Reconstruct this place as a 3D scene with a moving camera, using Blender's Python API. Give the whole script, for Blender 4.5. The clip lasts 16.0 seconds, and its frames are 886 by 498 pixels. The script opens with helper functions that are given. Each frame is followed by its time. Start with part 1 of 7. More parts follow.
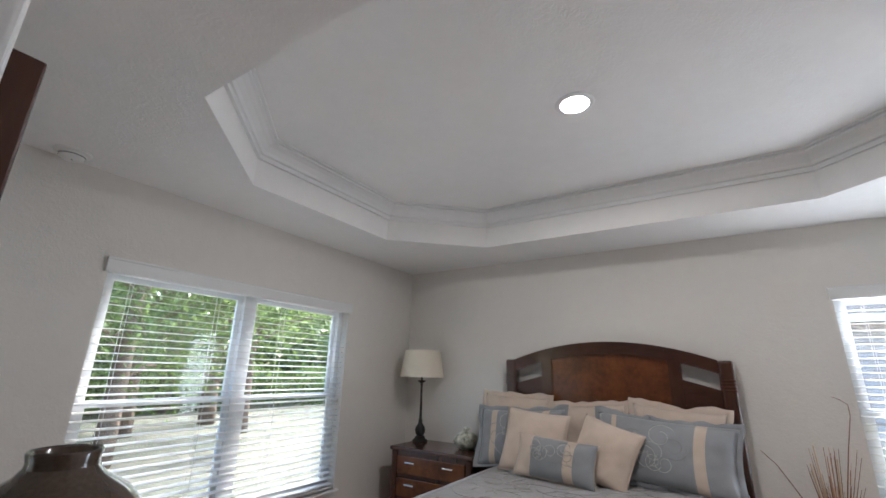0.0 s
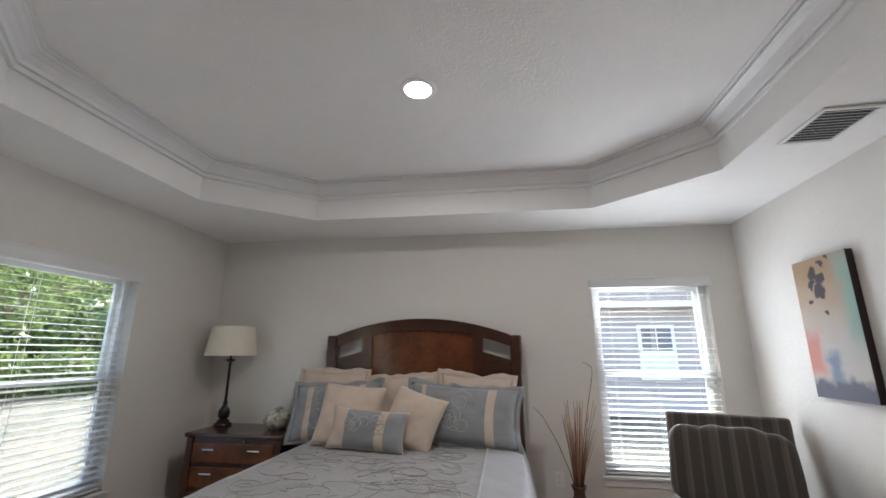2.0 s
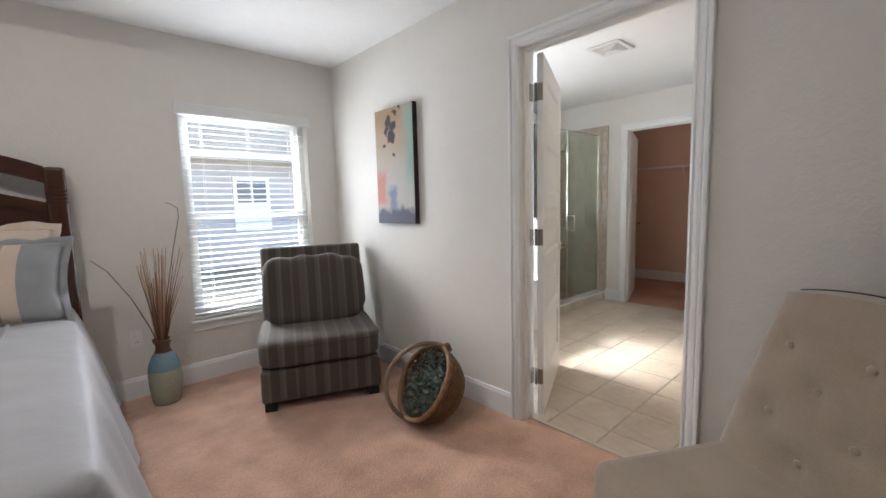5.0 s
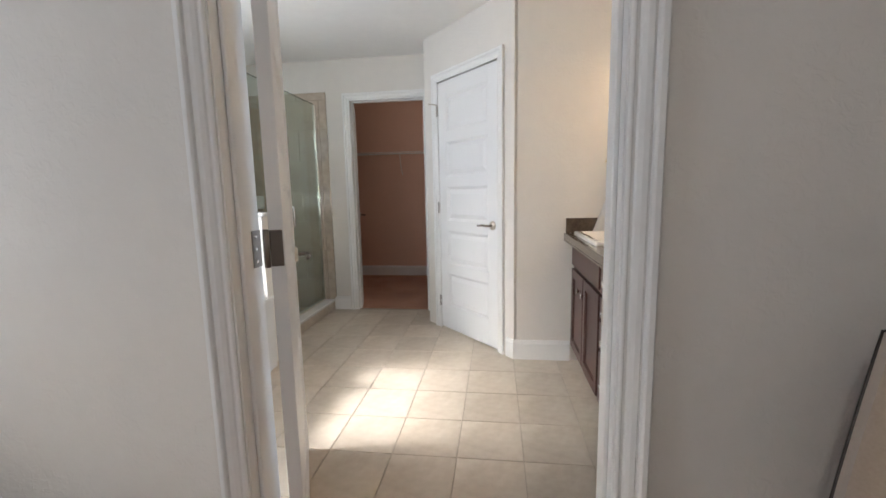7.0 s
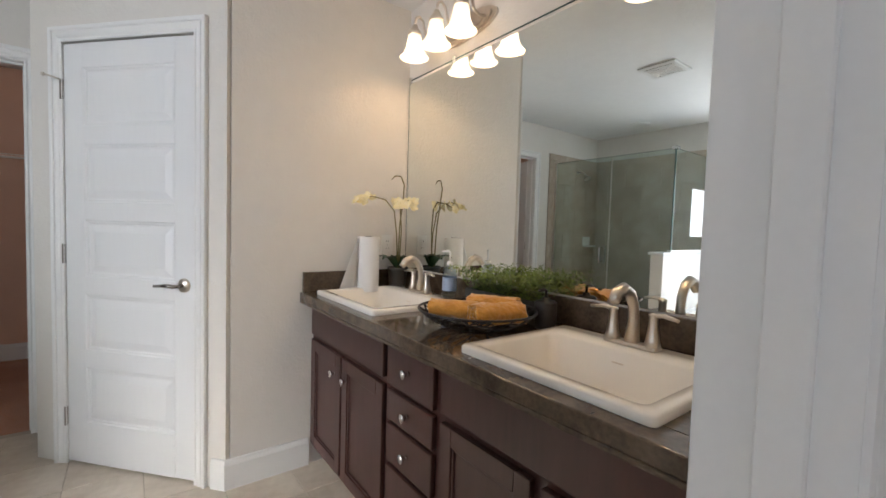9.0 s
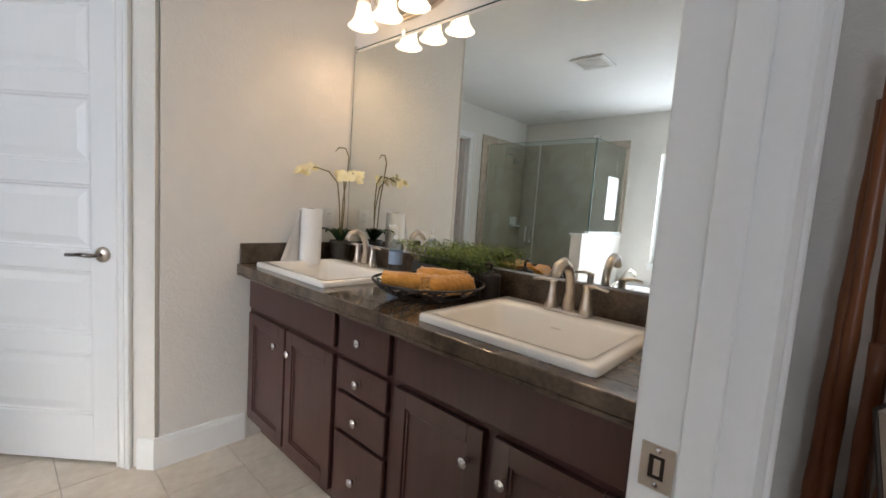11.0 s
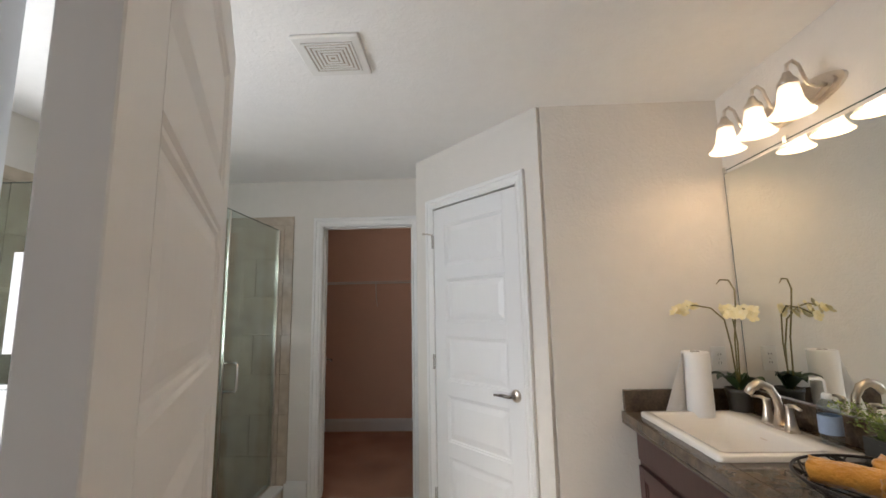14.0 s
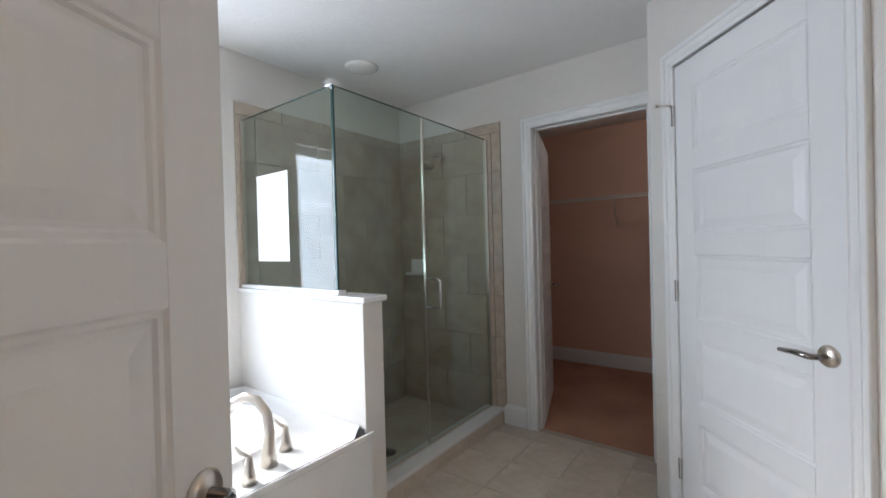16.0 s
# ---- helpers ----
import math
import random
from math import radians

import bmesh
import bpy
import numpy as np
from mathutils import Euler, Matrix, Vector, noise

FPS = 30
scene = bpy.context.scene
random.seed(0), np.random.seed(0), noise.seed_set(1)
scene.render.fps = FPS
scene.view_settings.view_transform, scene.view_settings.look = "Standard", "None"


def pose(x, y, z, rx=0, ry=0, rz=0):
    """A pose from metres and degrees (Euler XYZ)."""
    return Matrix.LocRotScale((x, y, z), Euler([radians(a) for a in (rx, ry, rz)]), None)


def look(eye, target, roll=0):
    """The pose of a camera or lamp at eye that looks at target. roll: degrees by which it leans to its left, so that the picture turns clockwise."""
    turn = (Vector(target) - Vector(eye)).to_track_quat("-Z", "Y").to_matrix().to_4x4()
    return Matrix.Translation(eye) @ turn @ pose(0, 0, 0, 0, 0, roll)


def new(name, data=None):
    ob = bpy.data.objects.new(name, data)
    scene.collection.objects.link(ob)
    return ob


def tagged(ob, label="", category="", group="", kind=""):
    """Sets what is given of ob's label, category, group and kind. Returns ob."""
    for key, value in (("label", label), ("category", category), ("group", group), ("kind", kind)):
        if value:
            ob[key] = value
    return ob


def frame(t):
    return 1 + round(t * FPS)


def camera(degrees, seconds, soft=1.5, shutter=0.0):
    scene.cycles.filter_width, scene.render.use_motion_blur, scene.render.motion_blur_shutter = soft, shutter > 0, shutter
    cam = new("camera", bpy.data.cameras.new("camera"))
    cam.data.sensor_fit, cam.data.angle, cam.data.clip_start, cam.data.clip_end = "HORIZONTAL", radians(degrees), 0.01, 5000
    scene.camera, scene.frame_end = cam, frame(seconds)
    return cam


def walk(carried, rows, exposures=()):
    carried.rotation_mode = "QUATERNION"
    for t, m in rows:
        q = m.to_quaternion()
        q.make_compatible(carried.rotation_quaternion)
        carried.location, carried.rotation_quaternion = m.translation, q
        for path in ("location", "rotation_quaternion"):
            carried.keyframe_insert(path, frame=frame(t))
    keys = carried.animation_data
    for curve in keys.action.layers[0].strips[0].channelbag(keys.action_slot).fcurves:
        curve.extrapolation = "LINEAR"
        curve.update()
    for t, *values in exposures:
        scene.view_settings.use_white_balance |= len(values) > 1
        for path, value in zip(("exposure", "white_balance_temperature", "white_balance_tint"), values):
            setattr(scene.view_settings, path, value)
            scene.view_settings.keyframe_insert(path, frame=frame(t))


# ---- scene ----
cam = camera(93.6, 16.0, soft=1.6)
PATH = [
    (0, (1.670, 1.083, 1.395), (0.635, 2.700, 1.958), 1.4),
    (0.5, (1.735, 1.092, 1.350), (0.817, 2.739, 2.015), 2.0),
    (1, (1.738, 1.079, 1.367), (0.987, 2.809, 2.03), 1.7),
    (1.5, (1.689, 1.058, 1.371), (1.169, 2.898, 1.959), 0.7),
    (2, (1.661, 1.082, 1.367), (1.369, 3.001, 1.85), 0.2),
    (2.5, (1.621, 1.108, 1.343), (1.601, 3.076, 1.697), -0.2),
    (3, (1.613, 1.118, 1.329), (1.879, 3.09, 1.535), -0.3),
    (3.5, (1.609, 1.138, 1.302), (2.152, 3.062, 1.377), -0.2),
    (4, (1.638, 1.162, 1.246), (2.458, 2.986, 1.206), -0.2),
    (4.2, (1.646, 1.17, 1.243), (2.571, 2.941, 1.157), -0.4),
    (6.3, (2.227, 1.987, 1.193), (4.063, 2.731, 0.919), -1.8),
    (6.5, (2.362, 2.047, 1.166), (4.244, 2.669, 0.899), -1.6),
    (7, (2.729, 2.196, 1.174), (4.694, 2.451, 0.901), -1.2),
    (7.5, (3.011, 2.385, 1.173), (4.986, 2.218, 0.911), -0.6),
    (8, (3.263, 2.438, 1.172), (5.172, 1.886, 0.944), 0.0),
    (8.5, (3.445, 2.42, 1.183), (5.21, 1.496, 1.007), 0.8),
    (9, (3.513, 2.419, 1.219), (5.109, 1.217, 1.122), 1.7),
    (9.2, (3.529, 2.418, 1.213), (5.073, 1.148, 1.16), 1.9),
    (11.3, (3.535, 2.539, 1.209), (4.867, 1.065, 0.985), 3.7),
    (11.5, (3.539, 2.535, 1.193), (4.89, 1.085, 0.923), 3.8),
    (12, (3.549, 2.531, 1.182), (5.028, 1.227, 0.846), 2.5),
    (12.5, (3.535, 2.55, 1.217), (5.259, 1.554, 1.021), 0.3),
    (13, (3.497, 2.582, 1.295), (5.39, 1.939, 1.327), -1.2),
    (13.5, (3.474, 2.55, 1.375), (5.427, 2.309, 1.592), -1.4),
    (14, (3.464, 2.512, 1.385), (5.422, 2.58, 1.664), -1.1),
    (14.5, (3.481, 2.482, 1.358), (5.436, 2.792, 1.559), -1.0),
    (15, (3.645, 2.438, 1.299), (5.546, 3.013, 1.401), -1.2),
    (15.5, (3.865, 2.425, 1.285), (5.66, 3.305, 1.305), -1.6),
    (16, (4.102, 2.387, 1.276), (5.7, 3.59, 1.259), -1.5),
]
EXPOSURES = [(0.0, 3.33, 5750, 10), (1.5, 3.07, 5850, 10), (3.5, 3.29, 6000, 10), (6.3, 3.15, 5950, 10), (7.3, 3.0, 5950, 10), (8.5, 2.87, 5900, 10), (9.2, 2.77, 5900, 10), (12.0, 2.87, 5800, 10), (13.2, 2.92, 6100, 10), (14.0, 2.72, 6150, 10), (15.3, 2.9, 5750, 10), (16.0, 2.65, 5600, 10)]
walk(cam, [(t, look(eye, target, roll)) for t, eye, target, roll in PATH], EXPOSURES)

# ---------------------------------------------------------------- daylight
SUN_WAY = Vector((0.22, -1.0, -0.80)).normalized()
world = bpy.data.worlds.new("world")
scene.world = world
world.use_nodes = True
wt = world.node_tree
sky = wt.nodes.new("ShaderNodeTexSky")
sky.sky_type = 'NISHITA'
sky.sun_disc = False
sky.sun_elevation = math.asin(-SUN_WAY.z)
sky.sun_rotation = math.atan2(-SUN_WAY.x, -SUN_WAY.y)
sky.air_density, sky.dust_density, sky.ozone_density = 1.0, 4.5, 1.0
wt.nodes["Background"].inputs["Strength"].default_value = 0.13
wt.links.new(sky.outputs[0], wt.nodes["Background"].inputs["Color"])
sun_data = bpy.data.lights.new("sun", 'SUN')
sun_data.energy, sun_data.angle, sun_data.color = 0.95, radians(7.0), (1.0, 0.95, 0.88)
sun = new("sun", sun_data)
sun.matrix_world = look((0, 20, 15), Vector((0, 20, 15)) + SUN_WAY)


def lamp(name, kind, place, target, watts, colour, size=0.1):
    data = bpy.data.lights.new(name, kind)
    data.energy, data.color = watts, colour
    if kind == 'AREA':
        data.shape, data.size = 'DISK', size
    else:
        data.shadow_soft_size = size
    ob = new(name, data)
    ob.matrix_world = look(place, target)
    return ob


lamp("downlight_glow", 'AREA', (1.23, 3.0, 2.722), (1.23, 3.0, 0), 1.8, (1.0, 0.90, 0.80), 0.13)
for lx in (4.92, 5.10, 5.28, 3.93, 4.11, 4.29):
    lamp("bulb_glow", 'POINT', (lx, 1.30, 2.078), (lx, 1.30, 0), 0.24, (1.0, 0.60, 0.28), 0.03)

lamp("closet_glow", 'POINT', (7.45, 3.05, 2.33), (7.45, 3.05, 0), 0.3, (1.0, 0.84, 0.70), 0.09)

# the sky's light in the windows' openings
for place, target, watts, colour, across, high in (
        ((4.46, 4.86, 1.37), (4.46, 0.0, 1.50), 3.9, (0.97, 0.98, 1.0), 0.9, 1.1),
        ((2.76, 4.745, 1.25), (2.50, 0.0, 2.0), 2.15, (0.92, 0.96, 1.0), 0.66, 1.3),
        ((-1.062, 2.915, 1.25), (0.0, 2.915, 2.35), 0.45, (1.0, 0.99, 0.93), 1.7, 1.3)):
    sky_lamp = lamp("window_skylight", 'AREA', place, target, watts, colour)
    sky_lamp.data.shape, sky_lamp.data.size, sky_lamp.data.size_y = 'RECTANGLE', across, high

# ---------------------------------------------------------------- materials


def material(name, colour, rough=0.5, metal=0.0, vary=0.12, scale=6.0, fine=90.0, bump=0.1, bump_scale=None,
             second=None, sheen=0.0, random_by=None, stretch=(1, 1, 1), coat=0.0, spec=0.5, depth=0.002):
    m = bpy.data.materials.new(name)
    m.use_nodes = True
    nt = m.node_tree
    b = nt.nodes["Principled BSDF"]
    b.inputs["Roughness"].default_value = rough
    b.inputs["Metallic"].default_value = metal
    b.inputs["Specular IOR Level"].default_value = spec
    if sheen:
        b.inputs["Sheen Weight"].default_value = sheen
    if coat:
        b.inputs["Coat Weight"].default_value = coat
        b.inputs["Coat Roughness"].default_value = 0.12
    tc = nt.nodes.new("ShaderNodeTexCoord")
    mp = nt.nodes.new("ShaderNodeMapping")
    mp.inputs["Scale"].default_value = stretch
    nt.links.new(tc.outputs["Object"], mp.inputs["Vector"])
    n1, n2 = nt.nodes.new("ShaderNodeTexNoise"), nt.nodes.new("ShaderNodeTexNoise")
    n1.inputs["Scale"].default_value, n1.inputs["Detail"].default_value = scale, 4
    n2.inputs["Scale"].default_value, n2.inputs["Detail"].default_value = fine, 3
    for n in (n1, n2):
        nt.links.new(mp.outputs[0], n.inputs["Vector"])
    second = second or tuple(c * (1 - vary) for c in colour)
    mix = nt.nodes.new("ShaderNodeMix")
    mix.data_type = 'RGBA'
    mix.inputs["A"].default_value, mix.inputs["B"].default_value = (*colour, 1), (*second, 1)
    ramp = nt.nodes.new("ShaderNodeMapRange")
    ramp.inputs[1].default_value, ramp.inputs[2].default_value = 0.36, 0.66
    add = nt.nodes.new("ShaderNodeMath")
    add.operation = 'MULTIPLY_ADD'
    add.inputs[1].default_value = 0.35
    nt.links.new(n2.outputs["Fac"], add.inputs[0])
    half = nt.nodes.new("ShaderNodeMath")
    half.operation = 'MULTIPLY'
    half.inputs[1].default_value = 0.65
    nt.links.new(n1.outputs["Fac"], half.inputs[0])
    nt.links.new(half.outputs[0], add.inputs[2])
    nt.links.new(add.outputs[0], ramp.inputs[0])
    nt.links.new(ramp.outputs[0], mix.inputs["Factor"])
    out = mix.outputs["Result"]
    if random_by:
        src = nt.nodes.new("ShaderNodeObjectInfo") if random_by == "object" else nt.nodes.new("ShaderNodeNewGeometry")
        sock = src.outputs["Random"] if random_by == "object" else src.outputs["Random Per Island"]
        hsv = nt.nodes.new("ShaderNodeHueSaturation")
        mr = nt.nodes.new("ShaderNodeMapRange")
        mr.inputs[3].default_value, mr.inputs[4].default_value = (0.92, 1.06) if random_by == "object" else (0.55, 1.5)
        nt.links.new(sock, mr.inputs[0])
        nt.links.new(mr.outputs[0], hsv.inputs["Value"])
        nt.links.new(out, hsv.inputs["Color"])
        out = hsv.outputs["Color"]
    nt.links.new(out, b.inputs["Base Color"])
    if bump:
        bp = nt.nodes.new("ShaderNodeBump")
        bp.inputs["Strength"].default_value, bp.inputs["Distance"].default_value = bump, depth
        src = n2
        if bump_scale:
            src = nt.nodes.new("ShaderNodeTexNoise")
            src.inputs["Scale"].default_value, src.inputs["Detail"].default_value = bump_scale, 3
            nt.links.new(tc.outputs["Object"], src.inputs["Vector"])
        nt.links.new(src.outputs["Fac"], bp.inputs["Height"])
        nt.links.new(bp.outputs[0], b.inputs["Normal"])
    return m


def textured_paint(name, colour, strength):
    """Sprayed and knocked-down plaster under paint: flat islands with soft edges."""
    m = material(name, colour, rough=0.75, vary=0.05, scale=1.2, fine=14, bump=0)
    nt = m.node_tree
    tc = nt.nodes.new("ShaderNodeTexCoord")
    n = nt.nodes.new("ShaderNodeTexNoise")
    n.inputs["Scale"].default_value, n.inputs["Detail"].default_value, n.inputs["Roughness"].default_value = 44, 3, 0.55
    n.inputs["Distortion"].default_value = 0.9
    r = nt.nodes.new("ShaderNodeMapRange")
    r.inputs[1].default_value, r.inputs[2].default_value = 0.40, 0.66
    r.interpolation_type = 'SMOOTHSTEP'
    bp = nt.nodes.new("ShaderNodeBump")
    bp.inputs["Strength"].default_value, bp.inputs["Distance"].default_value = strength, 0.003
    nt.links.new(tc.outputs["Object"], n.inputs["Vector"])
    nt.links.new(n.outputs["Fac"], r.inputs[0])
    nt.links.new(r.outputs[0], bp.inputs["Height"])
    nt.links.new(bp.outputs[0], nt.nodes["Principled BSDF"].inputs["Normal"])
    return m


def glass(name, colour=(0.95, 0.98, 0.97), rough=0.0, ior=1.45, thin=True):
    m = bpy.data.materials.new(name)
    m.use_nodes = True
    nt = m.node_tree
    b = nt.nodes["Principled BSDF"]
    if thin:
        nt.nodes.remove(b)
        mixer, clear, gloss, fac = (nt.nodes.new("ShaderNode" + k) for k in ("MixShader", "BsdfTransparent", "BsdfGlossy", "LayerWeight"))
        fac.inputs["Blend"].default_value = 0.5
        steep, fr = nt.nodes.new("ShaderNodeMath"), nt.nodes.new("ShaderNodeMath")
        steep.operation, fr.operation = 'POWER', 'MULTIPLY_ADD'
        steep.inputs[1].default_value = 4.5
        fr.inputs[1].default_value, fr.inputs[2].default_value = 0.9, ((ior - 1) / (ior + 1)) ** 2
        nt.links.new(fac.outputs["Facing"], steep.inputs[0])
        nt.links.new(steep.outputs[0], fr.inputs[0])
        clear.inputs["Color"].default_value = (*colour, 1)
        gloss.inputs["Roughness"].default_value = rough
        nt.links.new(fr.outputs[0], mixer.inputs[0])
        nt.links.new(clear.outputs[0], mixer.inputs[1])
        nt.links.new(gloss.outputs[0], mixer.inputs[2])
        nt.links.new(mixer.outputs[0], nt.nodes["Material Output"].inputs["Surface"])
    else:
        b.inputs["Base Color"].default_value = (*colour, 1)
        b.inputs["Transmission Weight"].default_value = 1
        b.inputs["Roughness"].default_value, b.inputs["IOR"].default_value = rough, ior
    return m


def glow(name, colour, strength, base=(0.9, 0.88, 0.82)):
    m = material(name, base, rough=0.4, vary=0.03, bump=0)
    b = m.node_tree.nodes["Principled BSDF"]
    b.inputs["Emission Color"].default_value, b.inputs["Emission Strength"].default_value = (*colour, 1), strength
    return m


def stripes(name, axis, colours, period, rough=0.9):
    """Woven cloth with stripes across one axis."""
    m = material(name, colours[0], rough=rough, vary=0.1, bump=0.25, fine=400, sheen=0.2)
    nt = m.node_tree
    b = nt.nodes["Principled BSDF"]
    tc, sep = nt.nodes.new("ShaderNodeTexCoord"), nt.nodes.new("ShaderNodeSeparateXYZ")
    nt.links.new(tc.outputs["Object"], sep.inputs[0])
    mul = nt.nodes.new("ShaderNodeMath")
    mul.operation = 'MULTIPLY'
    mul.inputs[1].default_value = 1 / period
    nt.links.new(sep.outputs[axis], mul.inputs[0])
    fra = nt.nodes.new("ShaderNodeMath")
    fra.operation = 'FRACT'
    nt.links.new(mul.outputs[0], fra.inputs[0])
    ramp = nt.nodes.new("ShaderNodeValToRGB")
    ramp.color_ramp.interpolation = 'CONSTANT'
    while len(ramp.color_ramp.elements) < len(colours):
        ramp.color_ramp.elements.new(0.5)
    spots = [0, 0.16, 0.22, 0.42, 0.5, 0.56, 0.78, 0.84]
    for e, p, c in zip(ramp.color_ramp.elements, spots, colours):
        e.position, e.color = p, (*c, 1)
    nt.links.new(fra.outputs[0], ramp.inputs[0])
    noi = nt.nodes.new("ShaderNodeTexNoise")
    noi.inputs["Scale"].default_value = 260
    nt.links.new(tc.outputs["Object"], noi.inputs["Vector"])
    hsv = nt.nodes.new("ShaderNodeHueSaturation")
    mr = nt.nodes.new("ShaderNodeMapRange")
    mr.inputs[3].default_value, mr.inputs[4].default_value = 0.6, 1.4
    nt.links.new(noi.outputs["Fac"], mr.inputs[0])
    nt.links.new(mr.outputs[0], hsv.inputs["Value"])
    nt.links.new(ramp.outputs[0], hsv.inputs["Color"])
    nt.links.new(hsv.outputs[0], b.inputs["Base Color"])
    return m


M_WALL = textured_paint("wall_paint", (0.76, 0.73, 0.685), 0.24)
# closet walls carry the carpet's bounced light as a tan tint
M_CLOSET_BOUNCE = textured_paint("closet_bounce_tint", (0.80, 0.54, 0.42), 0.2)
M_CEIL = textured_paint("ceiling_paint", (0.88, 0.87, 0.85), 0.2)
M_TRIM = material("trim_white", (0.84, 0.84, 0.83), rough=0.35, vary=0.04, scale=3, bump=0.03)
M_DOOR = material("door_white", (0.83, 0.835, 0.84), rough=0.38, vary=0.03, scale=2, fine=60, bump=0.06, stretch=(1, 1, 0.1))
M_CARPET = material("carpet", (0.72, 0.455, 0.33), rough=1.0, second=(0.47, 0.275, 0.185), scale=5.5, fine=70, bump=1.0, bump_scale=110, sheen=0.3, depth=0.014, spec=0.1)
# same carpet, its colour darkened and reddened for the closet's dim bounced light
M_CARPET_SHADED = material("carpet_closet_shade", (0.56, 0.27, 0.155), rough=1.0, second=(0.34, 0.145, 0.075), scale=2.4, fine=60, bump=1.0, bump_scale=110, sheen=0.3, depth=0.014, spec=0.1)
M_TILE = material("floor_tile", (0.64, 0.57, 0.48), rough=0.28, second=(0.49, 0.415, 0.33), scale=4.5, fine=25, bump=0.05, random_by="object")
M_GROUT = material("grout", (0.49, 0.425, 0.345), rough=0.9, vary=0.15, bump=0.3)
M_WGROUT = material("wall_grout", (0.475, 0.405, 0.325), rough=0.9, vary=0.12, bump=0.2)
M_WTILE = material("shower_tile", (0.56, 0.48, 0.385), rough=0.22, second=(0.39, 0.32, 0.25), scale=4.0, fine=18, bump=0.05, random_by="object", stretch=(1, 1, 2.2))
M_MARBLE = material("cultured_marble", (0.80, 0.80, 0.79), rough=0.2, vary=0.03, scale=2, bump=0.0, coat=0.3)
M_PORC = material("porcelain", (0.86, 0.84, 0.80), rough=0.08, vary=0.02, scale=2, bump=0.0, coat=0.6)
M_GRANITE = material("counter_stone", (0.060, 0.043, 0.031), rough=0.09, second=(0.15, 0.112, 0.078), scale=14, fine=85, bump=0.0, coat=0.12, spec=0.35)
M_ESPRESSO = material("espresso_wood", (0.078, 0.033, 0.027), rough=0.34, second=(0.045, 0.019, 0.015), scale=4, fine=50, bump=0.06, stretch=(1, 1, 0.12))
M_NICKEL = material("brushed_nickel", (0.70, 0.635, 0.56), rough=0.28, metal=1.0, vary=0.1, scale=20, fine=300, bump=0.02)
# lever metal darkened: its dark reflection is put into the colour
M_LEVER = material("polished_lever_reflection", (0.30, 0.27, 0.245), rough=0.14, metal=1.0, vary=0.05, bump=0.0)
M_HINGE = material("satin_hinge", (0.27, 0.245, 0.22), rough=0.38, metal=1.0, vary=0.1, scale=30, bump=0.02)
M_CHROME = material("chrome", (0.78, 0.78, 0.78), rough=0.08, metal=1.0, vary=0.03, bump=0.0)
M_BRONZE = material("dark_metal", (0.045, 0.035, 0.03), rough=0.4, metal=0.7, vary=0.2, bump=0.05)
M_CHERRY = material("cherry_dark", (0.075, 0.024, 0.012), rough=0.26, second=(0.035, 0.011, 0.006), scale=3, fine=40, bump=0.04, stretch=(0.2, 1, 1), coat=0.3)
M_CHERRYV = material("cherry_post", (0.075, 0.024, 0.012), rough=0.26, second=(0.035, 0.011, 0.006), scale=3, fine=40, bump=0.04, stretch=(1, 1, 0.2), coat=0.3)
M_BURL = material("cherry_panel", (0.17, 0.050, 0.013), rough=0.24, second=(0.07, 0.019, 0.006), scale=5, fine=26, bump=0.03, coat=0.3)
M_SPREAD = material("bedspread_grey", (0.355, 0.345, 0.34), rough=0.7, second=(0.285, 0.275, 0.27), scale=9, fine=220, bump=0.55, bump_scale=26, depth=0.008, sheen=0.3)
M_SPREAD_EDGE = material("bedspread_border", (0.385, 0.38, 0.395), rough=0.55, second=(0.335, 0.33, 0.345), scale=5, fine=200, bump=0.4, bump_scale=13, depth=0.008, sheen=0.4)
M_THREAD_L = material("thread_light", (0.53, 0.51, 0.485), rough=0.5, bump=0.2, fine=600)
M_THREAD_D = material("thread_dark", (0.25, 0.24, 0.235), rough=0.5, bump=0.2, fine=600)
M_CREAM = material("cream_linen", (0.60, 0.49, 0.40), rough=0.85, second=(0.52, 0.42, 0.335), scale=8, fine=320, bump=0.35, sheen=0.3)
M_BLUE = material("blue_grey_cloth", (0.275, 0.283, 0.295), rough=0.65, second=(0.225, 0.232, 0.245), scale=8, fine=260, bump=0.3, sheen=0.3)
M_SHADE = material("lamp_shade_linen", (0.80, 0.735, 0.61), rough=0.9, vary=0.06, scale=5, fine=400, bump=0.3)
M_LATHE = material("black_turned_metal", (0.012, 0.010, 0.009), rough=0.28, vary=0.2, bump=0.03)
M_STRIPE = stripes("striped_upholstery", 0, [(0.094, 0.079, 0.064), (0.118, 0.101, 0.083), (0.062, 0.050, 0.041), (0.100, 0.086, 0.071), (0.128, 0.111, 0.092), (0.070, 0.055, 0.044), (0.104, 0.090, 0.074), (0.064, 0.051, 0.042)], 0.26)
M_BLACKWOOD = material("black_wood", (0.012, 0.010, 0.009), rough=0.35, bump=0.03)
M_WICKER = material("wicker", (0.23, 0.12, 0.048), rough=0.55, second=(0.12, 0.055, 0.021), scale=30, fine=120, bump=0.3, random_by="island")
M_HANDLE = material("bent_wood", (0.24, 0.17, 0.12), rough=0.6, second=(0.16, 0.11, 0.075), scale=12, fine=90, bump=0.2)
M_EUCA = material("silver_leaves", (0.20, 0.24, 0.21), rough=0.7, second=(0.09, 0.12, 0.10), scale=12, bump=0.1, random_by="island")
M_CELADON = material("sage_glaze", (0.35, 0.36, 0.28), rough=0.25, second=(0.27, 0.28, 0.21), scale=9, bump=0.03)
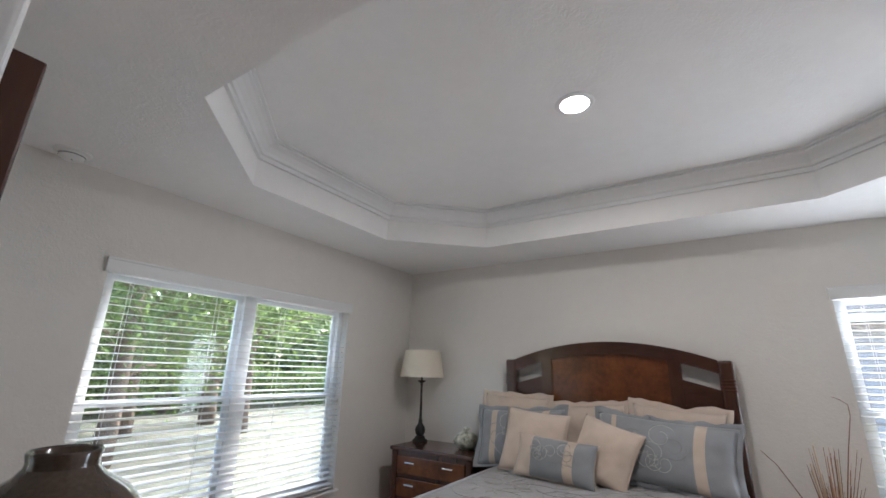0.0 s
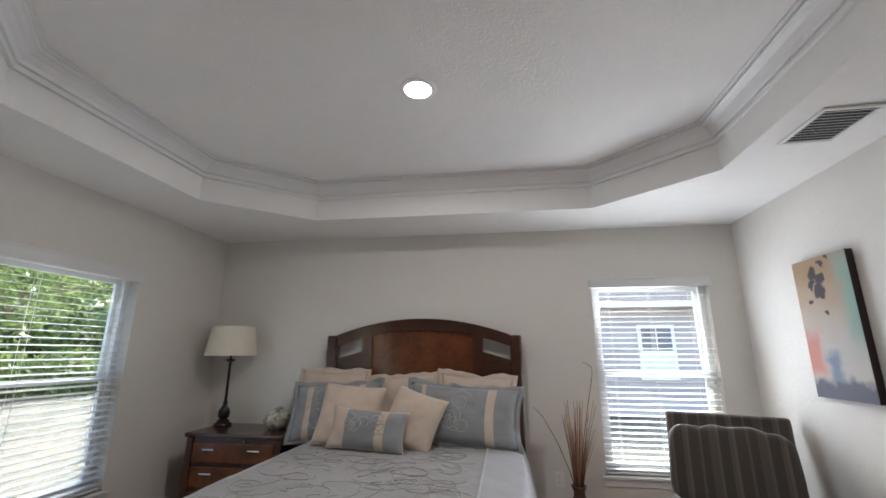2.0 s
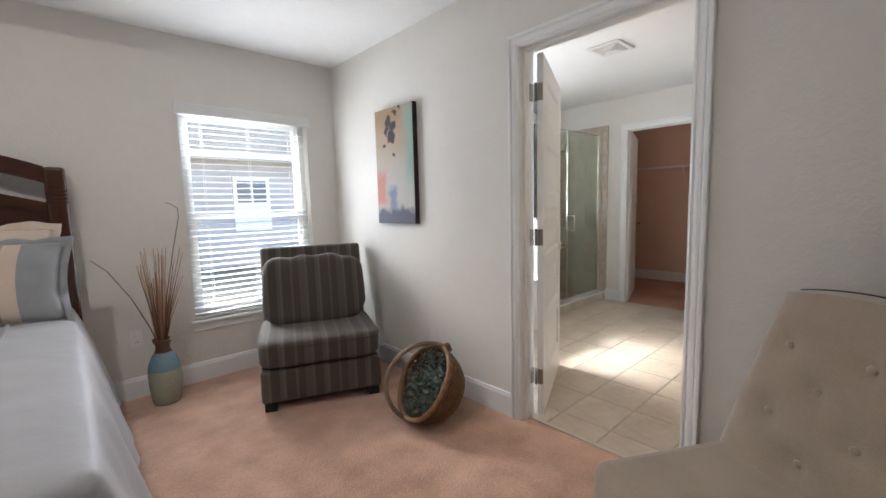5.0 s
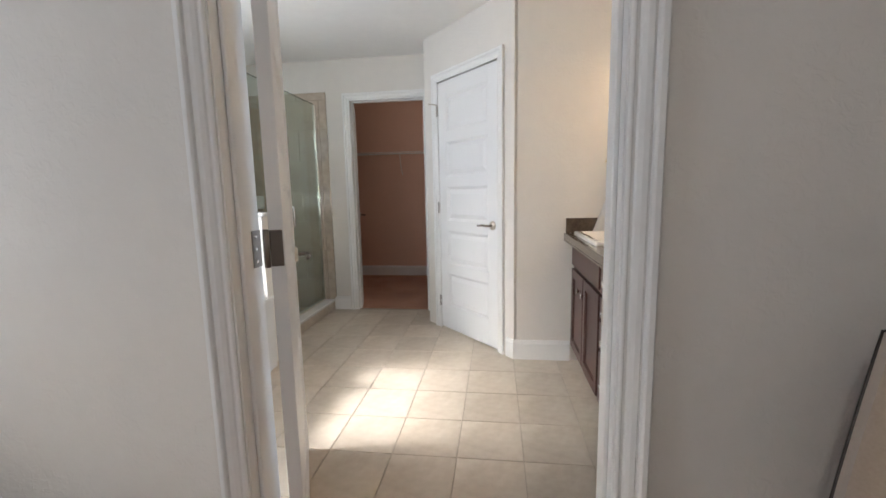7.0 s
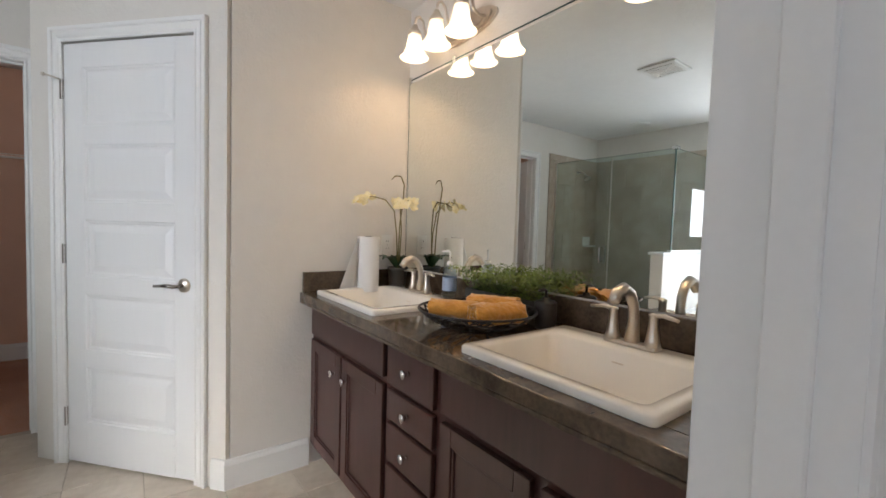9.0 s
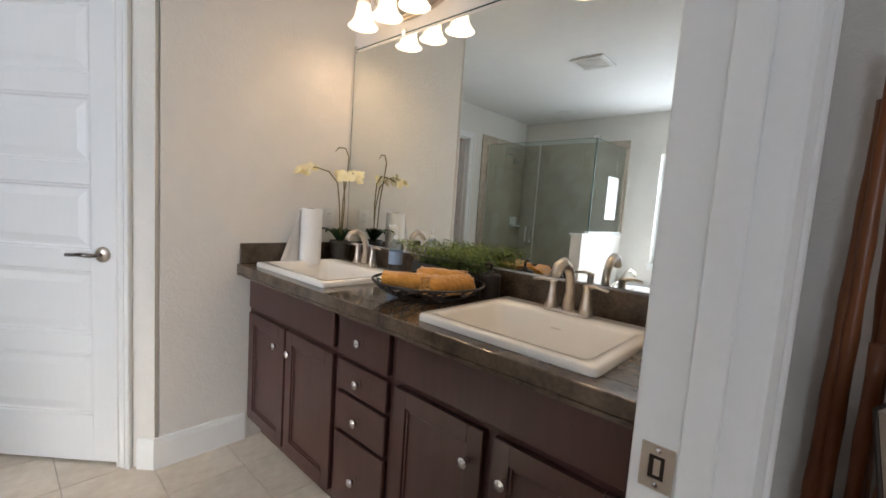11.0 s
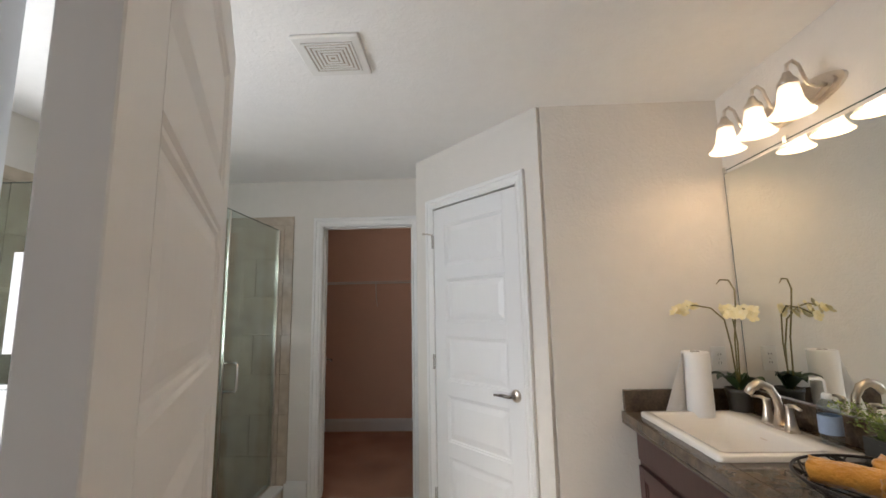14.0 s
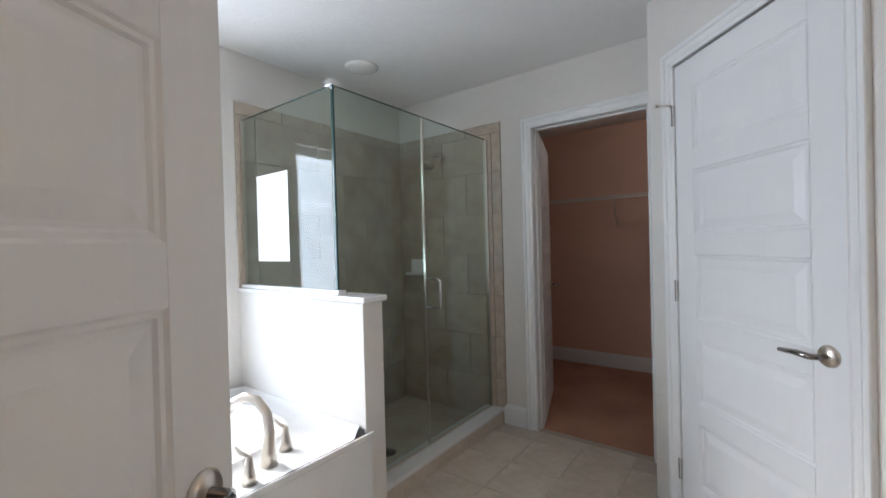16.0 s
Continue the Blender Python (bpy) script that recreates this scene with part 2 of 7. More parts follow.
M_BLUEGLAZE = material("blue_glaze", (0.19, 0.28, 0.33), rough=0.2, second=(0.13, 0.21, 0.27), scale=9, bump=0.03)
M_BROWNGLAZE = material("brown_glaze", (0.10, 0.045, 0.03), rough=0.25, vary=0.3, bump=0.03)
M_REED = material("dry_reed", (0.30, 0.17, 0.10), rough=0.8, second=(0.20, 0.10, 0.06), scale=30, bump=0.2, random_by="island")
M_PALEREED = material("pale_reed", (0.55, 0.42, 0.29), rough=0.8, vary=0.2, bump=0.2)
M_BLACKVASE = material("bronze_black_glaze", (0.045, 0.029, 0.019), rough=0.16, second=(0.085, 0.055, 0.036), scale=7, bump=0.02, coat=0.4)
M_BEIGE = material("beige_microfibre", (0.36, 0.28, 0.21), rough=0.9, second=(0.28, 0.215, 0.16), scale=5, fine=200, bump=0.15, sheen=0.4)
M_BAMBOO = material("red_bamboo", (0.27, 0.095, 0.03), rough=0.35, second=(0.13, 0.04, 0.015), scale=6, fine=60, bump=0.06, stretch=(1, 1, 0.15))
M_PLATE = material("plate_white", (0.80, 0.79, 0.76), rough=0.35, vary=0.02, bump=0)
M_DARK = material("dark_slot", (0.03, 0.03, 0.03), rough=0.8, bump=0)
M_BLIND = material("blind_slat", (0.78, 0.78, 0.77), rough=0.45, vary=0.03, scale=4, bump=0.02)
M_VINYL = material("vinyl_white", (0.84, 0.85, 0.86), rough=0.35, vary=0.03, bump=0)
M_PANE = glass("window_pane")
M_SHGLASS = glass("shower_glass", (0.90, 0.95, 0.93), ior=1.5)
M_GLASSEDGE = material("glass_edge", (0.05, 0.10, 0.09), rough=0.15, bump=0, vary=0.1)
M_BOTTLE = glass("clear_bottle", (0.78, 0.84, 0.88), ior=1.6)
M_MIRROR = material("mirror_silver", (0.86, 0.89, 0.87), rough=0.0, metal=1.0, vary=0.0, bump=0)
M_BULB = glow("bulb_white", (1.0, 0.88, 0.70), 1.3)
M_SHADEGLASS = glow("frosted_glass", (1.0, 0.78, 0.52), 0.10)
_nt = M_SHADEGLASS.node_tree
_mix, _clear = _nt.nodes.new("ShaderNodeMixShader"), _nt.nodes.new("ShaderNodeBsdfTransparent")
_mix.inputs[0].default_value = 0.38
_nt.links.new(_nt.nodes["Principled BSDF"].outputs[0], _mix.inputs[1])
_nt.links.new(_clear.outputs[0], _mix.inputs[2])
_nt.links.new(_mix.outputs[0], _nt.nodes["Material Output"].inputs["Surface"])
M_LED = glow("led_disc", (1.0, 0.93, 0.85), 2.8)
M_PAPER = material("paper_white", (0.84, 0.84, 0.84), rough=0.9, vary=0.03, bump=0.1, fine=200)
M_INK = material("grey_ink", (0.60, 0.62, 0.68), rough=0.9, bump=0)
M_TOWEL = material("mustard_towel", (0.72, 0.355, 0.055), rough=1.0, second=(0.53, 0.235, 0.03), scale=22, fine=350, bump=1.0, bump_scale=60, depth=0.008, sheen=0.5)
M_WIRE = material("black_wire", (0.02, 0.015, 0.013), rough=0.4, bump=0.05)
M_FERN = material("fern_green", (0.25, 0.32, 0.07), rough=0.7, second=(0.13, 0.19, 0.04), scale=20, bump=0.1, random_by="island")
M_ORCHLEAF = material("orchid_leaf", (0.028, 0.062, 0.018), rough=0.35, vary=0.3, bump=0.05)
M_ORCHSTEM = material("orchid_stem", (0.20, 0.17, 0.06), rough=0.6, vary=0.2, bump=0.1)
M_PETAL = material("cream_petal", (0.80, 0.70, 0.36), rough=0.6, second=(0.86, 0.80, 0.58), scale=30, bump=0.1)
M_POTDARK = material("dark_pot", (0.05, 0.048, 0.042), rough=0.5, vary=0.2, bump=0.1)
M_SOIL = material("moss", (0.05, 0.045, 0.02), rough=1, bump=0.6)
M_LABEL = material("blue_label", (0.33, 0.42, 0.58), rough=0.5, bump=0)
M_BARK = material("bark", (0.24, 0.165, 0.12), rough=0.95, second=(0.12, 0.085, 0.065), scale=5, fine=30, bump=0.8, stretch=(1, 1, 0.3), depth=0.02)
M_LEAF = material("foliage", (0.17, 0.215, 0.062), rough=0.6, second=(0.085, 0.14, 0.05), scale=0.7, fine=6, bump=0, random_by="island")


def let_light_through(m, share):
    """Thin leaves pass part of the daylight on."""
    nt = m.node_tree
    b = nt.nodes["Principled BSDF"]
    mix, thru = nt.nodes.new("ShaderNodeMixShader"), nt.nodes.new("ShaderNodeBsdfTranslucent")
    mix.inputs[0].default_value = share
    nt.links.new(b.inputs["Base Color"].links[0].from_socket, thru.inputs["Color"])
    nt.links.new(b.outputs[0], mix.inputs[1])
    nt.links.new(thru.outputs[0], mix.inputs[2])
    nt.links.new(mix.outputs[0], nt.nodes["Material Output"].inputs["Surface"])


let_light_through(M_LEAF, 0.45)
M_GRASS = material("ground_grass", (0.165, 0.145, 0.11), rough=1, second=(0.075, 0.08, 0.05), scale=0.5, fine=6, bump=0.6, depth=0.03)
M_SIDING = material("house_siding", (0.46, 0.42, 0.40), rough=0.8, vary=0.06, bump=0.1)
M_FARPANE = material("far_pane", (0.17, 0.18, 0.20), rough=0.2, vary=0.1, bump=0)
M_ROOF = material("shingle_roof", (0.14, 0.12, 0.11), rough=0.95, vary=0.3, bump=0.5)
M_CANVAS = material("canvas_edge", (0.03, 0.02, 0.018), rough=0.8, bump=0.1)


def painting():
    """Abstract canvas: ochre top, teal band, coral block, slate foot, dark blossoms. Object y across, z up."""
    m = material("abstract_canvas", (0.55, 0.42, 0.30), rough=0.8, bump=0.3, fine=160)
    nt = m.node_tree
    b = nt.nodes["Principled BSDF"]
    tc, sep = nt.nodes.new("ShaderNodeTexCoord"), nt.nodes.new("ShaderNodeSeparateXYZ")
    noi = nt.nodes.new("ShaderNodeTexNoise")
    noi.inputs["Scale"].default_value, noi.inputs["Detail"].default_value = 9, 5
    nt.links.new(tc.outputs["Object"], noi.inputs["Vector"])
    warp = nt.nodes.new("ShaderNodeMix")
    warp.data_type = 'VECTOR'
    warp.inputs["Factor"].default_value = 0.14
    nt.links.new(tc.outputs["Object"], warp.inputs["A"])
    nt.links.new(noi.outputs["Color"], warp.inputs["B"])
    nt.links.new(warp.outputs["Result"], sep.inputs[0])

    def between(sock, lo, hi, soft):
        a, c = nt.nodes.new("ShaderNodeMapRange"), nt.nodes.new("ShaderNodeMapRange")
        a.inputs[1].default_value, a.inputs[2].default_value = lo - soft, lo + soft
        c.inputs[1].default_value, c.inputs[2].default_value = hi + soft, hi - soft
        nt.links.new(sock, a.inputs[0])
        nt.links.new(sock, c.inputs[0])
        x = nt.nodes.new("ShaderNodeMath")
        x.operation = 'MULTIPLY'
        nt.links.new(a.outputs[0], x.inputs[0])
        nt.links.new(c.outputs[0], x.inputs[1])
        return x.outputs[0]

    def both(p, q):
        x = nt.nodes.new("ShaderNodeMath")
        x.operation = 'MULTIPLY'
        nt.links.new(p, x.inputs[0])
        nt.links.new(q, x.inputs[1])
        return x.outputs[0]

    def lay(base, colour, mask):
        x = nt.nodes.new("ShaderNodeMix")
        x.data_type = 'RGBA'
        nt.links.new(mask, x.inputs["Factor"])
        if isinstance(base, tuple):
            x.inputs["A"].default_value = (*base, 1)
        else:
            nt.links.new(base, x.inputs["A"])
        x.inputs["B"].default_value = (*colour, 1)
        return x.outputs["Result"]

    y, z = sep.outputs[1], sep.outputs[2]
    c = lay((0.42, 0.32, 0.23), (0.46, 0.44, 0.41), between(z, -0.5, 0.10, 0.12))
    c = lay(c, (0.36, 0.25, 0.15), both(between(z, 0.30, 0.6, 0.06), between(y, -0.02, 0.4, 0.06)))
    c = lay(c, (0.26, 0.37, 0.32), both(between(z, -0.02, 0.42, 0.1), between(y, -0.4, -0.04, 0.04)))
    c = lay(c, (0.50, 0.23, 0.19), both(between(z, -0.18, 0.05, 0.04), between(y, 0.15, 0.4, 0.03)))
    c = lay(c, (0.20, 0.24, 0.32), both(between(z, -0.24, -0.06, 0.03), between(y, 0.05, 0.125, 0.02)))
    c = lay(c, (0.12, 0.125, 0.16), between(z, -0.6, -0.205, 0.015))
    for py, pz, r in ((0.12, 0.34, 0.030), (0.085, 0.30, 0.028), (0.14, 0.295, 0.024), (0.10, 0.25, 0.028), (0.16, 0.27, 0.02), (0.06, 0.385, 0.016), (0.0, 0.405, 0.012), (0.165, 0.2, 0.012), (0.075, 0.13, 0.016)):
        dist = nt.nodes.new("ShaderNodeVectorMath")
        dist.operation = 'DISTANCE'
        flat = nt.nodes.new("ShaderNodeCombineXYZ")
        nt.links.new(y, flat.inputs[1])
        nt.links.new(z, flat.inputs[2])
        nt.links.new(flat.outputs[0], dist.inputs[0])
        dist.inputs[1].default_value = (0, py, pz)
        mr = nt.nodes.new("ShaderNodeMapRange")
        mr.inputs[1].default_value, mr.inputs[2].default_value = r * 1.25, r * 0.8
        nt.links.new(dist.outputs["Value"], mr.inputs[0])
        c = lay(c, (0.07, 0.06, 0.065), mr.outputs[0])
    nt.links.new(c, b.inputs["Base Color"])
    return m


M_ART = painting()

# ---------------------------------------------------------------- mesh helpers


def link(name, bm, mats, parent=None, smooth=False):
    me = bpy.data.meshes.new(name)
    bmesh.ops.recalc_face_normals(bm, faces=bm.faces)
    bm.to_mesh(me)
    bm.free()
    for m in (mats if isinstance(mats, (list, tuple)) else [mats]):
        me.materials.append(m)
    if smooth:
        for p in me.polygons:
            p.use_smooth = True
    ob = new(name, me)
    if parent:
        ob.parent = parent
    return ob


def part(name, bm, mats, parent, label="", smooth=False):
    ob = link(name, bm, mats, parent, smooth)
    return tagged(ob, label=label) if label else ob


def thing(name, label, category, m, group="", kind=""):
    ob = new(name)
    ob.empty_display_size = 0.1
    ob.matrix_world = m
    return tagged(ob, label, category, group, kind)


def struct(name, bm, mats, label="", category="", smooth=False):
    return tagged(link(name, bm, mats, None, smooth), label, category, "", "structure")


def box(bm, x0, y0, z0, x1, y1, z1, bev=0.0, seg=2, mi=0):
    x0, x1, y0, y1, z0, z1 = min(x0, x1), max(x0, x1), min(y0, y1), max(y0, y1), min(z0, z1), max(z0, z1)
    m = Matrix.Translation(((x0 + x1) / 2, (y0 + y1) / 2, (z0 + z1) / 2)) @ Matrix.Diagonal((x1 - x0, y1 - y0, z1 - z0, 1))
    vs = bmesh.ops.create_cube(bm, size=1.0, matrix=m)["verts"]
    faces = {f for v in vs for f in v.link_faces}
    for f in faces:
        f.material_index = mi
    if bev:
        es = {e for v in vs for e in v.link_edges}
        bmesh.ops.bevel(bm, geom=list(es), offset=min(bev, 0.49 * min(x1 - x0, y1 - y0, z1 - z0)), segments=seg, profile=0.5, affect='EDGES')
    return bm


def B(*a, **k):
    return box(bmesh.new(), *a, **k)


def lathe(bm, profile, seg=24, m=None, caps=True, mi=0):
    """profile: (radius, height) from the bottom up."""
    m = m or Matrix.Identity(4)
    rings = []
    for r, z in profile:
        rings.append([bm.verts.new(m @ Vector((r * math.cos(2 * math.pi * i / seg), r * math.sin(2 * math.pi * i / seg), z))) for i in range(seg)])
    for a, b in zip(rings, rings[1:]):
        for i in range(seg):
            f = bm.faces.new((a[i], a[(i + 1) % seg], b[(i + 1) % seg], b[i]))
            f.material_index, f.smooth = mi, True
    if caps:
        for ring in (rings[0][::-1], rings[-1]):
            if profile[0 if ring is not rings[-1] else -1][0] > 1e-5:
                f = bm.faces.new(ring)
                f.material_index = mi
    return bm


def L(profile, seg=24, m=None, caps=True):
    return lathe(bmesh.new(), profile, seg, m, caps)


def tube(bm, pts, radius, seg=8, mi=0, flat=1.0, caps=True):
    """A bent round rod; radius a number or one per point; flat squashes it in z."""
    pts = [Vector(p) for p in pts]
    n = len(pts)
    rad = radius if isinstance(radius, (list, tuple)) else [radius] * n
    rings, up = [], None
    for i, p in enumerate(pts):
        d = (pts[min(i + 1, n - 1)] - pts[max(i - 1, 0)]).normalized()
        if up is None:
            up = d.orthogonal().normalized()
        up = (up - d * up.dot(d))
        up = up.normalized() if up.length > 1e-6 else d.orthogonal().normalized()
        side = d.cross(up)
        ring = []
        for k in range(seg):
            a = 2 * math.pi * k / seg
            o = (up * math.cos(a) + side * math.sin(a)) * rad[i]
            o.z *= flat
            ring.append(bm.verts.new(p + o))
        rings.append(ring)
    for a, b in zip(rings, rings[1:]):
        for k in range(seg):
            f = bm.faces.new((a[k], a[(k + 1) % seg], b[(k + 1) % seg], b[k]))
            f.material_index, f.smooth = mi, True
    if caps:
        bm.faces.new(rings[0][::-1]).material_index = mi
        bm.faces.new(rings[-1]).material_index = mi
    return bm


def T(pts, radius, **k):
    return tube(bmesh.new(), pts, radius, **k)


def sweep(bm, path, profile, closed=True, z=0.0, mi=0):
    """Sweeps a profile of (outwards, up) along a flat path with mitred corners; outwards is to the path's right."""
    n = len(path)
    rings = []
    for i in range(n):
        p = Vector(path[i])
        a = Vector(path[(i - 1) % n]) if closed or i > 0 else p - (Vector(path[i + 1]) - p)
        c = Vector(path[(i + 1) % n]) if closed or i < n - 1 else p + (p - Vector(path[i - 1]))
        d1, d2 = (p - a).normalized(), (c - p).normalized()
        n1, n2 = Vector((d1.y, -d1.x)), Vector((d2.y, -d2.x))
        mit = (n1 + n2).normalized()
        mit /= max(0.2, mit.dot(n1))
        rings.append([bm.verts.new((p.x + mit.x * o, p.y + mit.y * o, z + u)) for o, u in profile])
    k = len(profile)
    for i in range(n if closed else n - 1):
        a, b = rings[i], rings[(i + 1) % n]
        for j in range(k):
            f = bm.faces.new((a[j], b[j], b[(j + 1) % k], a[(j + 1) % k]))
            f.material_index = mi
    if not closed:
        bm.faces.new(rings[0])
        bm.faces.new(rings[-1][::-1])
    return bm


def blob(bm, rx, ry, rz, power=2.6, seg=28, rings=16, m=None, mi=0, wobble=0.0, seed=0):
    """A superellipsoid cushion."""
    m = m or Matrix.Identity(4)

    def s(v):
        return math.copysign(abs(v) ** (2 / power), v)
    rows = []
    for i in range(rings + 1):
        th = -math.pi / 2 + math.pi * i / rings
        row = []
        for j in range(seg):
            ph = 2 * math.pi * j / seg
            p = Vector((rx * s(math.cos(th)) * s(math.cos(ph)), ry * s(math.cos(th)) * s(math.sin(ph)), rz * s(math.sin(th))))
            if wobble:
                p *= 1 + wobble * noise.noise(p * 7 + Vector((seed * 9.1, 0, 0)))
            row.append(bm.verts.new(m @ p))
        rows.append(row)
    for a, b in zip(rows, rows[1:]):
        for j in range(seg):
            f = bm.faces.new((a[j], a[(j + 1) % seg], b[(j + 1) % seg], b[j]))
            f.material_index, f.smooth = mi, True
    bmesh.ops.remove_doubles(bm, verts=[v for r in (rows[0], rows[-1]) for v in r], dist=1e-5)
    return bm


def turn(pts, deg, c=(0, 0)):
    a = radians(deg)
    return [(c[0] + (x - c[0]) * math.cos(a) - (y - c[1]) * math.sin(a), c[1] + (x - c[0]) * math.sin(a) + (y - c[1]) * math.cos(a)) for x, y in pts]


def arc(c, r, a0, a1, n, plane="xz"):
    out = []
    for i in range(n + 1):
        a = radians(a0 + (a1 - a0) * i / n)
        u, v = r * math.cos(a), r * math.sin(a)
        out.append(Vector((c[0] + u, c[1], c[2] + v)) if plane == "xz" else Vector((c[0], c[1] + u, c[2] + v)) if plane == "yz" else Vector((c[0] + u, c[1] + v, c[2])))
    return out


def wall_cells(u0, u1, z0, z1, holes):
    """Rectangles that fill a wall round its openings (u0, u1, z0, z1), without overlap."""
    us = sorted({u0, u1, *[h[0] for h in holes], *[h[1] for h in holes]})
    zs = sorted({z0, z1, *[h[2] for h in holes], *[h[3] for h in holes]})
    for a, b in zip(us, us[1:]):
        run = None
        for c, d in zip(zs, zs[1:]):
            hole = any(h[0] <= (a + b) / 2 <= h[1] and h[2] <= (c + d) / 2 <= h[3] for h in holes)
            if hole:
                if run:
                    yield a, b, run[0], run[1]
                run = None
            else:
                run = (run[0], d) if run else (c, d)
        if run:
            yield a, b, run[0], run[1]


def wall(name, axis, face, back, u0, u1, z0=0.0, z1=2.9, holes=(), label="", mat=None):
    """A wall along x (axis 'x', face and back are y) or along y."""
    bm = bmesh.new()
    for a, b, c, d in wall_cells(u0, u1, z0, z1, holes):
        if axis == "x":
            box(bm, a, face, c, b, back, d)
        else:
            box(bm, face, a, c, back, b, d)
    bmesh.ops.remove_doubles(bm, verts=bm.verts, dist=1e-5)
    inner = [f for f in bm.faces if any(g is not f and len(set(g.verts) & set(f.verts)) == 4 for e in f.edges for g in e.link_faces)]
    if inner:
        bmesh.ops.delete(bm, geom=list(set(inner)), context='FACES_ONLY')
    return struct(name, bm, mat or M_WALL, label or "warm off-white wall with knocked-down plaster texture", "wall")


# ---------------------------------------------------------------- the plan
XW, XE, YS, YN = -1.105, 3.57, 1.175, 4.787      # bedroom
XB, XC, YV = 3.685, 6.72, 1.145                  # bathroom: west wall, closet wall, vanity wall
ZC, ZT = 2.435, 2.742                            # ceiling, tray
DOOR_Y0, DOOR_Y1, DOOR_Z = 1.950, 2.785, 2.05    # bedroom to bathroom
CL_Y0, CL_Y1 = 2.865, 3.595                      # closet opening
WN = (2.386, 3.315, 0.45, 1.965)                 # north window: x0, x1, z0, z1
WW = (1.985, 3.845, 0.45, 1.935)                 # west window: y0, y1
WB = (3.95, 4.97, 0.76, 1.975)                   # bathroom window: x0, x1
ENTRY = (0.62, 2.02)                             # opening in the south wall
D0, D1 = Vector((5.565, 2.078)), Vector((6.375, 2.800))   # slanting wall of the linen closet

wall("wall_north", "x", YN, YN + 0.16, XW - 0.16, XC + 0.12, holes=[WN, WB])
wall("wall_west", "y", XW, XW - 0.16, YS - 0.12, YN, holes=[WW])
wall("wall_south", "x", YS, YS - 0.12, XW, XE, holes=[(ENTRY[0], ENTRY[1], 0.0, 2.08)])
wall("wall_east", "y", XE, XB, YS - 0.12, YN, holes=[(DOOR_Y0, DOOR_Y1, 0.0, DOOR_Z)])
wall("wall_vanity", "x", YV, YV - 0.14, XB, 5.565 + 0.1)
wall("wall_vanity_end", "y", 5.565, 5.665, YV, D0.y - 0.02)
wall("wall_closet", "y", XC, XC + 0.115, 2.30, YN, holes=[(CL_Y0, CL_Y1, 0.0, 2.06)])
wall("wall_return", "x", D1.y - 0.001, D1.y - 0.10, D1.x + 0.03, XC)
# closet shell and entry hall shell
wall("wall_closet_back", "y", 8.47, 8.57, 2.1, 4.9, mat=M_CLOSET_BOUNCE, label="closet wall coloured tan for light bounced off the carpet")
wall("wall_closet_north", "x", 4.70, 4.80, XC + 0.115, 8.47, mat=M_CLOSET_BOUNCE, label="closet wall coloured tan for light bounced off the carpet")
wall("wall_closet_south", "x", 2.30, 2.20, XC + 0.115, 8.47, mat=M_CLOSET_BOUNCE, label="closet wall coloured tan for light bounced off the carpet")
wall("wall_hall_west", "y", 0.56, 0.46, -0.9, YS - 0.12)
wall("wall_hall_east", "y", 2.25, 2.35, -0.9, YS - 0.12)
wall("wall_hall_south", "x", -0.9, -1.0, 0.46, 2.35)

# slanting wall with the linen door's opening
dv = (D1 - D0)
DLEN = dv.length
DANG = math.degrees(math.atan2(dv.y, dv.x))
slant = pose(D0.x, D0.y, 0, 0, 0, DANG)
LD0, LD1 = 0.155, 0.895      # linen door opening along the slant
bm = bmesh.new()
for a, b, c, d in wall_cells(0.0, DLEN, 0.0, 2.9, [(LD0, LD1, 0.0, 2.055)]):
    box(bm, a, -0.10, c, b, 0.0, d)
# unseen panel added behind the shut door to block light
box(bm, LD0, -0.10, 0.0, LD1, -0.06, 2.055)
bmesh.ops.remove_doubles(bm, verts=bm.verts, dist=1e-5)
ws = struct("wall_slant", bm, M_WALL, "warm off-white slanting wall of a linen closet", "wall")
ws.matrix_world = slant

# floors
struct("floor", B(XW - 0.16, YS - 0.14, -0.2, XE + 0.06, YN + 0.1, 0.0), M_CARPET, "pinkish tan cut-pile bedroom carpet", "floor")
struct("floor_closet", B(XC + 0.06, 2.1, -0.2, 8.6, 4.8, 0.0), M_CARPET_SHADED, "cut-pile carpet coloured rust-brown for the closet's dim reddish light", "floor")
struct("floor_hall", B(0.46, -1.0, -0.2, 2.35, YS - 0.14, -0.001), M_CARPET, "tan carpet of the entry hall", "floor")
floor_bath = struct("floor_bath", B(XE + 0.06, YV, -0.2, XC + 0.06, YN, -0.004), M_GROUT, "beige grout bed under square floor tiles", "floor")

# ceiling with the eight-sided tray
OCT = [(0.065, 1.775), (2.335, 1.775), (2.962, 2.385), (2.962, 3.61), (2.333, 4.208), (0.12, 4.205), (-0.512, 3.62), (-0.525, 2.392)]
bm = bmesh.new()
oc = [bm.verts.new((x, y, ZC)) for x, y in OCT]
up = [bm.verts.new((x, y, ZT)) for x, y in OCT]
rc = [bm.verts.new(p) for p in ((XW - 0.1, YS - 0.1, ZC), (XE + 0.05, YS - 0.1, ZC), (XE + 0.05, YN + 0.1, ZC), (XW - 0.1, YN + 0.1, ZC))]
for f in ((rc[0], rc[1], oc[1], oc[0]), (rc[1], oc[2], oc[1]), (rc[1], rc[2], oc[3], oc[2]), (rc[2], oc[4], oc[3]), (rc[2], rc[3], oc[5], oc[4]), (rc[3], oc[6], oc[5]), (rc[3], rc[0], oc[7], oc[6]), (rc[0], oc[0], oc[7])):
    bm.faces.new(f)
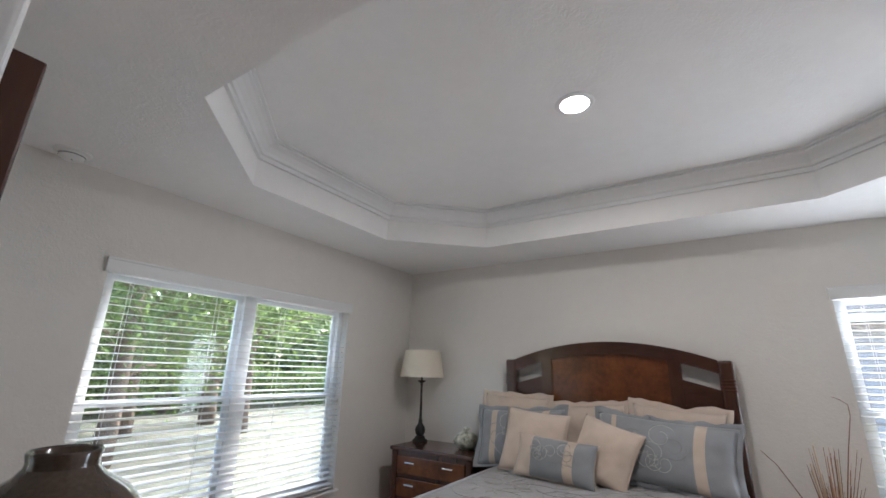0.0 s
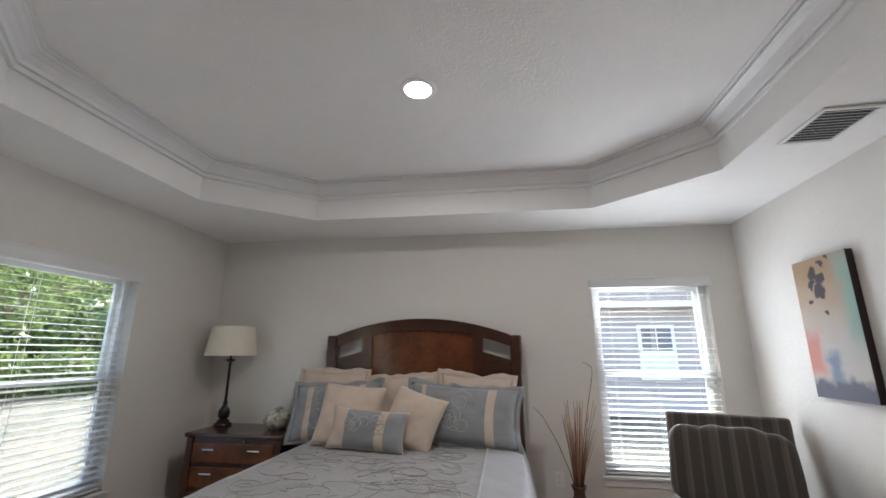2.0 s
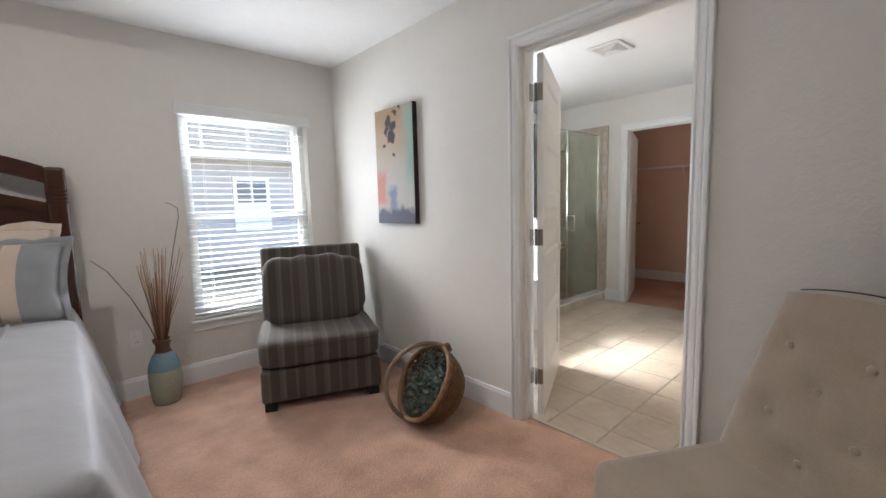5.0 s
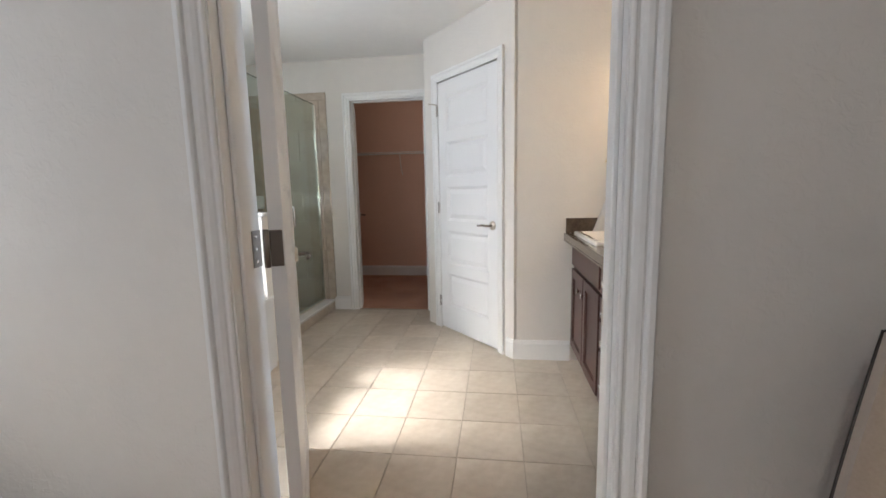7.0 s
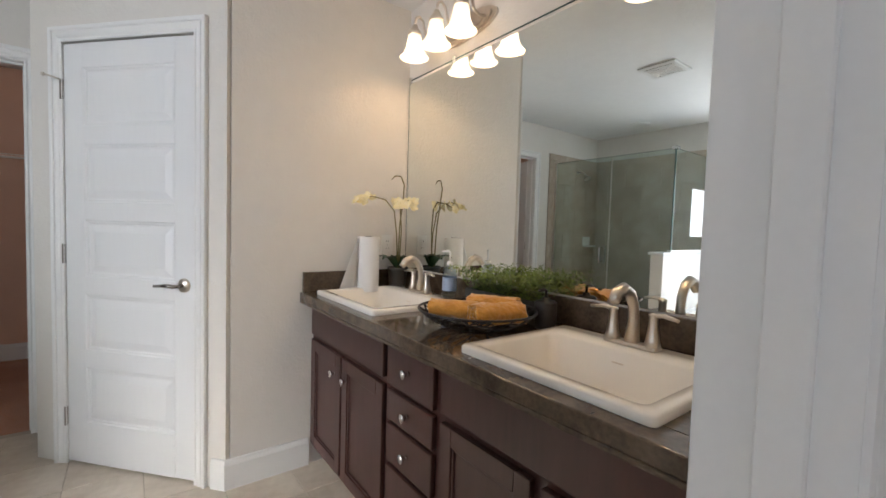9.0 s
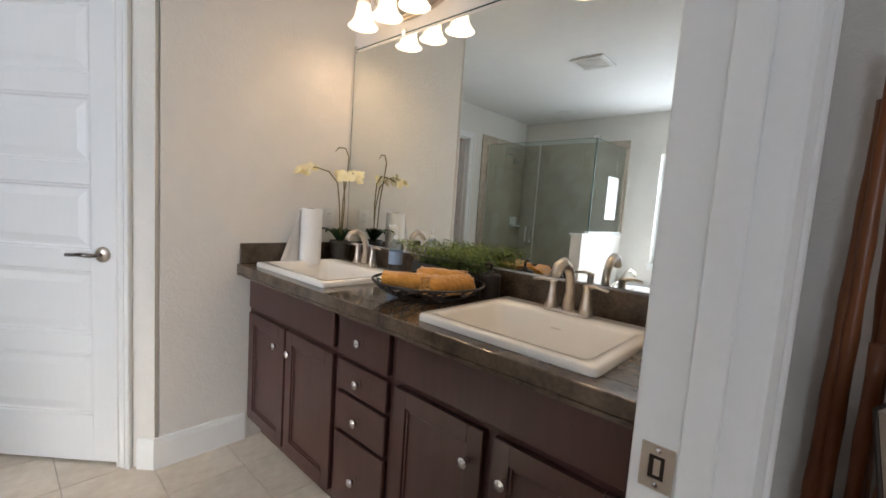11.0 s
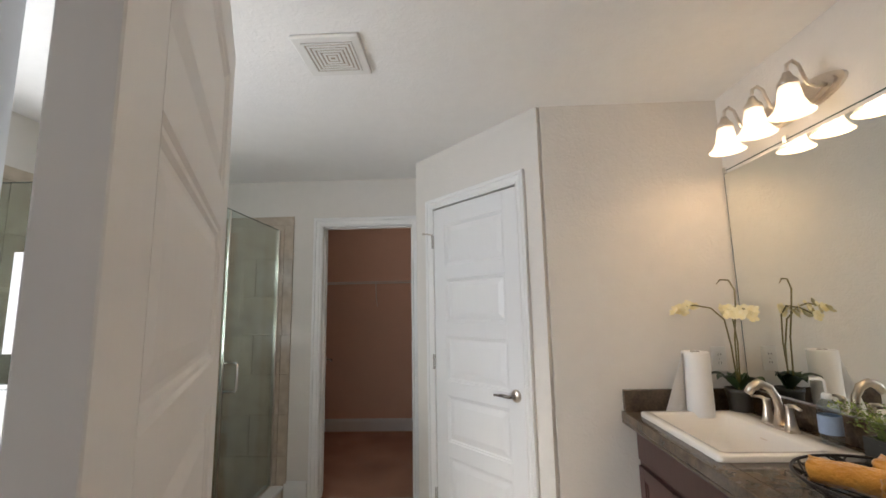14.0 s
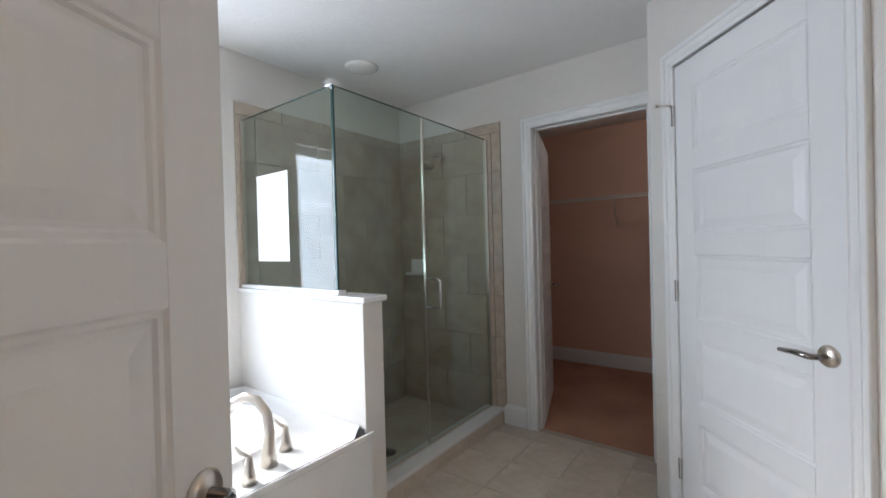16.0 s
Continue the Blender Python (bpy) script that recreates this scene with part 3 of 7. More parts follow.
for i in range(8):
    bm.faces.new((oc[i], oc[(i + 1) % 8], up[(i + 1) % 8], up[i]))
bm.faces.new(up)
ceil = struct("ceiling", bm, M_CEIL, "white textured tray ceiling with eight sides", "ceiling")
struct("ceiling_bath", B(XB - 0.05, YV - 0.1, ZC, XC + 0.05, YN + 0.1, ZC + 0.1), M_CEIL, "white textured bathroom ceiling", "ceiling")
struct("ceiling_closet", B(XC + 0.05, 2.1, ZC, 8.6, 4.9, ZC + 0.1), M_CEIL, "white closet ceiling", "ceiling")
struct("ceiling_hall", B(0.46, -1.0, ZC, 2.35, YS - 0.1, ZC + 0.1), M_CEIL, "white hall ceiling", "ceiling")
# slab added out of view so that no daylight leaks past the ceilings
struct("unseen_roof_slab", B(-1.5, -1.2, 2.92, 9.2, 5.1, 3.05), M_ROOF, "dark unseen slab above the ceilings that keeps daylight from leaking in", "roof")
crown = [(0.0, -0.132), (-0.020, -0.132), (-0.023, -0.114), (-0.012, -0.110), (-0.012, -0.102), (-0.028, -0.096), (-0.036, -0.078), (-0.058, -0.050),
         (-0.082, -0.034), (-0.096, -0.030), (-0.096, -0.018), (-0.088, -0.014), (-0.110, -0.010), (-0.110, 0.0), (0.0, 0.0)]
struct("crown_moulding", sweep(bmesh.new(), OCT, crown, True, ZT - 0.001), M_TRIM, "white painted crown moulding round the tray", "moulding")

# baseboards
BASE = [(0.0, 0.0), (0.014, 0.0), (0.014, 0.115), (0.009, 0.128), (0.007, 0.138), (0.0, 0.140)]


def baseboard(name, path):
    struct(name, sweep(bmesh.new(), path, BASE, False, 0.0), M_TRIM, "white painted wooden baseboard", "baseboard")


e = 0.001
baseboard("baseboard_north", [(XW + e, YN - e), (XE - e, YN - e)])
baseboard("baseboard_east_a", [(XE - e, YN - 0.02), (XE - e, DOOR_Y1 + 0.060)])
baseboard("baseboard_east_b", [(XE - e, DOOR_Y0 - 0.060), (XE - e, YS + 0.02)])
baseboard("baseboard_west", [(XW + e, YS + 0.02), (XW + e, YN - 0.02)])
baseboard("baseboard_south_a", [(ENTRY[0] - 0.08, YS + e), (XW + 0.02, YS + e)])
baseboard("baseboard_south_b", [(XE - 0.02, YS + e), (ENTRY[1] + 0.08, YS + e)])
dn = dv.normalized()
baseboard("baseboard_vanity_end", [(D0.x + dn.x * 0.068, D0.y + dn.y * 0.068 + e), (D0.x - e, D0.y + e), (5.565 - e, 1.70)])
baseboard("baseboard_closet_wall", [(XC - e, 3.838), (XC - e, CL_Y1 + 0.072)])
baseboard("baseboard_closet_back", [(8.47 - e, 4.69), (8.47 - e, 2.31)])
baseboard("baseboard_closet_north", [(XC + 0.12, 4.70 - e), (8.45, 4.70 - e)])
baseboard("baseboard_bath_west", [(XB + e, DOOR_Y1 + 0.08), (XB + e, 3.64)])

# casings: flat board with a raised outer band and an inner bead


CASING = ((0.0, 0.0), (0.0, 0.008), (0.07, 0.0105), (0.12, 0.0105), (0.17, 0.0075), (0.24, 0.0075), (0.30, 0.011), (0.44, 0.0145),
          (0.60, 0.0155), (0.63, 0.0125), (0.68, 0.0125), (0.72, 0.019), (0.80, 0.0215), (0.96, 0.0215), (1.0, 0.018), (1.0, 0.0))


def casing_bits(bm, u0, u1, z1, w, put):
    """Mitred legs and head with one moulded profile; put(u, d, z) places a point, d off the wall."""
    rings = []
    for cu, su, cz, sz in ((u0, -1, 0.0, 0), (u0, -1, z1, 1), (u1, 1, z1, 1), (u1, 1, 0.0, 0)):
        rings.append([bm.verts.new(put(cu + su * f * w, d, cz + sz * f * w)) for f, d in CASING])
    for a, b in zip(rings, rings[1:]):
        for i in range(len(CASING)):
            j = (i + 1) % len(CASING)
            bm.faces.new((a[i], b[i], b[j], a[j]))
    bm.faces.new(rings[0])
    bm.faces.new(rings[-1])


def casing(name, axis, at, out, u0, u1, z1, w=0.07):
    bm = bmesh.new()

    def put(u, d, z):
        return (u, at + out * d, z) if axis == "x" else (at + out * d, u, z)
    casing_bits(bm, u0, u1, z1, w, put)
    return struct(name, bm, M_TRIM, "white painted stepped door casing", "trim")


casing("trim_bath_door", "y", XE, -1, DOOR_Y0 + 0.004, DOOR_Y1 - 0.004, DOOR_Z - 0.004, 0.064)
casing("trim_bath_door_inside", "y", XB, 1, DOOR_Y0 + 0.004, DOOR_Y1 - 0.004, DOOR_Z - 0.004, 0.075)
casing("trim_closet_door", "y", XC, -1, CL_Y0 + 0.006, CL_Y1 - 0.006, 2.054, 0.068)
casing("trim_entry", "x", YS, 1, ENTRY[0], ENTRY[1], 2.08, 0.07)
bm = bmesh.new()


def put_slant(u, d, z):
    return (u, d, z)


casing_bits(bm, LD0 + 0.006, LD1 - 0.006, 2.05, 0.066, put_slant)
struct("trim_linen_door", bm, M_TRIM, "white painted stepped door casing", "trim").matrix_world = slant

# jambs with stops
bm = bmesh.new()
J = 0.008
box(bm, XE - 0.002, DOOR_Y0, 0, XB + 0.002, DOOR_Y0 + J, DOOR_Z)
box(bm, XE - 0.002, DOOR_Y1 - J, 0, XB + 0.002, DOOR_Y1, DOOR_Z)
box(bm, XE - 0.002, DOOR_Y0 + J, DOOR_Z - J, XB + 0.002, DOOR_Y1 - J, DOOR_Z)
box(bm, XE + 0.028, DOOR_Y0 + J, 0, XE + 0.066, DOOR_Y0 + J + 0.011, DOOR_Z - J, bev=0.002, seg=1)
box(bm, XE + 0.028, DOOR_Y1 - J - 0.011, 0, XE + 0.066, DOOR_Y1 - J, DOOR_Z - J, bev=0.002, seg=1)
box(bm, XE + 0.028, DOOR_Y0 + J + 0.011, DOOR_Z - J - 0.011, XE + 0.066, DOOR_Y1 - J - 0.011, DOOR_Z - J, bev=0.002, seg=1)
struct("door_frame_bath", bm, M_TRIM, "white painted door jamb with stop", "door frame")
bm = bmesh.new()
box(bm, XC - 0.002, CL_Y0, 0, XC + 0.117, CL_Y0 + J, 2.06)
box(bm, XC - 0.002, CL_Y1 - J, 0, XC + 0.117, CL_Y1, 2.06)
box(bm, XC - 0.002, CL_Y0 + J, 2.06 - J, XC + 0.117, CL_Y1 - J, 2.06)
for a, b in ((CL_Y0 + J, CL_Y0 + J + 0.011), (CL_Y1 - J - 0.011, CL_Y1 - J)):
    box(bm, XC + 0.045, a, 0, XC + 0.078, b, 2.06 - J)
box(bm, XC + 0.045, CL_Y0 + J, 2.06 - J - 0.011, XC + 0.078, CL_Y1 - J, 2.06 - J)
struct("door_frame_closet", bm, M_TRIM, "white painted door jamb with stop", "door frame")
bm = bmesh.new()
box(bm, ENTRY[0] - 0.002, YS - 0.12, 0, ENTRY[0] + 0.008, YS, 2.08)
box(bm, ENTRY[1] - 0.008, YS - 0.12, 0, ENTRY[1] + 0.002, YS, 2.08)
box(bm, ENTRY[0] + 0.008, YS - 0.12, 2.072, ENTRY[1] - 0.008, YS, 2.082)
struct("door_frame_entry", bm, M_TRIM, "white painted jamb of the entry opening", "door frame")
struct("threshold", B(XE + 0.052, DOOR_Y0 + J, -0.002, XE + 0.072, DOOR_Y1 - J, 0.008, bev=0.003), M_NICKEL, "thin metal strip between carpet and tile", "threshold")

# ---------------------------------------------------------------- doors


def panel_door(name, label, w, h, m, hinge_face, lever_faces, swing=1):
    """Hinge at x = 0, slab along +x, thickness in y 0..0.035; five raised horizontal panels on both faces."""
    d = thing(name, label, "door", m, kind="structure")
    t = 0.035
    stile, rail = 0.112, 0.085
    gaps = [0.205, *[rail] * 4]
    ph = (h - 0.012 - sum(gaps) - 0.112) / 5
    bm = bmesh.new()
    box(bm, 0, 0, 0.012, stile, t, h, bev=0.0015, seg=1)
    box(bm, w - stile, 0, 0.012, w, t, h, bev=0.0015, seg=1)
    z, zs = 0.012, []
    for g in gaps:
        box(bm, stile, 0, z, w - stile, t, z + g)
        z += g
        zs.append(z)
        z += ph
    box(bm, stile, 0, z, w - stile, t, h)
    part("slab", bm, M_DOOR, d)
    for z in zs:
        bm = bmesh.new()
        x0, x1, z1 = stile, w - stile, z + ph
        for s in (0, 1):
            def yy(v):
                return v if s == 0 else t - v
            rings = []
            for inset, dep in ((0.0, 0.0), (0.005, 0.0045), (0.012, 0.0052), (0.017, 0.0105), (0.025, 0.0105), (0.056, 0.0035), (0.056, 0.0035)):
                rings.append([bm.verts.new((x, yy(dep), zz)) for x, zz in ((x0 + inset, z + inset), (x1 - inset, z + inset), (x1 - inset, z1 - inset), (x0 + inset, z1 - inset))])
            for a, b in zip(rings[:-2], rings[1:-1]):
                for i in range(4):
                    bm.faces.new((a[i], a[(i + 1) % 4], b[(i + 1) % 4], b[i]))
            bm.faces.new(rings[-2])
        bmesh.ops.delete(bm, geom=[v for v in bm.verts if not v.link_faces], context='VERTS')
        part("panel", bm, M_DOOR, d)
    for hz in (0.24, 1.045, 1.83):
        bm = bmesh.new()
        y = 0.0 if hinge_face == 0 else t
        lathe(bm, [(0.0075, hz - 0.047), (0.0075, hz + 0.047)], 12, Matrix.Translation((-0.004, y + (-0.007 if hinge_face == 0 else 0.007), 0)))
        box(bm, -0.0045, 0.001 if hinge_face == 0 else 0.004, hz - 0.045, -0.0005, 0.031 if hinge_face == 0 else 0.034, hz + 0.045, bev=0.002, seg=1)
        part("hinge", bm, M_HINGE, d)
    for s in lever_faces:
        base, sg = (0.0, -1) if s == 0 else (t, 1)
        lev = part("door_handle", L([(0.033, 0), (0.033, 0.004), (0.026, 0.012), (0.0, 0.0135)], 24, Matrix.Translation((w - 0.062, base, 0.925)) @ Euler((radians(90 if sg < 0 else -90), 0, 0)).to_matrix().to_4x4()), M_NICKEL, d, "brushed nickel lever handle", True)
        hx = w - 0.062
        part("lever", T([(hx, base + sg * 0.008, 0.925), (hx, base + sg * 0.045, 0.925), (hx - 0.012, base + sg * 0.054, 0.925), (hx - 0.05, base + sg * 0.055, 0.927), (hx - 0.112, base + sg * 0.050, 0.922)], [0.010, 0.010, 0.011, 0.0105, 0.008], seg=10, flat=0.85), M_LEVER, lev, "", True)
    bm = bmesh.new()
    box(bm, w - 0.0005, 0.006, 0.89, w + 0.0015, t - 0.006, 0.96, bev=0.0005, seg=1)
    part("latch_plate", bm, M_NICKEL, d)
    return d


# bathroom door, swung past square into the bathroom; its slab lies clockwise of the hinge line
bd = panel_door("door_1", "white five-panel bathroom door standing open", 0.81, 2.03, pose(3.694, 2.716, 0, 0, 0, 25.5), 1, (0, 1))
# jamb leaves of the hinges and the strike plate
for hz in (0.24, 1.045, 1.83):
    hl = thing("hinge_leaf", "satin nickel hinge leaf on the door jamb", "hinge", pose(XB - 0.034, DOOR_Y1 - J - 0.002, hz), "hinges of the bathroom door")
    part("leaf", B(0, -0.001, -0.045, 0.036, 0.002, 0.045, bev=0.0008, seg=1), M_HINGE, hl)
    for k in (-0.03, 0, 0.03):
        part("screw", L([(0.004, 0), (0.003, 0.0012), (0, 0.0014)], 10, Matrix.Translation((0.014, -0.001, k)) @ Euler((radians(90), 0, 0)).to_matrix().to_4x4()), M_CHROME, hl)
sp = thing("strike_plate", "satin nickel strike plate on the door jamb", "strike plate", pose(3.660, DOOR_Y0 + J, 0.898))
bm = bmesh.new()
for a in ((-0.020, -0.030, 0.020, -0.016), (-0.020, 0.016, 0.020, 0.030), (-0.020, -0.016, -0.009, 0.016), (0.010, -0.016, 0.020, 0.016)):
    box(bm, a[0], 0, a[1], a[2], 0.0025, a[3])
part("plate", bm, M_NICKEL, sp)
part("latch_hole", B(-0.009, 0.0, -0.016, 0.010, 0.0008, 0.016), M_BRONZE, sp)
part("tongue", B(-0.004, 0.0009, -0.011, 0.004, 0.0016, 0.011, bev=0.0003, seg=1), M_NICKEL, sp)
for k in (-0.023, 0.023):
    part("screw", L([(0.0045, 0), (0.003, 0.001), (0, 0.0012)], 10, Matrix.Translation((0, 0.0025, k)) @ Euler((radians(-90), 0, 0)).to_matrix().to_4x4()), M_CHROME, sp)

# linen closet door, shut: hinged at the far end of the slant
ld = panel_door("door_2", "white five-panel linen closet door, shut", LD1 - LD0 - 0.006, 2.042, slant @ pose(LD1 - 0.003, -0.003, 0, 0, 0, 180), 0, (0,))
stop = thing("door_stop", "small metal hinge-pin door stop", "door stop", slant @ pose(LD1 + 0.004, 0.008, 1.875))
part("arm", T([(0, 0, 0), (0.006, 0.035, 0.004), (0.012, 0.06, 0.004)], 0.004), M_NICKEL, stop)
part("pad", L([(0.008, 0), (0.008, 0.008)], 12, Matrix.Translation((0.012, 0.06, 0.004)) @ Euler((radians(-90), 0, 0)).to_matrix().to_4x4()), M_NICKEL, stop)
# closet door, open into the closet
panel_door("door_3", "white five-panel closet door standing open", CL_Y1 - CL_Y0 - 0.022, 2.035, pose(XC + 0.122, CL_Y1 - 0.012, 0, 0, 0, 18.0), 1, (0, 1))

# ---------------------------------------------------------------- windows and blinds


def window(name, label, w, z0, z1, m, units):
    """Double-hung units side by side. Local x along the wall, y outwards from the room's wall face, z up."""
    win = thing(name, label, "window", m, kind="structure")
    h = z1 - z0
    uw = w / units
    bm = bmesh.new()
    f0, f1, fw = 0.075, 0.145, 0.045
    box(bm, 0, f0, 0, fw, f1, h)
    box(bm, w - fw, f0, 0, w, f1, h)
    box(bm, fw, f0, 0, w - fw, f1, fw)
    box(bm, fw, f0, h - fw, w - fw, f1, h)
    for k in range(1, units):
        box(bm, k * uw - 0.045, f0 - 0.004, fw, k * uw + 0.045, f1, h - fw)
    part("window_frame", bm, M_VINYL, win)
    mid = h * 0.49
    for k in range(units):
        a = k * uw + (fw if k == 0 else 0.045)
        b = (k + 1) * uw - (fw if k == units - 1 else 0.045)
        for lo, hi, y in ((fw, mid + 0.02, 0.085), (mid - 0.02, h - fw, 0.112)):
            bm = bmesh.new()
            s = 0.034
            box(bm, a, y, lo, a + s, y + 0.024, hi)
            box(bm, b - s, y, lo, b, y + 0.024, hi)
            box(bm, a + s, y, lo, b - s, y + 0.024, lo + s)
            box(bm, a + s, y, hi - s, b - s, y + 0.024, hi)
            part("sash", bm, M_VINYL, win)
            p = part("pane", B(a + s - 0.004, y + 0.010, lo + s - 0.004, b - s + 0.004, y + 0.014, hi - s + 0.004), M_PANE, win)
            p.visible_shadow = False
    return win


def sill(w, m):
    s = thing("window_sill", "white painted window sill with an apron", "window sill", m, kind="structure")
    part("stool", B(-0.03, -0.035, -0.022, w + 0.03, 0.076, 0.0, bev=0.006), M_TRIM, s)
    part("apron", B(-0.015, -0.014, -0.075, w + 0.015, 0.0, -0.022, bev=0.003), M_TRIM, s)


def blind(label, w, h, m, tilt=6.0, valance=True, lift=0.0):
    """Two-inch slat blind. Local x along, y outwards, z up from the sill."""
    b = thing("window_blind", label, "blind", m)
    n = int((h - 0.10) / 0.0435)
    me = None
    for i in range(n):
        z = 0.04 + lift + i * 0.0435
        if z > h - 0.075:
            break
        if me is None:
            bm = bmesh.new()
            ca, sa = math.cos(radians(tilt)), math.sin(radians(tilt))
            rows = []
            for y, c in ((-0.025, -0.0006), (-0.012, 0.0007), (0.0, 0.0011), (0.012, 0.0007), (0.025, -0.0006)):
                rows.append((y * ca - c * sa, y * sa + c * ca))
            top = [[bm.verts.new((x, y, zz + 0.0010)) for y, zz in rows] for x in (0.006, w - 0.006)]
            bot = [[bm.verts.new((x, y, zz - 0.0010)) for y, zz in rows] for x in (0.006, w - 0.006)]
            for k in range(4):
                bm.faces.new((top[0][k], top[1][k], top[1][k + 1], top[0][k + 1]))
                bm.faces.new((bot[0][k], bot[0][k + 1], bot[1][k + 1], bot[1][k]))
            for k in (0, 4):
                bm.faces.new((top[0][k], bot[0][k], bot[1][k], top[1][k]))
            for s in (0, 1):
                bm.faces.new([*top[s], *bot[s][::-1]])
            ob = part("slat", bm, M_BLIND, b)
            me = ob.data
        else:
            ob = new("slat", me)
            ob.parent = b
        ob.location = (0, 0.035, z)
    part("bottom_rail", B(0.006, 0.012, 0.004 + lift, w - 0.006, 0.058, 0.022 + lift, bev=0.004), M_BLIND, b)
    part("head_rail", B(0.004, 0.012, h - 0.052, w - 0.004, 0.064, h - 0.004), M_BLIND, b)
    for x in [0.14 + k * (w - 0.28) / max(1, round(w / 0.6)) for k in range(round(w / 0.6) + 1)]:
        bm = bmesh.new()
        for y in (0.009, 0.061):
            box(bm, x - 0.0012, y - 0.0006, 0.02 + lift, x + 0.0012, y + 0.0006, h - 0.05)
        part("ladder_cord", bm, M_BLIND, b)
    if valance:
        bm = bmesh.new()
        box(bm, -0.022, -0.030, h - 0.055, w + 0.022, -0.022, h + 0.022, bev=0.003)
        box(bm, -0.026, -0.034, h + 0.012, w + 0.026, -0.020, h + 0.026, bev=0.004)
        box(bm, -0.022, -0.022, h - 0.055, -0.014, 0.0, h + 0.022)
        box(bm, w + 0.014, -0.022, h - 0.055, w + 0.022, 0.0, h + 0.022)
        part("valance", bm, M_BLIND, b)
    cord = part("pull_cord", T([(w - 0.05, -0.004, h - 0.05), (w - 0.05, -0.006, h * 0.47)], 0.0012, seg=6), M_BLIND, b)
    part("tassel", L([(0.003, 0.03), (0.008, 0.0), (0.0, -0.001)][::-1], 10, Matrix.Translation((w - 0.05, -0.006, h * 0.47 - 0.03))), M_NICKEL, cord)
    return b


mN = pose(WN[0], YN, WN[2])
window("window_1", "white vinyl double-hung window behind a slat blind", WN[1] - WN[0], WN[2], WN[3], mN, 1)
sill(WN[1] - WN[0], mN)
blind("white two-inch slat blind lowered with open slats", WN[1] - WN[0] - 0.006, WN[3] - WN[2], mN @ pose(0.003, 0, 0), tilt=4)
mW = pose(XW, WW[0], WW[2], 0, 0, 90)
window("window_2", "white vinyl twin double-hung window behind a slat blind", WW[1] - WW[0], WW[2], WW[3], mW, 2)
sill(WW[1] - WW[0], mW)
blind("wide white two-inch slat blind lowered with open slats", WW[1] - WW[0] - 0.006, WW[3] - WW[2], mW @ pose(0.003, 0, 0), tilt=7.5)
mB = pose(WB[0], YN, WB[2])
window("window_3", "white vinyl bathroom window over the bathtub", WB[1] - WB[0], WB[2], WB[3], mB, 1)
sill(WB[1] - WB[0], mB)

# ---------------------------------------------------------------- ceiling and wall fixtures
dl = thing("downlight", "round recessed ceiling light, switched on", "downlight", pose(1.23, 3.0, ZT))
bm = bmesh.new()
lathe(bm, [(0.072, -0.010), (0.090, -0.010), (0.098, -0.004), (0.098, -0.001), (0.072, -0.001)], 36, caps=False)
part("trim_ring", bm, M_TRIM, dl, "", True)
part("lens", L([(0.0, -0.0085), (0.0735, -0.0085), (0.0735, -0.003)], 36, caps=False), M_LED, dl, "glowing white disc")

sm = thing("smoke_detector", "round white smoke detector on the ceiling", "smoke detector", pose(-0.99, 1.676, ZC))
part("base", L([(0.0, -0.014), (0.074, -0.014), (0.078, -0.008), (0.078, -0.0005)], 32, caps=False), M_PLATE, sm, "", True)
part("dome", L([(0.0, -0.046), (0.022, -0.046), (0.040, -0.042), (0.052, -0.034), (0.056, -0.020), (0.060, -0.018), (0.060, -0.0145)], 32, caps=False), M_PLATE, sm, "", True)
part("slot", L([(0.0562, -0.028), (0.0568, -0.024)], 32, caps=False), M_DARK, sm)
part("indicator", L([(0.0, -0.048), (0.004, -0.0475), (0.004, -0.045)], 10, Matrix.Translation((0.012, 0, 0)), caps=False), M_DARK, sm)

vt = thing("ceiling_vent", "white louvred air vent in the ceiling", "vent", pose(3.218, 3.135, ZC))
bm = bmesh.new()
wx, wy, fr = 0.130, 0.172, 0.024
for a in ((-wx, -wy, wx, -wy + fr), (-wx, wy - fr, wx, wy), (-wx, -wy + fr, -wx + fr, wy - fr), (wx - fr, -wy + fr, wx, wy - fr)):
    box(bm, a[0], a[1], -0.012, a[2], a[3], -0.0005, bev=0.004, seg=1)
part("frame", bm, M_PLATE, vt)
# grey sheet stands in for the shade behind the louvres
part("duct_shade", B(-wx + fr, -wy + fr, -0.002, wx - fr, wy - fr, -0.0006), M_FARPANE, vt)
lm = None
for i in range(11):
    if lm is None:
        ob = part("louvre", B(-wx + fr, -0.0085, -0.0008, wx - fr, 0.0085, 0.0008), M_PLATE, vt)
        lm = ob.data
    else:
        ob = new("louvre", lm)
        ob.parent = vt
    ob.matrix_basis = pose(0, -wy + fr + 0.013 + i * 0.0272, -0.0085, 22)

fn = thing("exhaust_fan", "square white bathroom exhaust fan grille", "exhaust fan", pose(5.038, 3.005, ZC))
part("cover", B(-0.135, -0.135, -0.016, 0.135, 0.135, -0.0005, bev=0.010), M_PLATE, fn)
# darker plate stands in for the shade between the grille rings
part("grille_shade", B(-0.10, -0.10, -0.0175, 0.10, 0.10, -0.0155), M_WGROUT, fn)
for i in range(6):
    s = 0.100 - i * 0.0165
    bm = bmesh.new()
    for a in ((-s, -s, s, -s + 0.009), (-s, s - 0.009, s, s), (-s, -s + 0.009, -s + 0.009, s - 0.009), (s - 0.009, -s + 0.009, s, s - 0.009)):
        box(bm, a[0], a[1], -0.0205, a[2], a[3], -0.0176)
    part("grille_ring", bm, M_PLATE, fn)

sl = thing("shower_light", "flat round white ceiling light, switched off", "ceiling light", pose(5.948, 4.392, ZC))
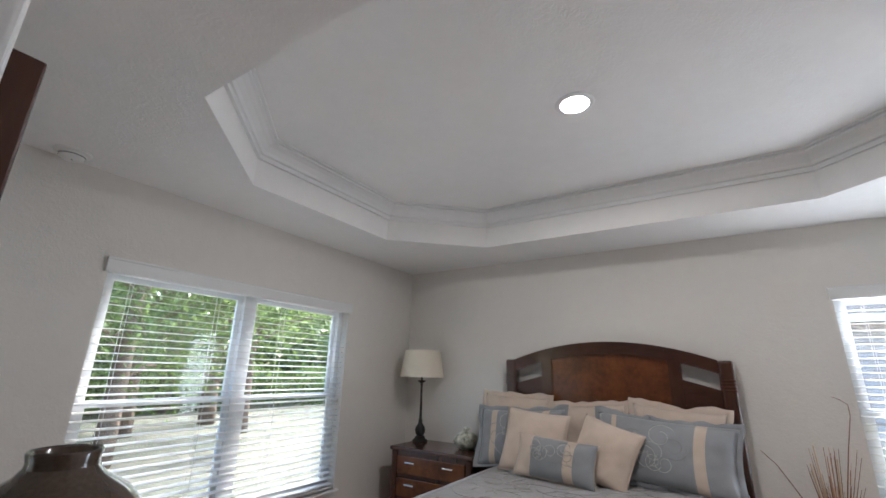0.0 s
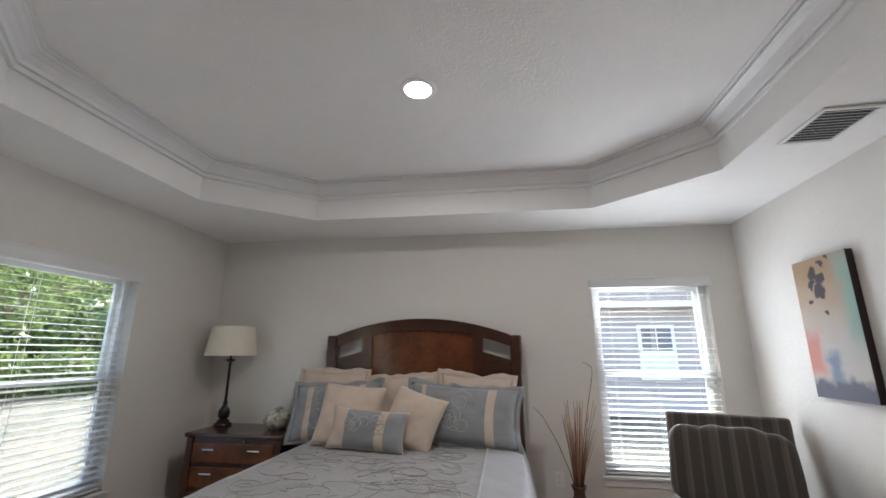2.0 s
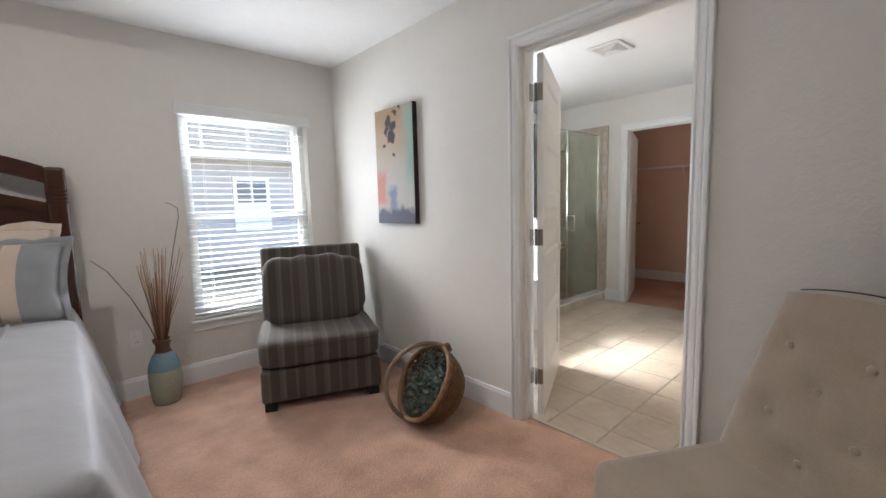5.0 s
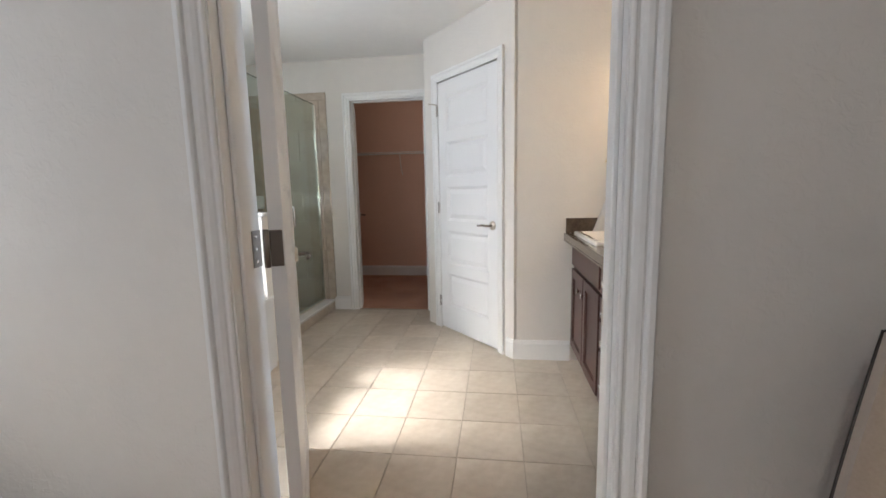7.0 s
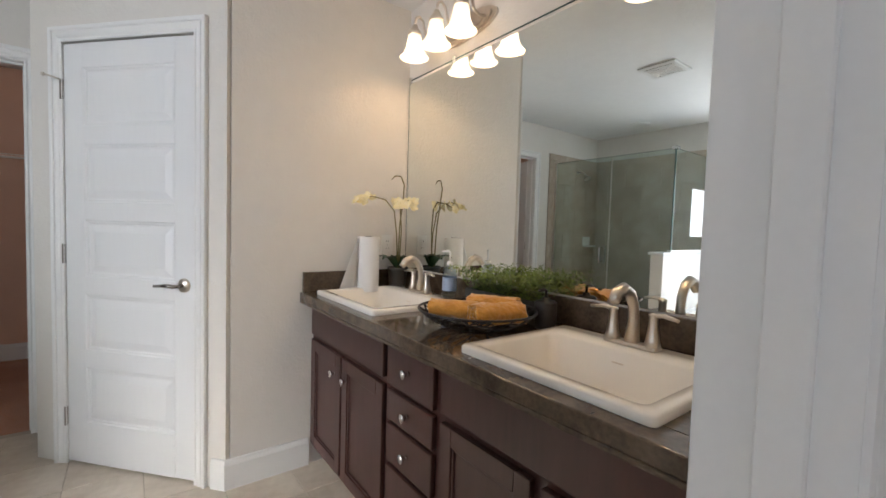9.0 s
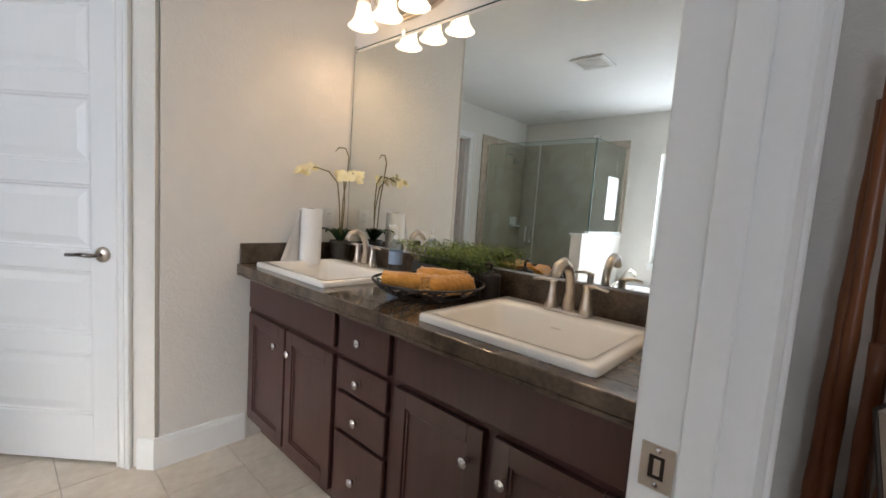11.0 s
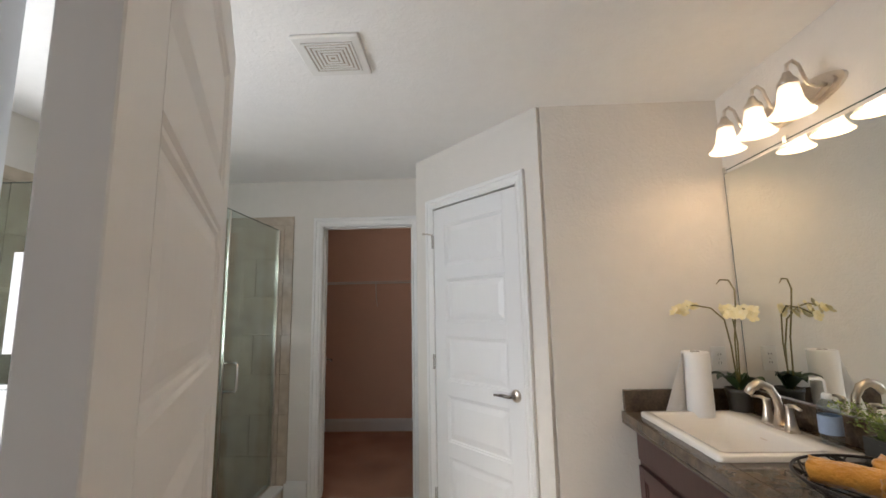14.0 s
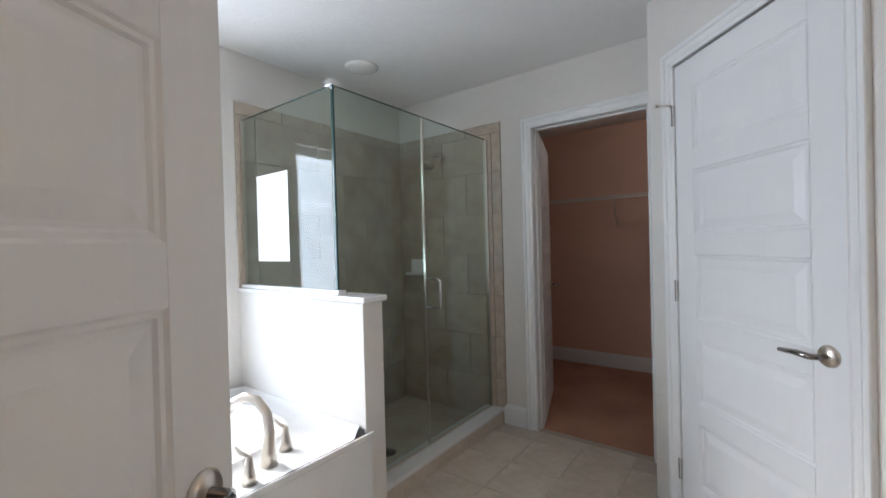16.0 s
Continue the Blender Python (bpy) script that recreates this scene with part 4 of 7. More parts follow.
part("rim", L([(0.088, -0.012), (0.104, -0.008), (0.106, -0.0005)], 36, caps=False), M_PLATE, sl, "", True)
part("lens", L([(0.0, -0.020), (0.055, -0.018), (0.090, -0.011)], 36, caps=False), M_PLATE, sl, "", True)


def outlet(label, m, switch=False):
    """Local x across, z up, y out of the wall."""
    o = thing("wall_outlet", label, "outlet", m)
    part("cover_plate", B(-0.036, 0.0, -0.058, 0.036, 0.006, 0.058, bev=0.004), M_PLATE, o)
    if switch:
        part("rocker", B(-0.017, 0.006, -0.033, 0.017, 0.010, 0.033, bev=0.002), M_PLATE, o)
    else:
        for z in (-0.02, 0.02):
            f = part("socket", L([(0.0165, 0.0), (0.0165, 0.003)], 20, Matrix.Translation((0, 0.0058, z)) @ Euler((radians(-90), 0, 0)).to_matrix().to_4x4()), M_PLATE, o)
            bm = bmesh.new()
            for x in (-0.006, 0.006):
                box(bm, x - 0.001, 0.0086, z - 0.003, x + 0.001, 0.0092, z + 0.006)
            part("slot", bm, M_DARK, f)
    part("screw", L([(0.003, 0), (0.0, 0.001)], 8, Matrix.Translation((0, 0.006, 0)) @ Euler((radians(-90), 0, 0)).to_matrix().to_4x4()), M_CHROME, o)


outlet("white duplex outlet above the baseboard", pose(2.03, YN - 0.0005, 0.40, 0, 0, 180))
outlet("white outlet cover above the wicker basket", pose(XE - 0.0005, 3.525, 0.345, 0, 0, 90), True)
outlet("white duplex outlet over the vanity backsplash", pose(5.565 - 0.0005, 1.27, 1.12, 0, 0, 90))

# ---------------------------------------------------------------- bed
BX0, BX1, BTOP, BFOOT, BHEAD = 0.10, 1.76, 0.72, 2.48, 4.60
BC = (BX0 + BX1) / 2
bed = thing("bed", "dark cherry bed with an arched panelled headboard", "bed", pose(BC, 4.69, 0))
HW = 0.845
hz_side, hz_mid = 1.505, 1.655


def arch(x, rise=0.0):
    return hz_side - 0.01 + (hz_mid - hz_side) * (1 - (x / (HW - 0.06)) ** 2) - rise


for s in (-1, 1):
    bm = bmesh.new()
    box(bm, s * HW, -0.045, 0.0, s * (HW - 0.095), 0.05, hz_side + 0.005, bev=0.018, seg=3)
    for k in range(4):
        box(bm, s * (HW + 0.002), -0.049, 1.305 + k * 0.022, s * (HW - 0.097), -0.043, 1.317 + k * 0.022, bev=0.002, seg=1)
    part("headboard_post", bm, M_CHERRYV, bed)


def arched(bm, x0, x1, top, bottom, y0, y1, n=24):
    """A board whose top and bottom follow functions of x."""
    cols = []
    for i in range(n + 1):
        x = x0 + (x1 - x0) * i / n
        cols.append([bm.verts.new(p) for p in ((x, y0, bottom(x)), (x, y1, bottom(x)), (x, y1, top(x)), (x, y0, top(x)))])
    for a, b in zip(cols, cols[1:]):
        for k in range(4):
            bm.faces.new((a[k], b[k], b[(k + 1) % 4], a[(k + 1) % 4]))
    bm.faces.new(cols[0][::-1])
    bm.faces.new(cols[-1])
    return bm


bm = arched(bmesh.new(), -(HW - 0.09), HW - 0.09, lambda x: arch(x), lambda x: arch(x, 0.088), -0.030, 0.035)
arched(bm, -(HW - 0.09), HW - 0.09, lambda x: arch(x, -0.006), lambda x: arch(x, 0.018), -0.040, 0.040)
part("top_rail", bm, M_CHERRY, bed)
part("centre_panel", arched(bmesh.new(), -0.44, 0.44, lambda x: arch(x, 0.086), lambda x: 0.55, 0.0, 0.022), M_BURL, bed, "reddish burl veneer panel")
for s in (-1, 1):
    part("stile", arched(bmesh.new(), s * 0.44 if s > 0 else -0.525, 0.525 if s > 0 else -0.44, lambda x: arch(x, 0.084), lambda x: 0.5, -0.022, 0.034, 4), M_CHERRYV, bed)
    part("slanted_rail", arched(bmesh.new(), 0.525 if s > 0 else -(HW - 0.09), HW - 0.09 if s > 0 else -0.525, lambda x: 1.375 - 0.28 * (abs(x) - 0.525), lambda x: 1.315 - 0.28 * (abs(x) - 0.525), -0.020, 0.032, 4), M_CHERRY, bed)
    part("side_panel", arched(bmesh.new(), 0.525 if s > 0 else -(HW - 0.09), HW - 0.09 if s > 0 else -0.525, lambda x: 1.317 - 0.28 * (abs(x) - 0.525), lambda x: 0.5, 0.0, 0.02, 4), M_CHERRY, bed)
part("bottom_rail", B(-(HW - 0.09), -0.02, 0.32, HW - 0.09, 0.032, 0.55, bev=0.004), M_CHERRY, bed)
for s in (-1, 1):
    part("side_rail", B(s * 0.80, -2.08, 0.24, s * 0.775, -0.03, 0.38, bev=0.004), M_CHERRY, bed)
for x in (-0.74, 0.74):
    part("foot", B(x - 0.04, -2.10, 0, x + 0.04, -2.03, 0.24, bev=0.008), M_CHERRYV, bed)
mat_t = thing("mattress", "white mattress on a box spring under the bedspread", "mattress", pose(BC, 3.58, 0.24))
part("box_spring", B(-0.765, -1.02, 0.0, 0.765, 1.03, 0.20, bev=0.03, seg=3), M_PAPER, mat_t)
part("padding", B(-0.765, -1.02, 0.202, 0.765, 1.03, 0.455, bev=0.06, seg=4), M_PAPER, mat_t)

# bedspread: one cloth over the mattress, dropping over both sides and the foot
spread = thing("bedspread", "grey embroidered bedspread with plain satin side borders", "bedspread", pose(BC, BFOOT, 0))
hw, drop = (BX1 - BX0) / 2 - 0.03, 0.66


def cloth(u, v):
    """u across, v up the bed from the foot edge (negative hangs down)."""
    du, dw = max(0.0, abs(u) - hw), max(0.0, -v)
    d = math.sqrt(du * du + dw * dw)
    wave = 0.020 * math.sin(v * 9.0 + 1.3) + 0.013 * math.sin(v * 21.0) if du > dw else 0.02 * math.sin(u * 10) + 0.012 * math.sin(u * 23 + 1)
    k = min(1.0, d / drop)
    out = (0.20 if du > dw else 0.10) * d + wave * k + 0.03 * (1 - math.exp(-d * 14))
    x = math.copysign(min(abs(u), hw), u)
    y = max(v, 0.0)
    if d > 1e-6:
        x += math.copysign(out * du / d, u)
        y -= out * dw / d
    z = BTOP - d * 0.975 + 0.020 * math.exp(-d * 30) - 0.02
    if d == 0:
        z += 0.006 * noise.noise(Vector((u * 4, v * 3, 0))) + 0.004 * noise.noise(Vector((u * 11, v * 9, 3)))
        edge = min(hw - abs(u), v)
        z -= 0.018 * math.exp(-edge * 22)
    return Vector((x, y, max(z, 0.03 + 0.004 * math.sin(u * 30 + v * 30))))


seam, seam_w = 0.565, 0.735      # the border is broad on one side, narrow on the other
us = sorted({round(-hw - drop + i * 0.035, 4) for i in range(int(2 * (hw + drop) / 0.035) + 1)} | {-seam_w, seam, -seam_w - 0.012, seam + 0.012, -hw, hw})
vs = [-drop + i * 0.035 for i in range(int((BHEAD - BFOOT + drop) / 0.035) + 1)]
for nm, lo, hi, mt in (("top_cloth", -seam_w, seam, M_SPREAD), ("side_border", seam + 0.012, 9, M_SPREAD_EDGE), ("side_border", -9, -seam_w - 0.012, M_SPREAD_EDGE)):
    bm = bmesh.new()
    cols = [[bm.verts.new(cloth(u, v)) for v in vs] for u in us if lo <= u <= hi]
    for a, b in zip(cols, cols[1:]):
        for i in range(len(vs) - 1):
            bm.faces.new((a[i], b[i], b[i + 1], a[i + 1])).smooth = True
    part(nm, bm, mt, spread, smooth=True)
for at in (-seam_w - 0.006, seam + 0.006):
    part("piping", T([cloth(at, v) + Vector((0, 0, 0.002)) for v in vs], 0.0085, seg=8), M_SPREAD_EDGE, spread)
rnd = random.Random(5)
for nm, mt, count in (("light_scroll", M_THREAD_L, 84), ("dark_scroll", M_THREAD_D, 44)):
    for k in range(count):
        # a running loop stitch, like joined-up writing
        cu, cv, r = rnd.uniform(-0.68, 0.50), -0.5 + 2.25 * (k + rnd.random()) / count, rnd.uniform(0.06, 0.115)
        head, loops, ph = rnd.uniform(0, 6.28), rnd.uniform(0.6, 1.15), rnd.uniform(0, 6.28)
        pts = []
        for i in range(int(24 * loops)):
            a = ph + i / 24 * 2 * math.pi
            f = i / (24 * loops)
            rr = r * (0.55 + 0.6 * math.sin(math.pi * f))
            s_, q = 0.15 * i / 24 + rr * math.cos(a), rr * math.sin(a) + 0.04 * math.sin(5 * f)
            u, v = cu + s_ * math.cos(head) - q * math.sin(head), cv + s_ * math.sin(head) + q * math.cos(head)
            if not -seam_w + 0.02 < u < seam - 0.02 or v > 1.80 or v < -0.6:
                if len(pts) > 5:
                    break
                pts = []
                continue
            n = Vector((0, -1, 0.2)).normalized() if v < 0 else Vector((0, 0, 1))
            pts.append(cloth(u, v) + n * 0.003)
        if len(pts) > 5:
            part(nm, T(pts, 0.0021 if mt is M_THREAD_L else 0.0013, seg=5), mt, spread)

# ---------------------------------------------------------------- pillows


def pillow(label, w, h, t, m, mats, bands=None, flange=0.0, seed=0, pinch=0.07, swirl=False, group="pillows on the bed"):
    """Lies in local x (width) and z (height), thickness in y. bands: material index by u."""
    p = thing("pillow", label, "pillow", m, group)
    bm = bmesh.new()
    n = 26
    grid = {}

    def surf(u, v, side):
        e = (1 - abs(u) ** 2.6) * (1 - abs(v) ** 2.6)
        th = t / 2 * max(0.0, e) ** 0.55
        x = w / 2 * u * (1 - pinch * (1 - v * v))
        z = h / 2 * v * (1 - pinch * (1 - u * u))
        wr = 0.015 * noise.noise(Vector((x * 6 + seed * 3.7, z * 6, side))) + 0.007 * noise.noise(Vector((x * 17, z * 17 + seed, side)))
        return Vector((x, side * (th + wr * min(1, e * 3)), z))
    for side in (-1, 1):
        for i in range(n + 1):
            for j in range(n + 1):
                u, v = -1 + 2 * i / n, -1 + 2 * j / n
                if side > 0 and (i in (0, n) or j in (0, n)):
                    grid[side, i, j] = grid[-1, i, j]
                else:
                    grid[side, i, j] = bm.verts.new(surf(u, v, side))
        for i in range(n):
            for j in range(n):
                f = bm.faces.new((grid[side, i, j], grid[side, i + 1, j], grid[side, i + 1, j + 1], grid[side, i, j + 1]))
                f.smooth = True
                if bands:
                    u = -1 + 2 * (i + 0.5) / n
                    f.material_index = next((b[2] for b in bands if b[0] <= u < b[1]), 0)
    part("cushion", bm, mats, p, smooth=True)
    rim = [(-1 + 2 * i / n, -1) for i in range(n)] + [(1, -1 + 2 * i / n) for i in range(n)] + [(1 - 2 * i / n, 1) for i in range(n)] + [(-1, 1 - 2 * i / n) for i in range(n)]
    if flange:
        bm = bmesh.new()
        ring = []
        for k, (u, v) in enumerate(rim):
            q = surf(u, v, 1)
            o = Vector((u, 0, v))
            o = Vector((o.x if abs(o.x) == 1 else o.x * 0.3, 0, o.z if abs(o.z) == 1 else o.z * 0.3)) * flange
            w1 = Vector((0, 0.035 * noise.noise(Vector((q.x * 11, q.z * 11, seed))), 0.022 * noise.noise(Vector((q.x * 13, q.z * 5, seed + 4.5)))))
            ring.append([bm.verts.new(q + Vector((0, -0.003, 0))), bm.verts.new(q + o + w1 + Vector((0, -0.002, 0))), bm.verts.new(q + o + w1 + Vector((0, 0.002, 0))), bm.verts.new(q + Vector((0, 0.003, 0)))])
        for k in range(len(ring)):
            a, b = ring[k], ring[(k + 1) % len(ring)]
            for c in range(3):
                bm.faces.new((a[c], b[c], b[c + 1], a[c + 1])).smooth = True
        part("flange", bm, mats[0], p)
    else:
        part("seam", tube(bmesh.new(), [surf(u, v, 1) for u, v in rim] + [surf(*rim[0], 1)], 0.0035, seg=6), mats[0], p)
    if swirl:
        rr = random.Random(seed)
        for k in range(11):
            cu, cv = rr.uniform(-0.55, 0.5), rr.uniform(-0.5, 0.5)
            r, a0, tn = rr.uniform(0.2, 0.42), rr.uniform(0, 6.3), rr.choice((-1.2, 1.1, 1.5))
            pts = []
            for i in range(22):
                f = i / 21
                a = a0 + tn * 2 * math.pi * f
                q = r * (0.4 + 0.8 * f)
                pts.append(surf(max(-.85, min(.85, cu + q * math.cos(a) * h / w)), max(-.85, min(.85, cv + q * math.sin(a))), -1) + Vector((0, -0.002, 0)))
            part("embroidery", T(pts, 0.0016, seg=5), M_THREAD_D if k % 2 else M_THREAD_L, p)
    return p


Z = BTOP
# cream shams against the headboard
pillow("cream flanged sham pillow against the headboard", 0.56, 0.46, 0.17, pose(0.21, 4.52, Z + 0.265, -14, 2, 2), [M_CREAM], flange=0.035, seed=1)
pillow("cream flanged sham pillow against the headboard", 0.56, 0.43, 0.17, pose(0.79, 4.53, Z + 0.245, -16, -3, 0), [M_CREAM], flange=0.035, seed=2)
pillow("cream flanged sham pillow against the headboard", 0.58, 0.44, 0.17, pose(1.39, 4.52, Z + 0.25, -15, 4, -3), [M_CREAM], flange=0.035, seed=3)
# blue-grey shams with a cream band
pillow("blue-grey embroidered sham with a cream band", 0.68, 0.42, 0.20, pose(0.34, 4.33, Z + 0.205, -22, -3, 4), [M_BLUE, M_CREAM], [(-0.68, -0.52, 1), (0.52, 0.68, 1)], flange=0.03, seed=5, swirl=True)
pillow("blue-grey embroidered sham with a cream band", 0.84, 0.42, 0.20, pose(1.31, 4.31, Z + 0.205, -24, 3, -4), [M_BLUE, M_CREAM], [(0.50, 0.64, 1), (-0.8, -0.66, 1)], flange=0.03, seed=7, swirl=True)
# square cream cushions and the small oblong one in front
pillow("square cream linen cushion", 0.46, 0.44, 0.16, pose(0.51, 4.17, Z + 0.205, -24, 5, 6), [M_CREAM], seed=9)
pillow("square cream linen cushion leaning at an angle", 0.40, 0.40, 0.16, pose(0.98, 4.17, Z + 0.185, -26, 16, -10), [M_CREAM], seed=11)
pillow("small oblong cushion in blue-grey and cream bands", 0.56, 0.27, 0.15, pose(0.69, 4.04, Z + 0.13, -20, 3, -4), [M_CREAM, M_BLUE], [(-0.50, 0.28, 1), (0.56, 1.01, 1)], seed=13, swirl=True)

# ---------------------------------------------------------------- nightstand, lamp, pot
ns = thing("nightstand", "dark cherry nightstand with bar-pull drawers", "nightstand", pose(-0.455, 4.51, 0))
W2, D2, HT = 0.395, 0.235, 0.75
part("top", B(-W2 - 0.02, -D2 - 0.02, HT - 0.032, W2 + 0.02, D2, HT, bev=0.010, seg=3), M_CHERRY, ns)
bm = bmesh.new()
for x in (-W2, W2 - 0.03):
    box(bm, x, -D2 + 0.01, 0.05, x + 0.03, D2 - 0.005, HT - 0.032, bev=0.003)
box(bm, -W2 + 0.03, D2 - 0.02, 0.08, W2 - 0.03, D2 - 0.005, HT - 0.032)
box(bm, -W2 + 0.03, -D2 + 0.02, 0.05, W2 - 0.03, D2 - 0.02, 0.09)
box(bm, -W2 + 0.03, -D2 + 0.012, HT - 0.068, W2 - 0.03, D2 - 0.02, HT - 0.032)
for z in (0.337, 0.512):
    box(bm, -W2 + 0.03, -D2 + 0.012, z, W2 - 0.03, D2 - 0.02, z + 0.026)
part("body", bm, M_CHERRYV, ns)
for x in (-W2 - 0.004, W2 - 0.052):
    part("corner_post", B(x, -D2 - 0.006, 0.0, x + 0.056, -D2 + 0.045, HT - 0.034, bev=0.008), M_CHERRYV, ns)
part("plinth", B(-W2 + 0.05, -D2 + 0.002, 0.03, W2 - 0.05, -D2 + 0.03, 0.10, bev=0.004), M_CHERRY, ns)
for z0, z1 in ((0.105, 0.335), (0.365, 0.510), (0.540, 0.682)):
    dr = part("drawer", B(-W2 + 0.058, -D2 - 0.008, z0, W2 - 0.058, -D2 + 0.02, z1, bev=0.006), M_BURL, ns, "reddish veneered drawer front")
    for x in (-0.19, 0.19):
        bm = bmesh.new()
        box(bm, x - 0.05, -D2 - 0.030, z1 - 0.052, x + 0.05, -D2 - 0.020, z1 - 0.040, bev=0.003)
        for k in (-0.035, 0.035):
            box(bm, x + k - 0.005, -D2 - 0.022, z1 - 0.05, x + k + 0.005, -D2 - 0.007, z1 - 0.042)
        part("handle", bm, M_CHROME, dr, "bright metal bar pull")

lp = thing("table_lamp", "black turned table lamp with a cream drum shade", "lamp", pose(-0.79, 4.60, HT))
part("base", L([(0.0, 0), (0.072, 0), (0.074, 0.012), (0.066, 0.022), (0.050, 0.030), (0.046, 0.045), (0.030, 0.055)], 28), M_LATHE, lp, "", True)
part("stem", L([(0.030, 0.05), (0.044, 0.075), (0.050, 0.105), (0.040, 0.135), (0.022, 0.160), (0.016, 0.175), (0.022, 0.185), (0.014, 0.200), (0.012, 0.24), (0.010, 0.50), (0.014, 0.512), (0.010, 0.525), (0.040, 0.545), (0.042, 0.552), (0.010, 0.556), (0.009, 0.62)], 24), M_LATHE, lp, "", True)
bm = bmesh.new()
lathe(bm, [(0.215, 0.585), (0.178, 0.835)], 40, caps=False)
lathe(bm, [(0.211, 0.586), (0.174, 0.834)], 40, caps=False)
part("shade", bm, M_SHADE, lp, "cream linen drum shade", True)
bm = bmesh.new()
for a in range(3):
    tube(bm, [(0, 0, 0.80), (0.172 * math.cos(a * 2.094), 0.172 * math.sin(a * 2.094), 0.815)], 0.002, seg=6)
lathe(bm, [(0.004, 0.60), (0.004, 0.80), (0.009, 0.805), (0.007, 0.815), (0.0, 0.82)], 12)
part("harp", bm, M_BRONZE, lp)

pt = thing("ceramic_pot", "small round ivory pot painted with grey-green leaves", "pot", pose(-0.255, 4.55, HT))
part("body", L([(0.0, 0), (0.055, 0), (0.095, 0.025), (0.118, 0.065), (0.108, 0.10), (0.066, 0.13), (0.030, 0.142), (0.028, 0.155), (0.038, 0.170), (0.030, 0.170), (0.022, 0.15)], 32, caps=False), material("ivory_painted", (0.78, 0.74, 0.63), rough=0.3, second=(0.10, 0.12, 0.075), scale=24, fine=34, bump=0.05), pt, "", True)
part("handle", T(arc((0.108, 0, 0.075), 0.03, -80, 80, 8), 0.006), M_CREAM, pt)

# ---------------------------------------------------------------- floor vase with reeds
fv = thing("floor_vase", "tall stoneware vase in sage, blue and brown glaze", "vase", pose(2.145, 4.575, 0))
part("body", L([(0.0, 0.0), (0.070, 0.0), (0.080, 0.015), (0.094, 0.12), (0.096, 0.19), (0.092, 0.225)], 36, caps=False), M_CELADON, fv, "sage green lower body", True)
part("shoulder", L([(0.092, 0.225), (0.086, 0.262), (0.068, 0.310), (0.050, 0.338)], 36, caps=False), M_BLUEGLAZE, fv, "blue shoulder", True)
part("neck", L([(0.050, 0.338), (0.042, 0.352), (0.040, 0.385), (0.052, 0.412), (0.055, 0.424), (0.049, 0.424), (0.036, 0.39), (0.0, 0.33)], 36, caps=False), M_BROWNGLAZE, fv, "brown neck and lip", True)
rd = thing("dried_reeds", "bundle of dried brown reeds and pale stalks in the vase", "dried reeds", pose(2.145, 4.575, 0.40))
rnd = random.Random(11)
bm = bmesh.new()
for k in range(46):
    a, sp_, hh = rnd.uniform(0, 6.28), rnd.uniform(0.0, 0.12), rnd.uniform(0.35, 0.62)
    bx, by = 0.022 * math.cos(a), 0.022 * math.sin(a)
    tx, ty = sp_ * math.cos(a) + 0.02, min(0.14, sp_ * math.sin(a) * 0.8)
    tube(bm, [(bx * 0.6, by * 0.6, -0.05), (bx + tx * 0.3, by + ty * 0.3, hh * 0.4), (bx + tx, by + ty, hh)], [0.0035, 0.003, 0.0015], seg=5)
part("reeds", bm, M_REED, rd)
for pts in ([(-0.02, 0, -0.05), (-0.05, -0.01, 0.25), (-0.075, -0.01, 0.52)], [(-0.01, 0.01, -0.05), (-0.03, 0.0, 0.3), (-0.045, 0.0, 0.62)], [(0.0, 0.0, -0.05), (0.03, -0.01, 0.3), (0.05, -0.02, 0.56)]):
    part("pale_stalk", T(pts, [0.007, 0.006, 0.004], seg=7), M_PALEREED, rd)
part("curved_twig", T([(0.01, 0, -0.05), (0.05, 0, 0.30), (0.11, 0.0, 0.60), (0.155, 0, 0.80), (0.155, 0.0, 0.86), (0.125, 0, 0.885), (0.09, 0, 0.90)], [0.004, 0.0035, 0.003, 0.0025, 0.0022, 0.002, 0.0015], seg=6), M_REED, rd)
part("curved_twig", T([(-0.01, 0, -0.05), (-0.06, -0.02, 0.12), (-0.14, -0.05, 0.32), (-0.24, -0.08, 0.50), (-0.31, -0.09, 0.575)], [0.004, 0.0035, 0.003, 0.0025, 0.002], seg=6), M_REED, rd)

# ---------------------------------------------------------------- striped slipper chair
ch = thing("slipper_chair", "armless slipper chair in brown striped upholstery", "chair", pose(2.525, 3.925, 0, 0, 0, -22.5))
CW = 0.735
part("base", B(0.0, 0.0, 0.055, CW, 0.70, 0.262, bev=0.022, seg=3), M_STRIPE, ch)
bm = bmesh.new()
blob(bm, CW / 2 + 0.012, 0.355, 0.092, 7.0, 36, 16, Matrix.Translation((CW / 2, 0.340, 0.352)), wobble=0.012, seed=2)
part("seat_cushion", bm, M_STRIPE, ch)
part("seat_piping", tube(bmesh.new(), [(CW / 2 + (CW / 2 + 0.010) * math.copysign(abs(math.cos(a)) ** 0.286, math.cos(a)), 0.340 + 0.353 * math.copysign(abs(math.sin(a)) ** 0.286, math.sin(a)), 0.405) for a in [i * 2 * math.pi / 60 for i in range(61)]], 0.005, seg=6), M_STRIPE, ch)
bm = bmesh.new()
box(bm, 0.0, 0.0, 0.0, CW, 0.13, 0.72, bev=0.025, seg=3)
bmesh.ops.transform(bm, matrix=pose(0, 0.575, 0.25, -10), verts=bm.verts)
part("backrest", bm, M_STRIPE, ch)
bm = bmesh.new()
blob(bm, CW / 2 - 0.012, 0.092, 0.245, 4.5, 36, 18, pose(CW / 2, 0.495, 0.655, -12), wobble=0.06, seed=4)
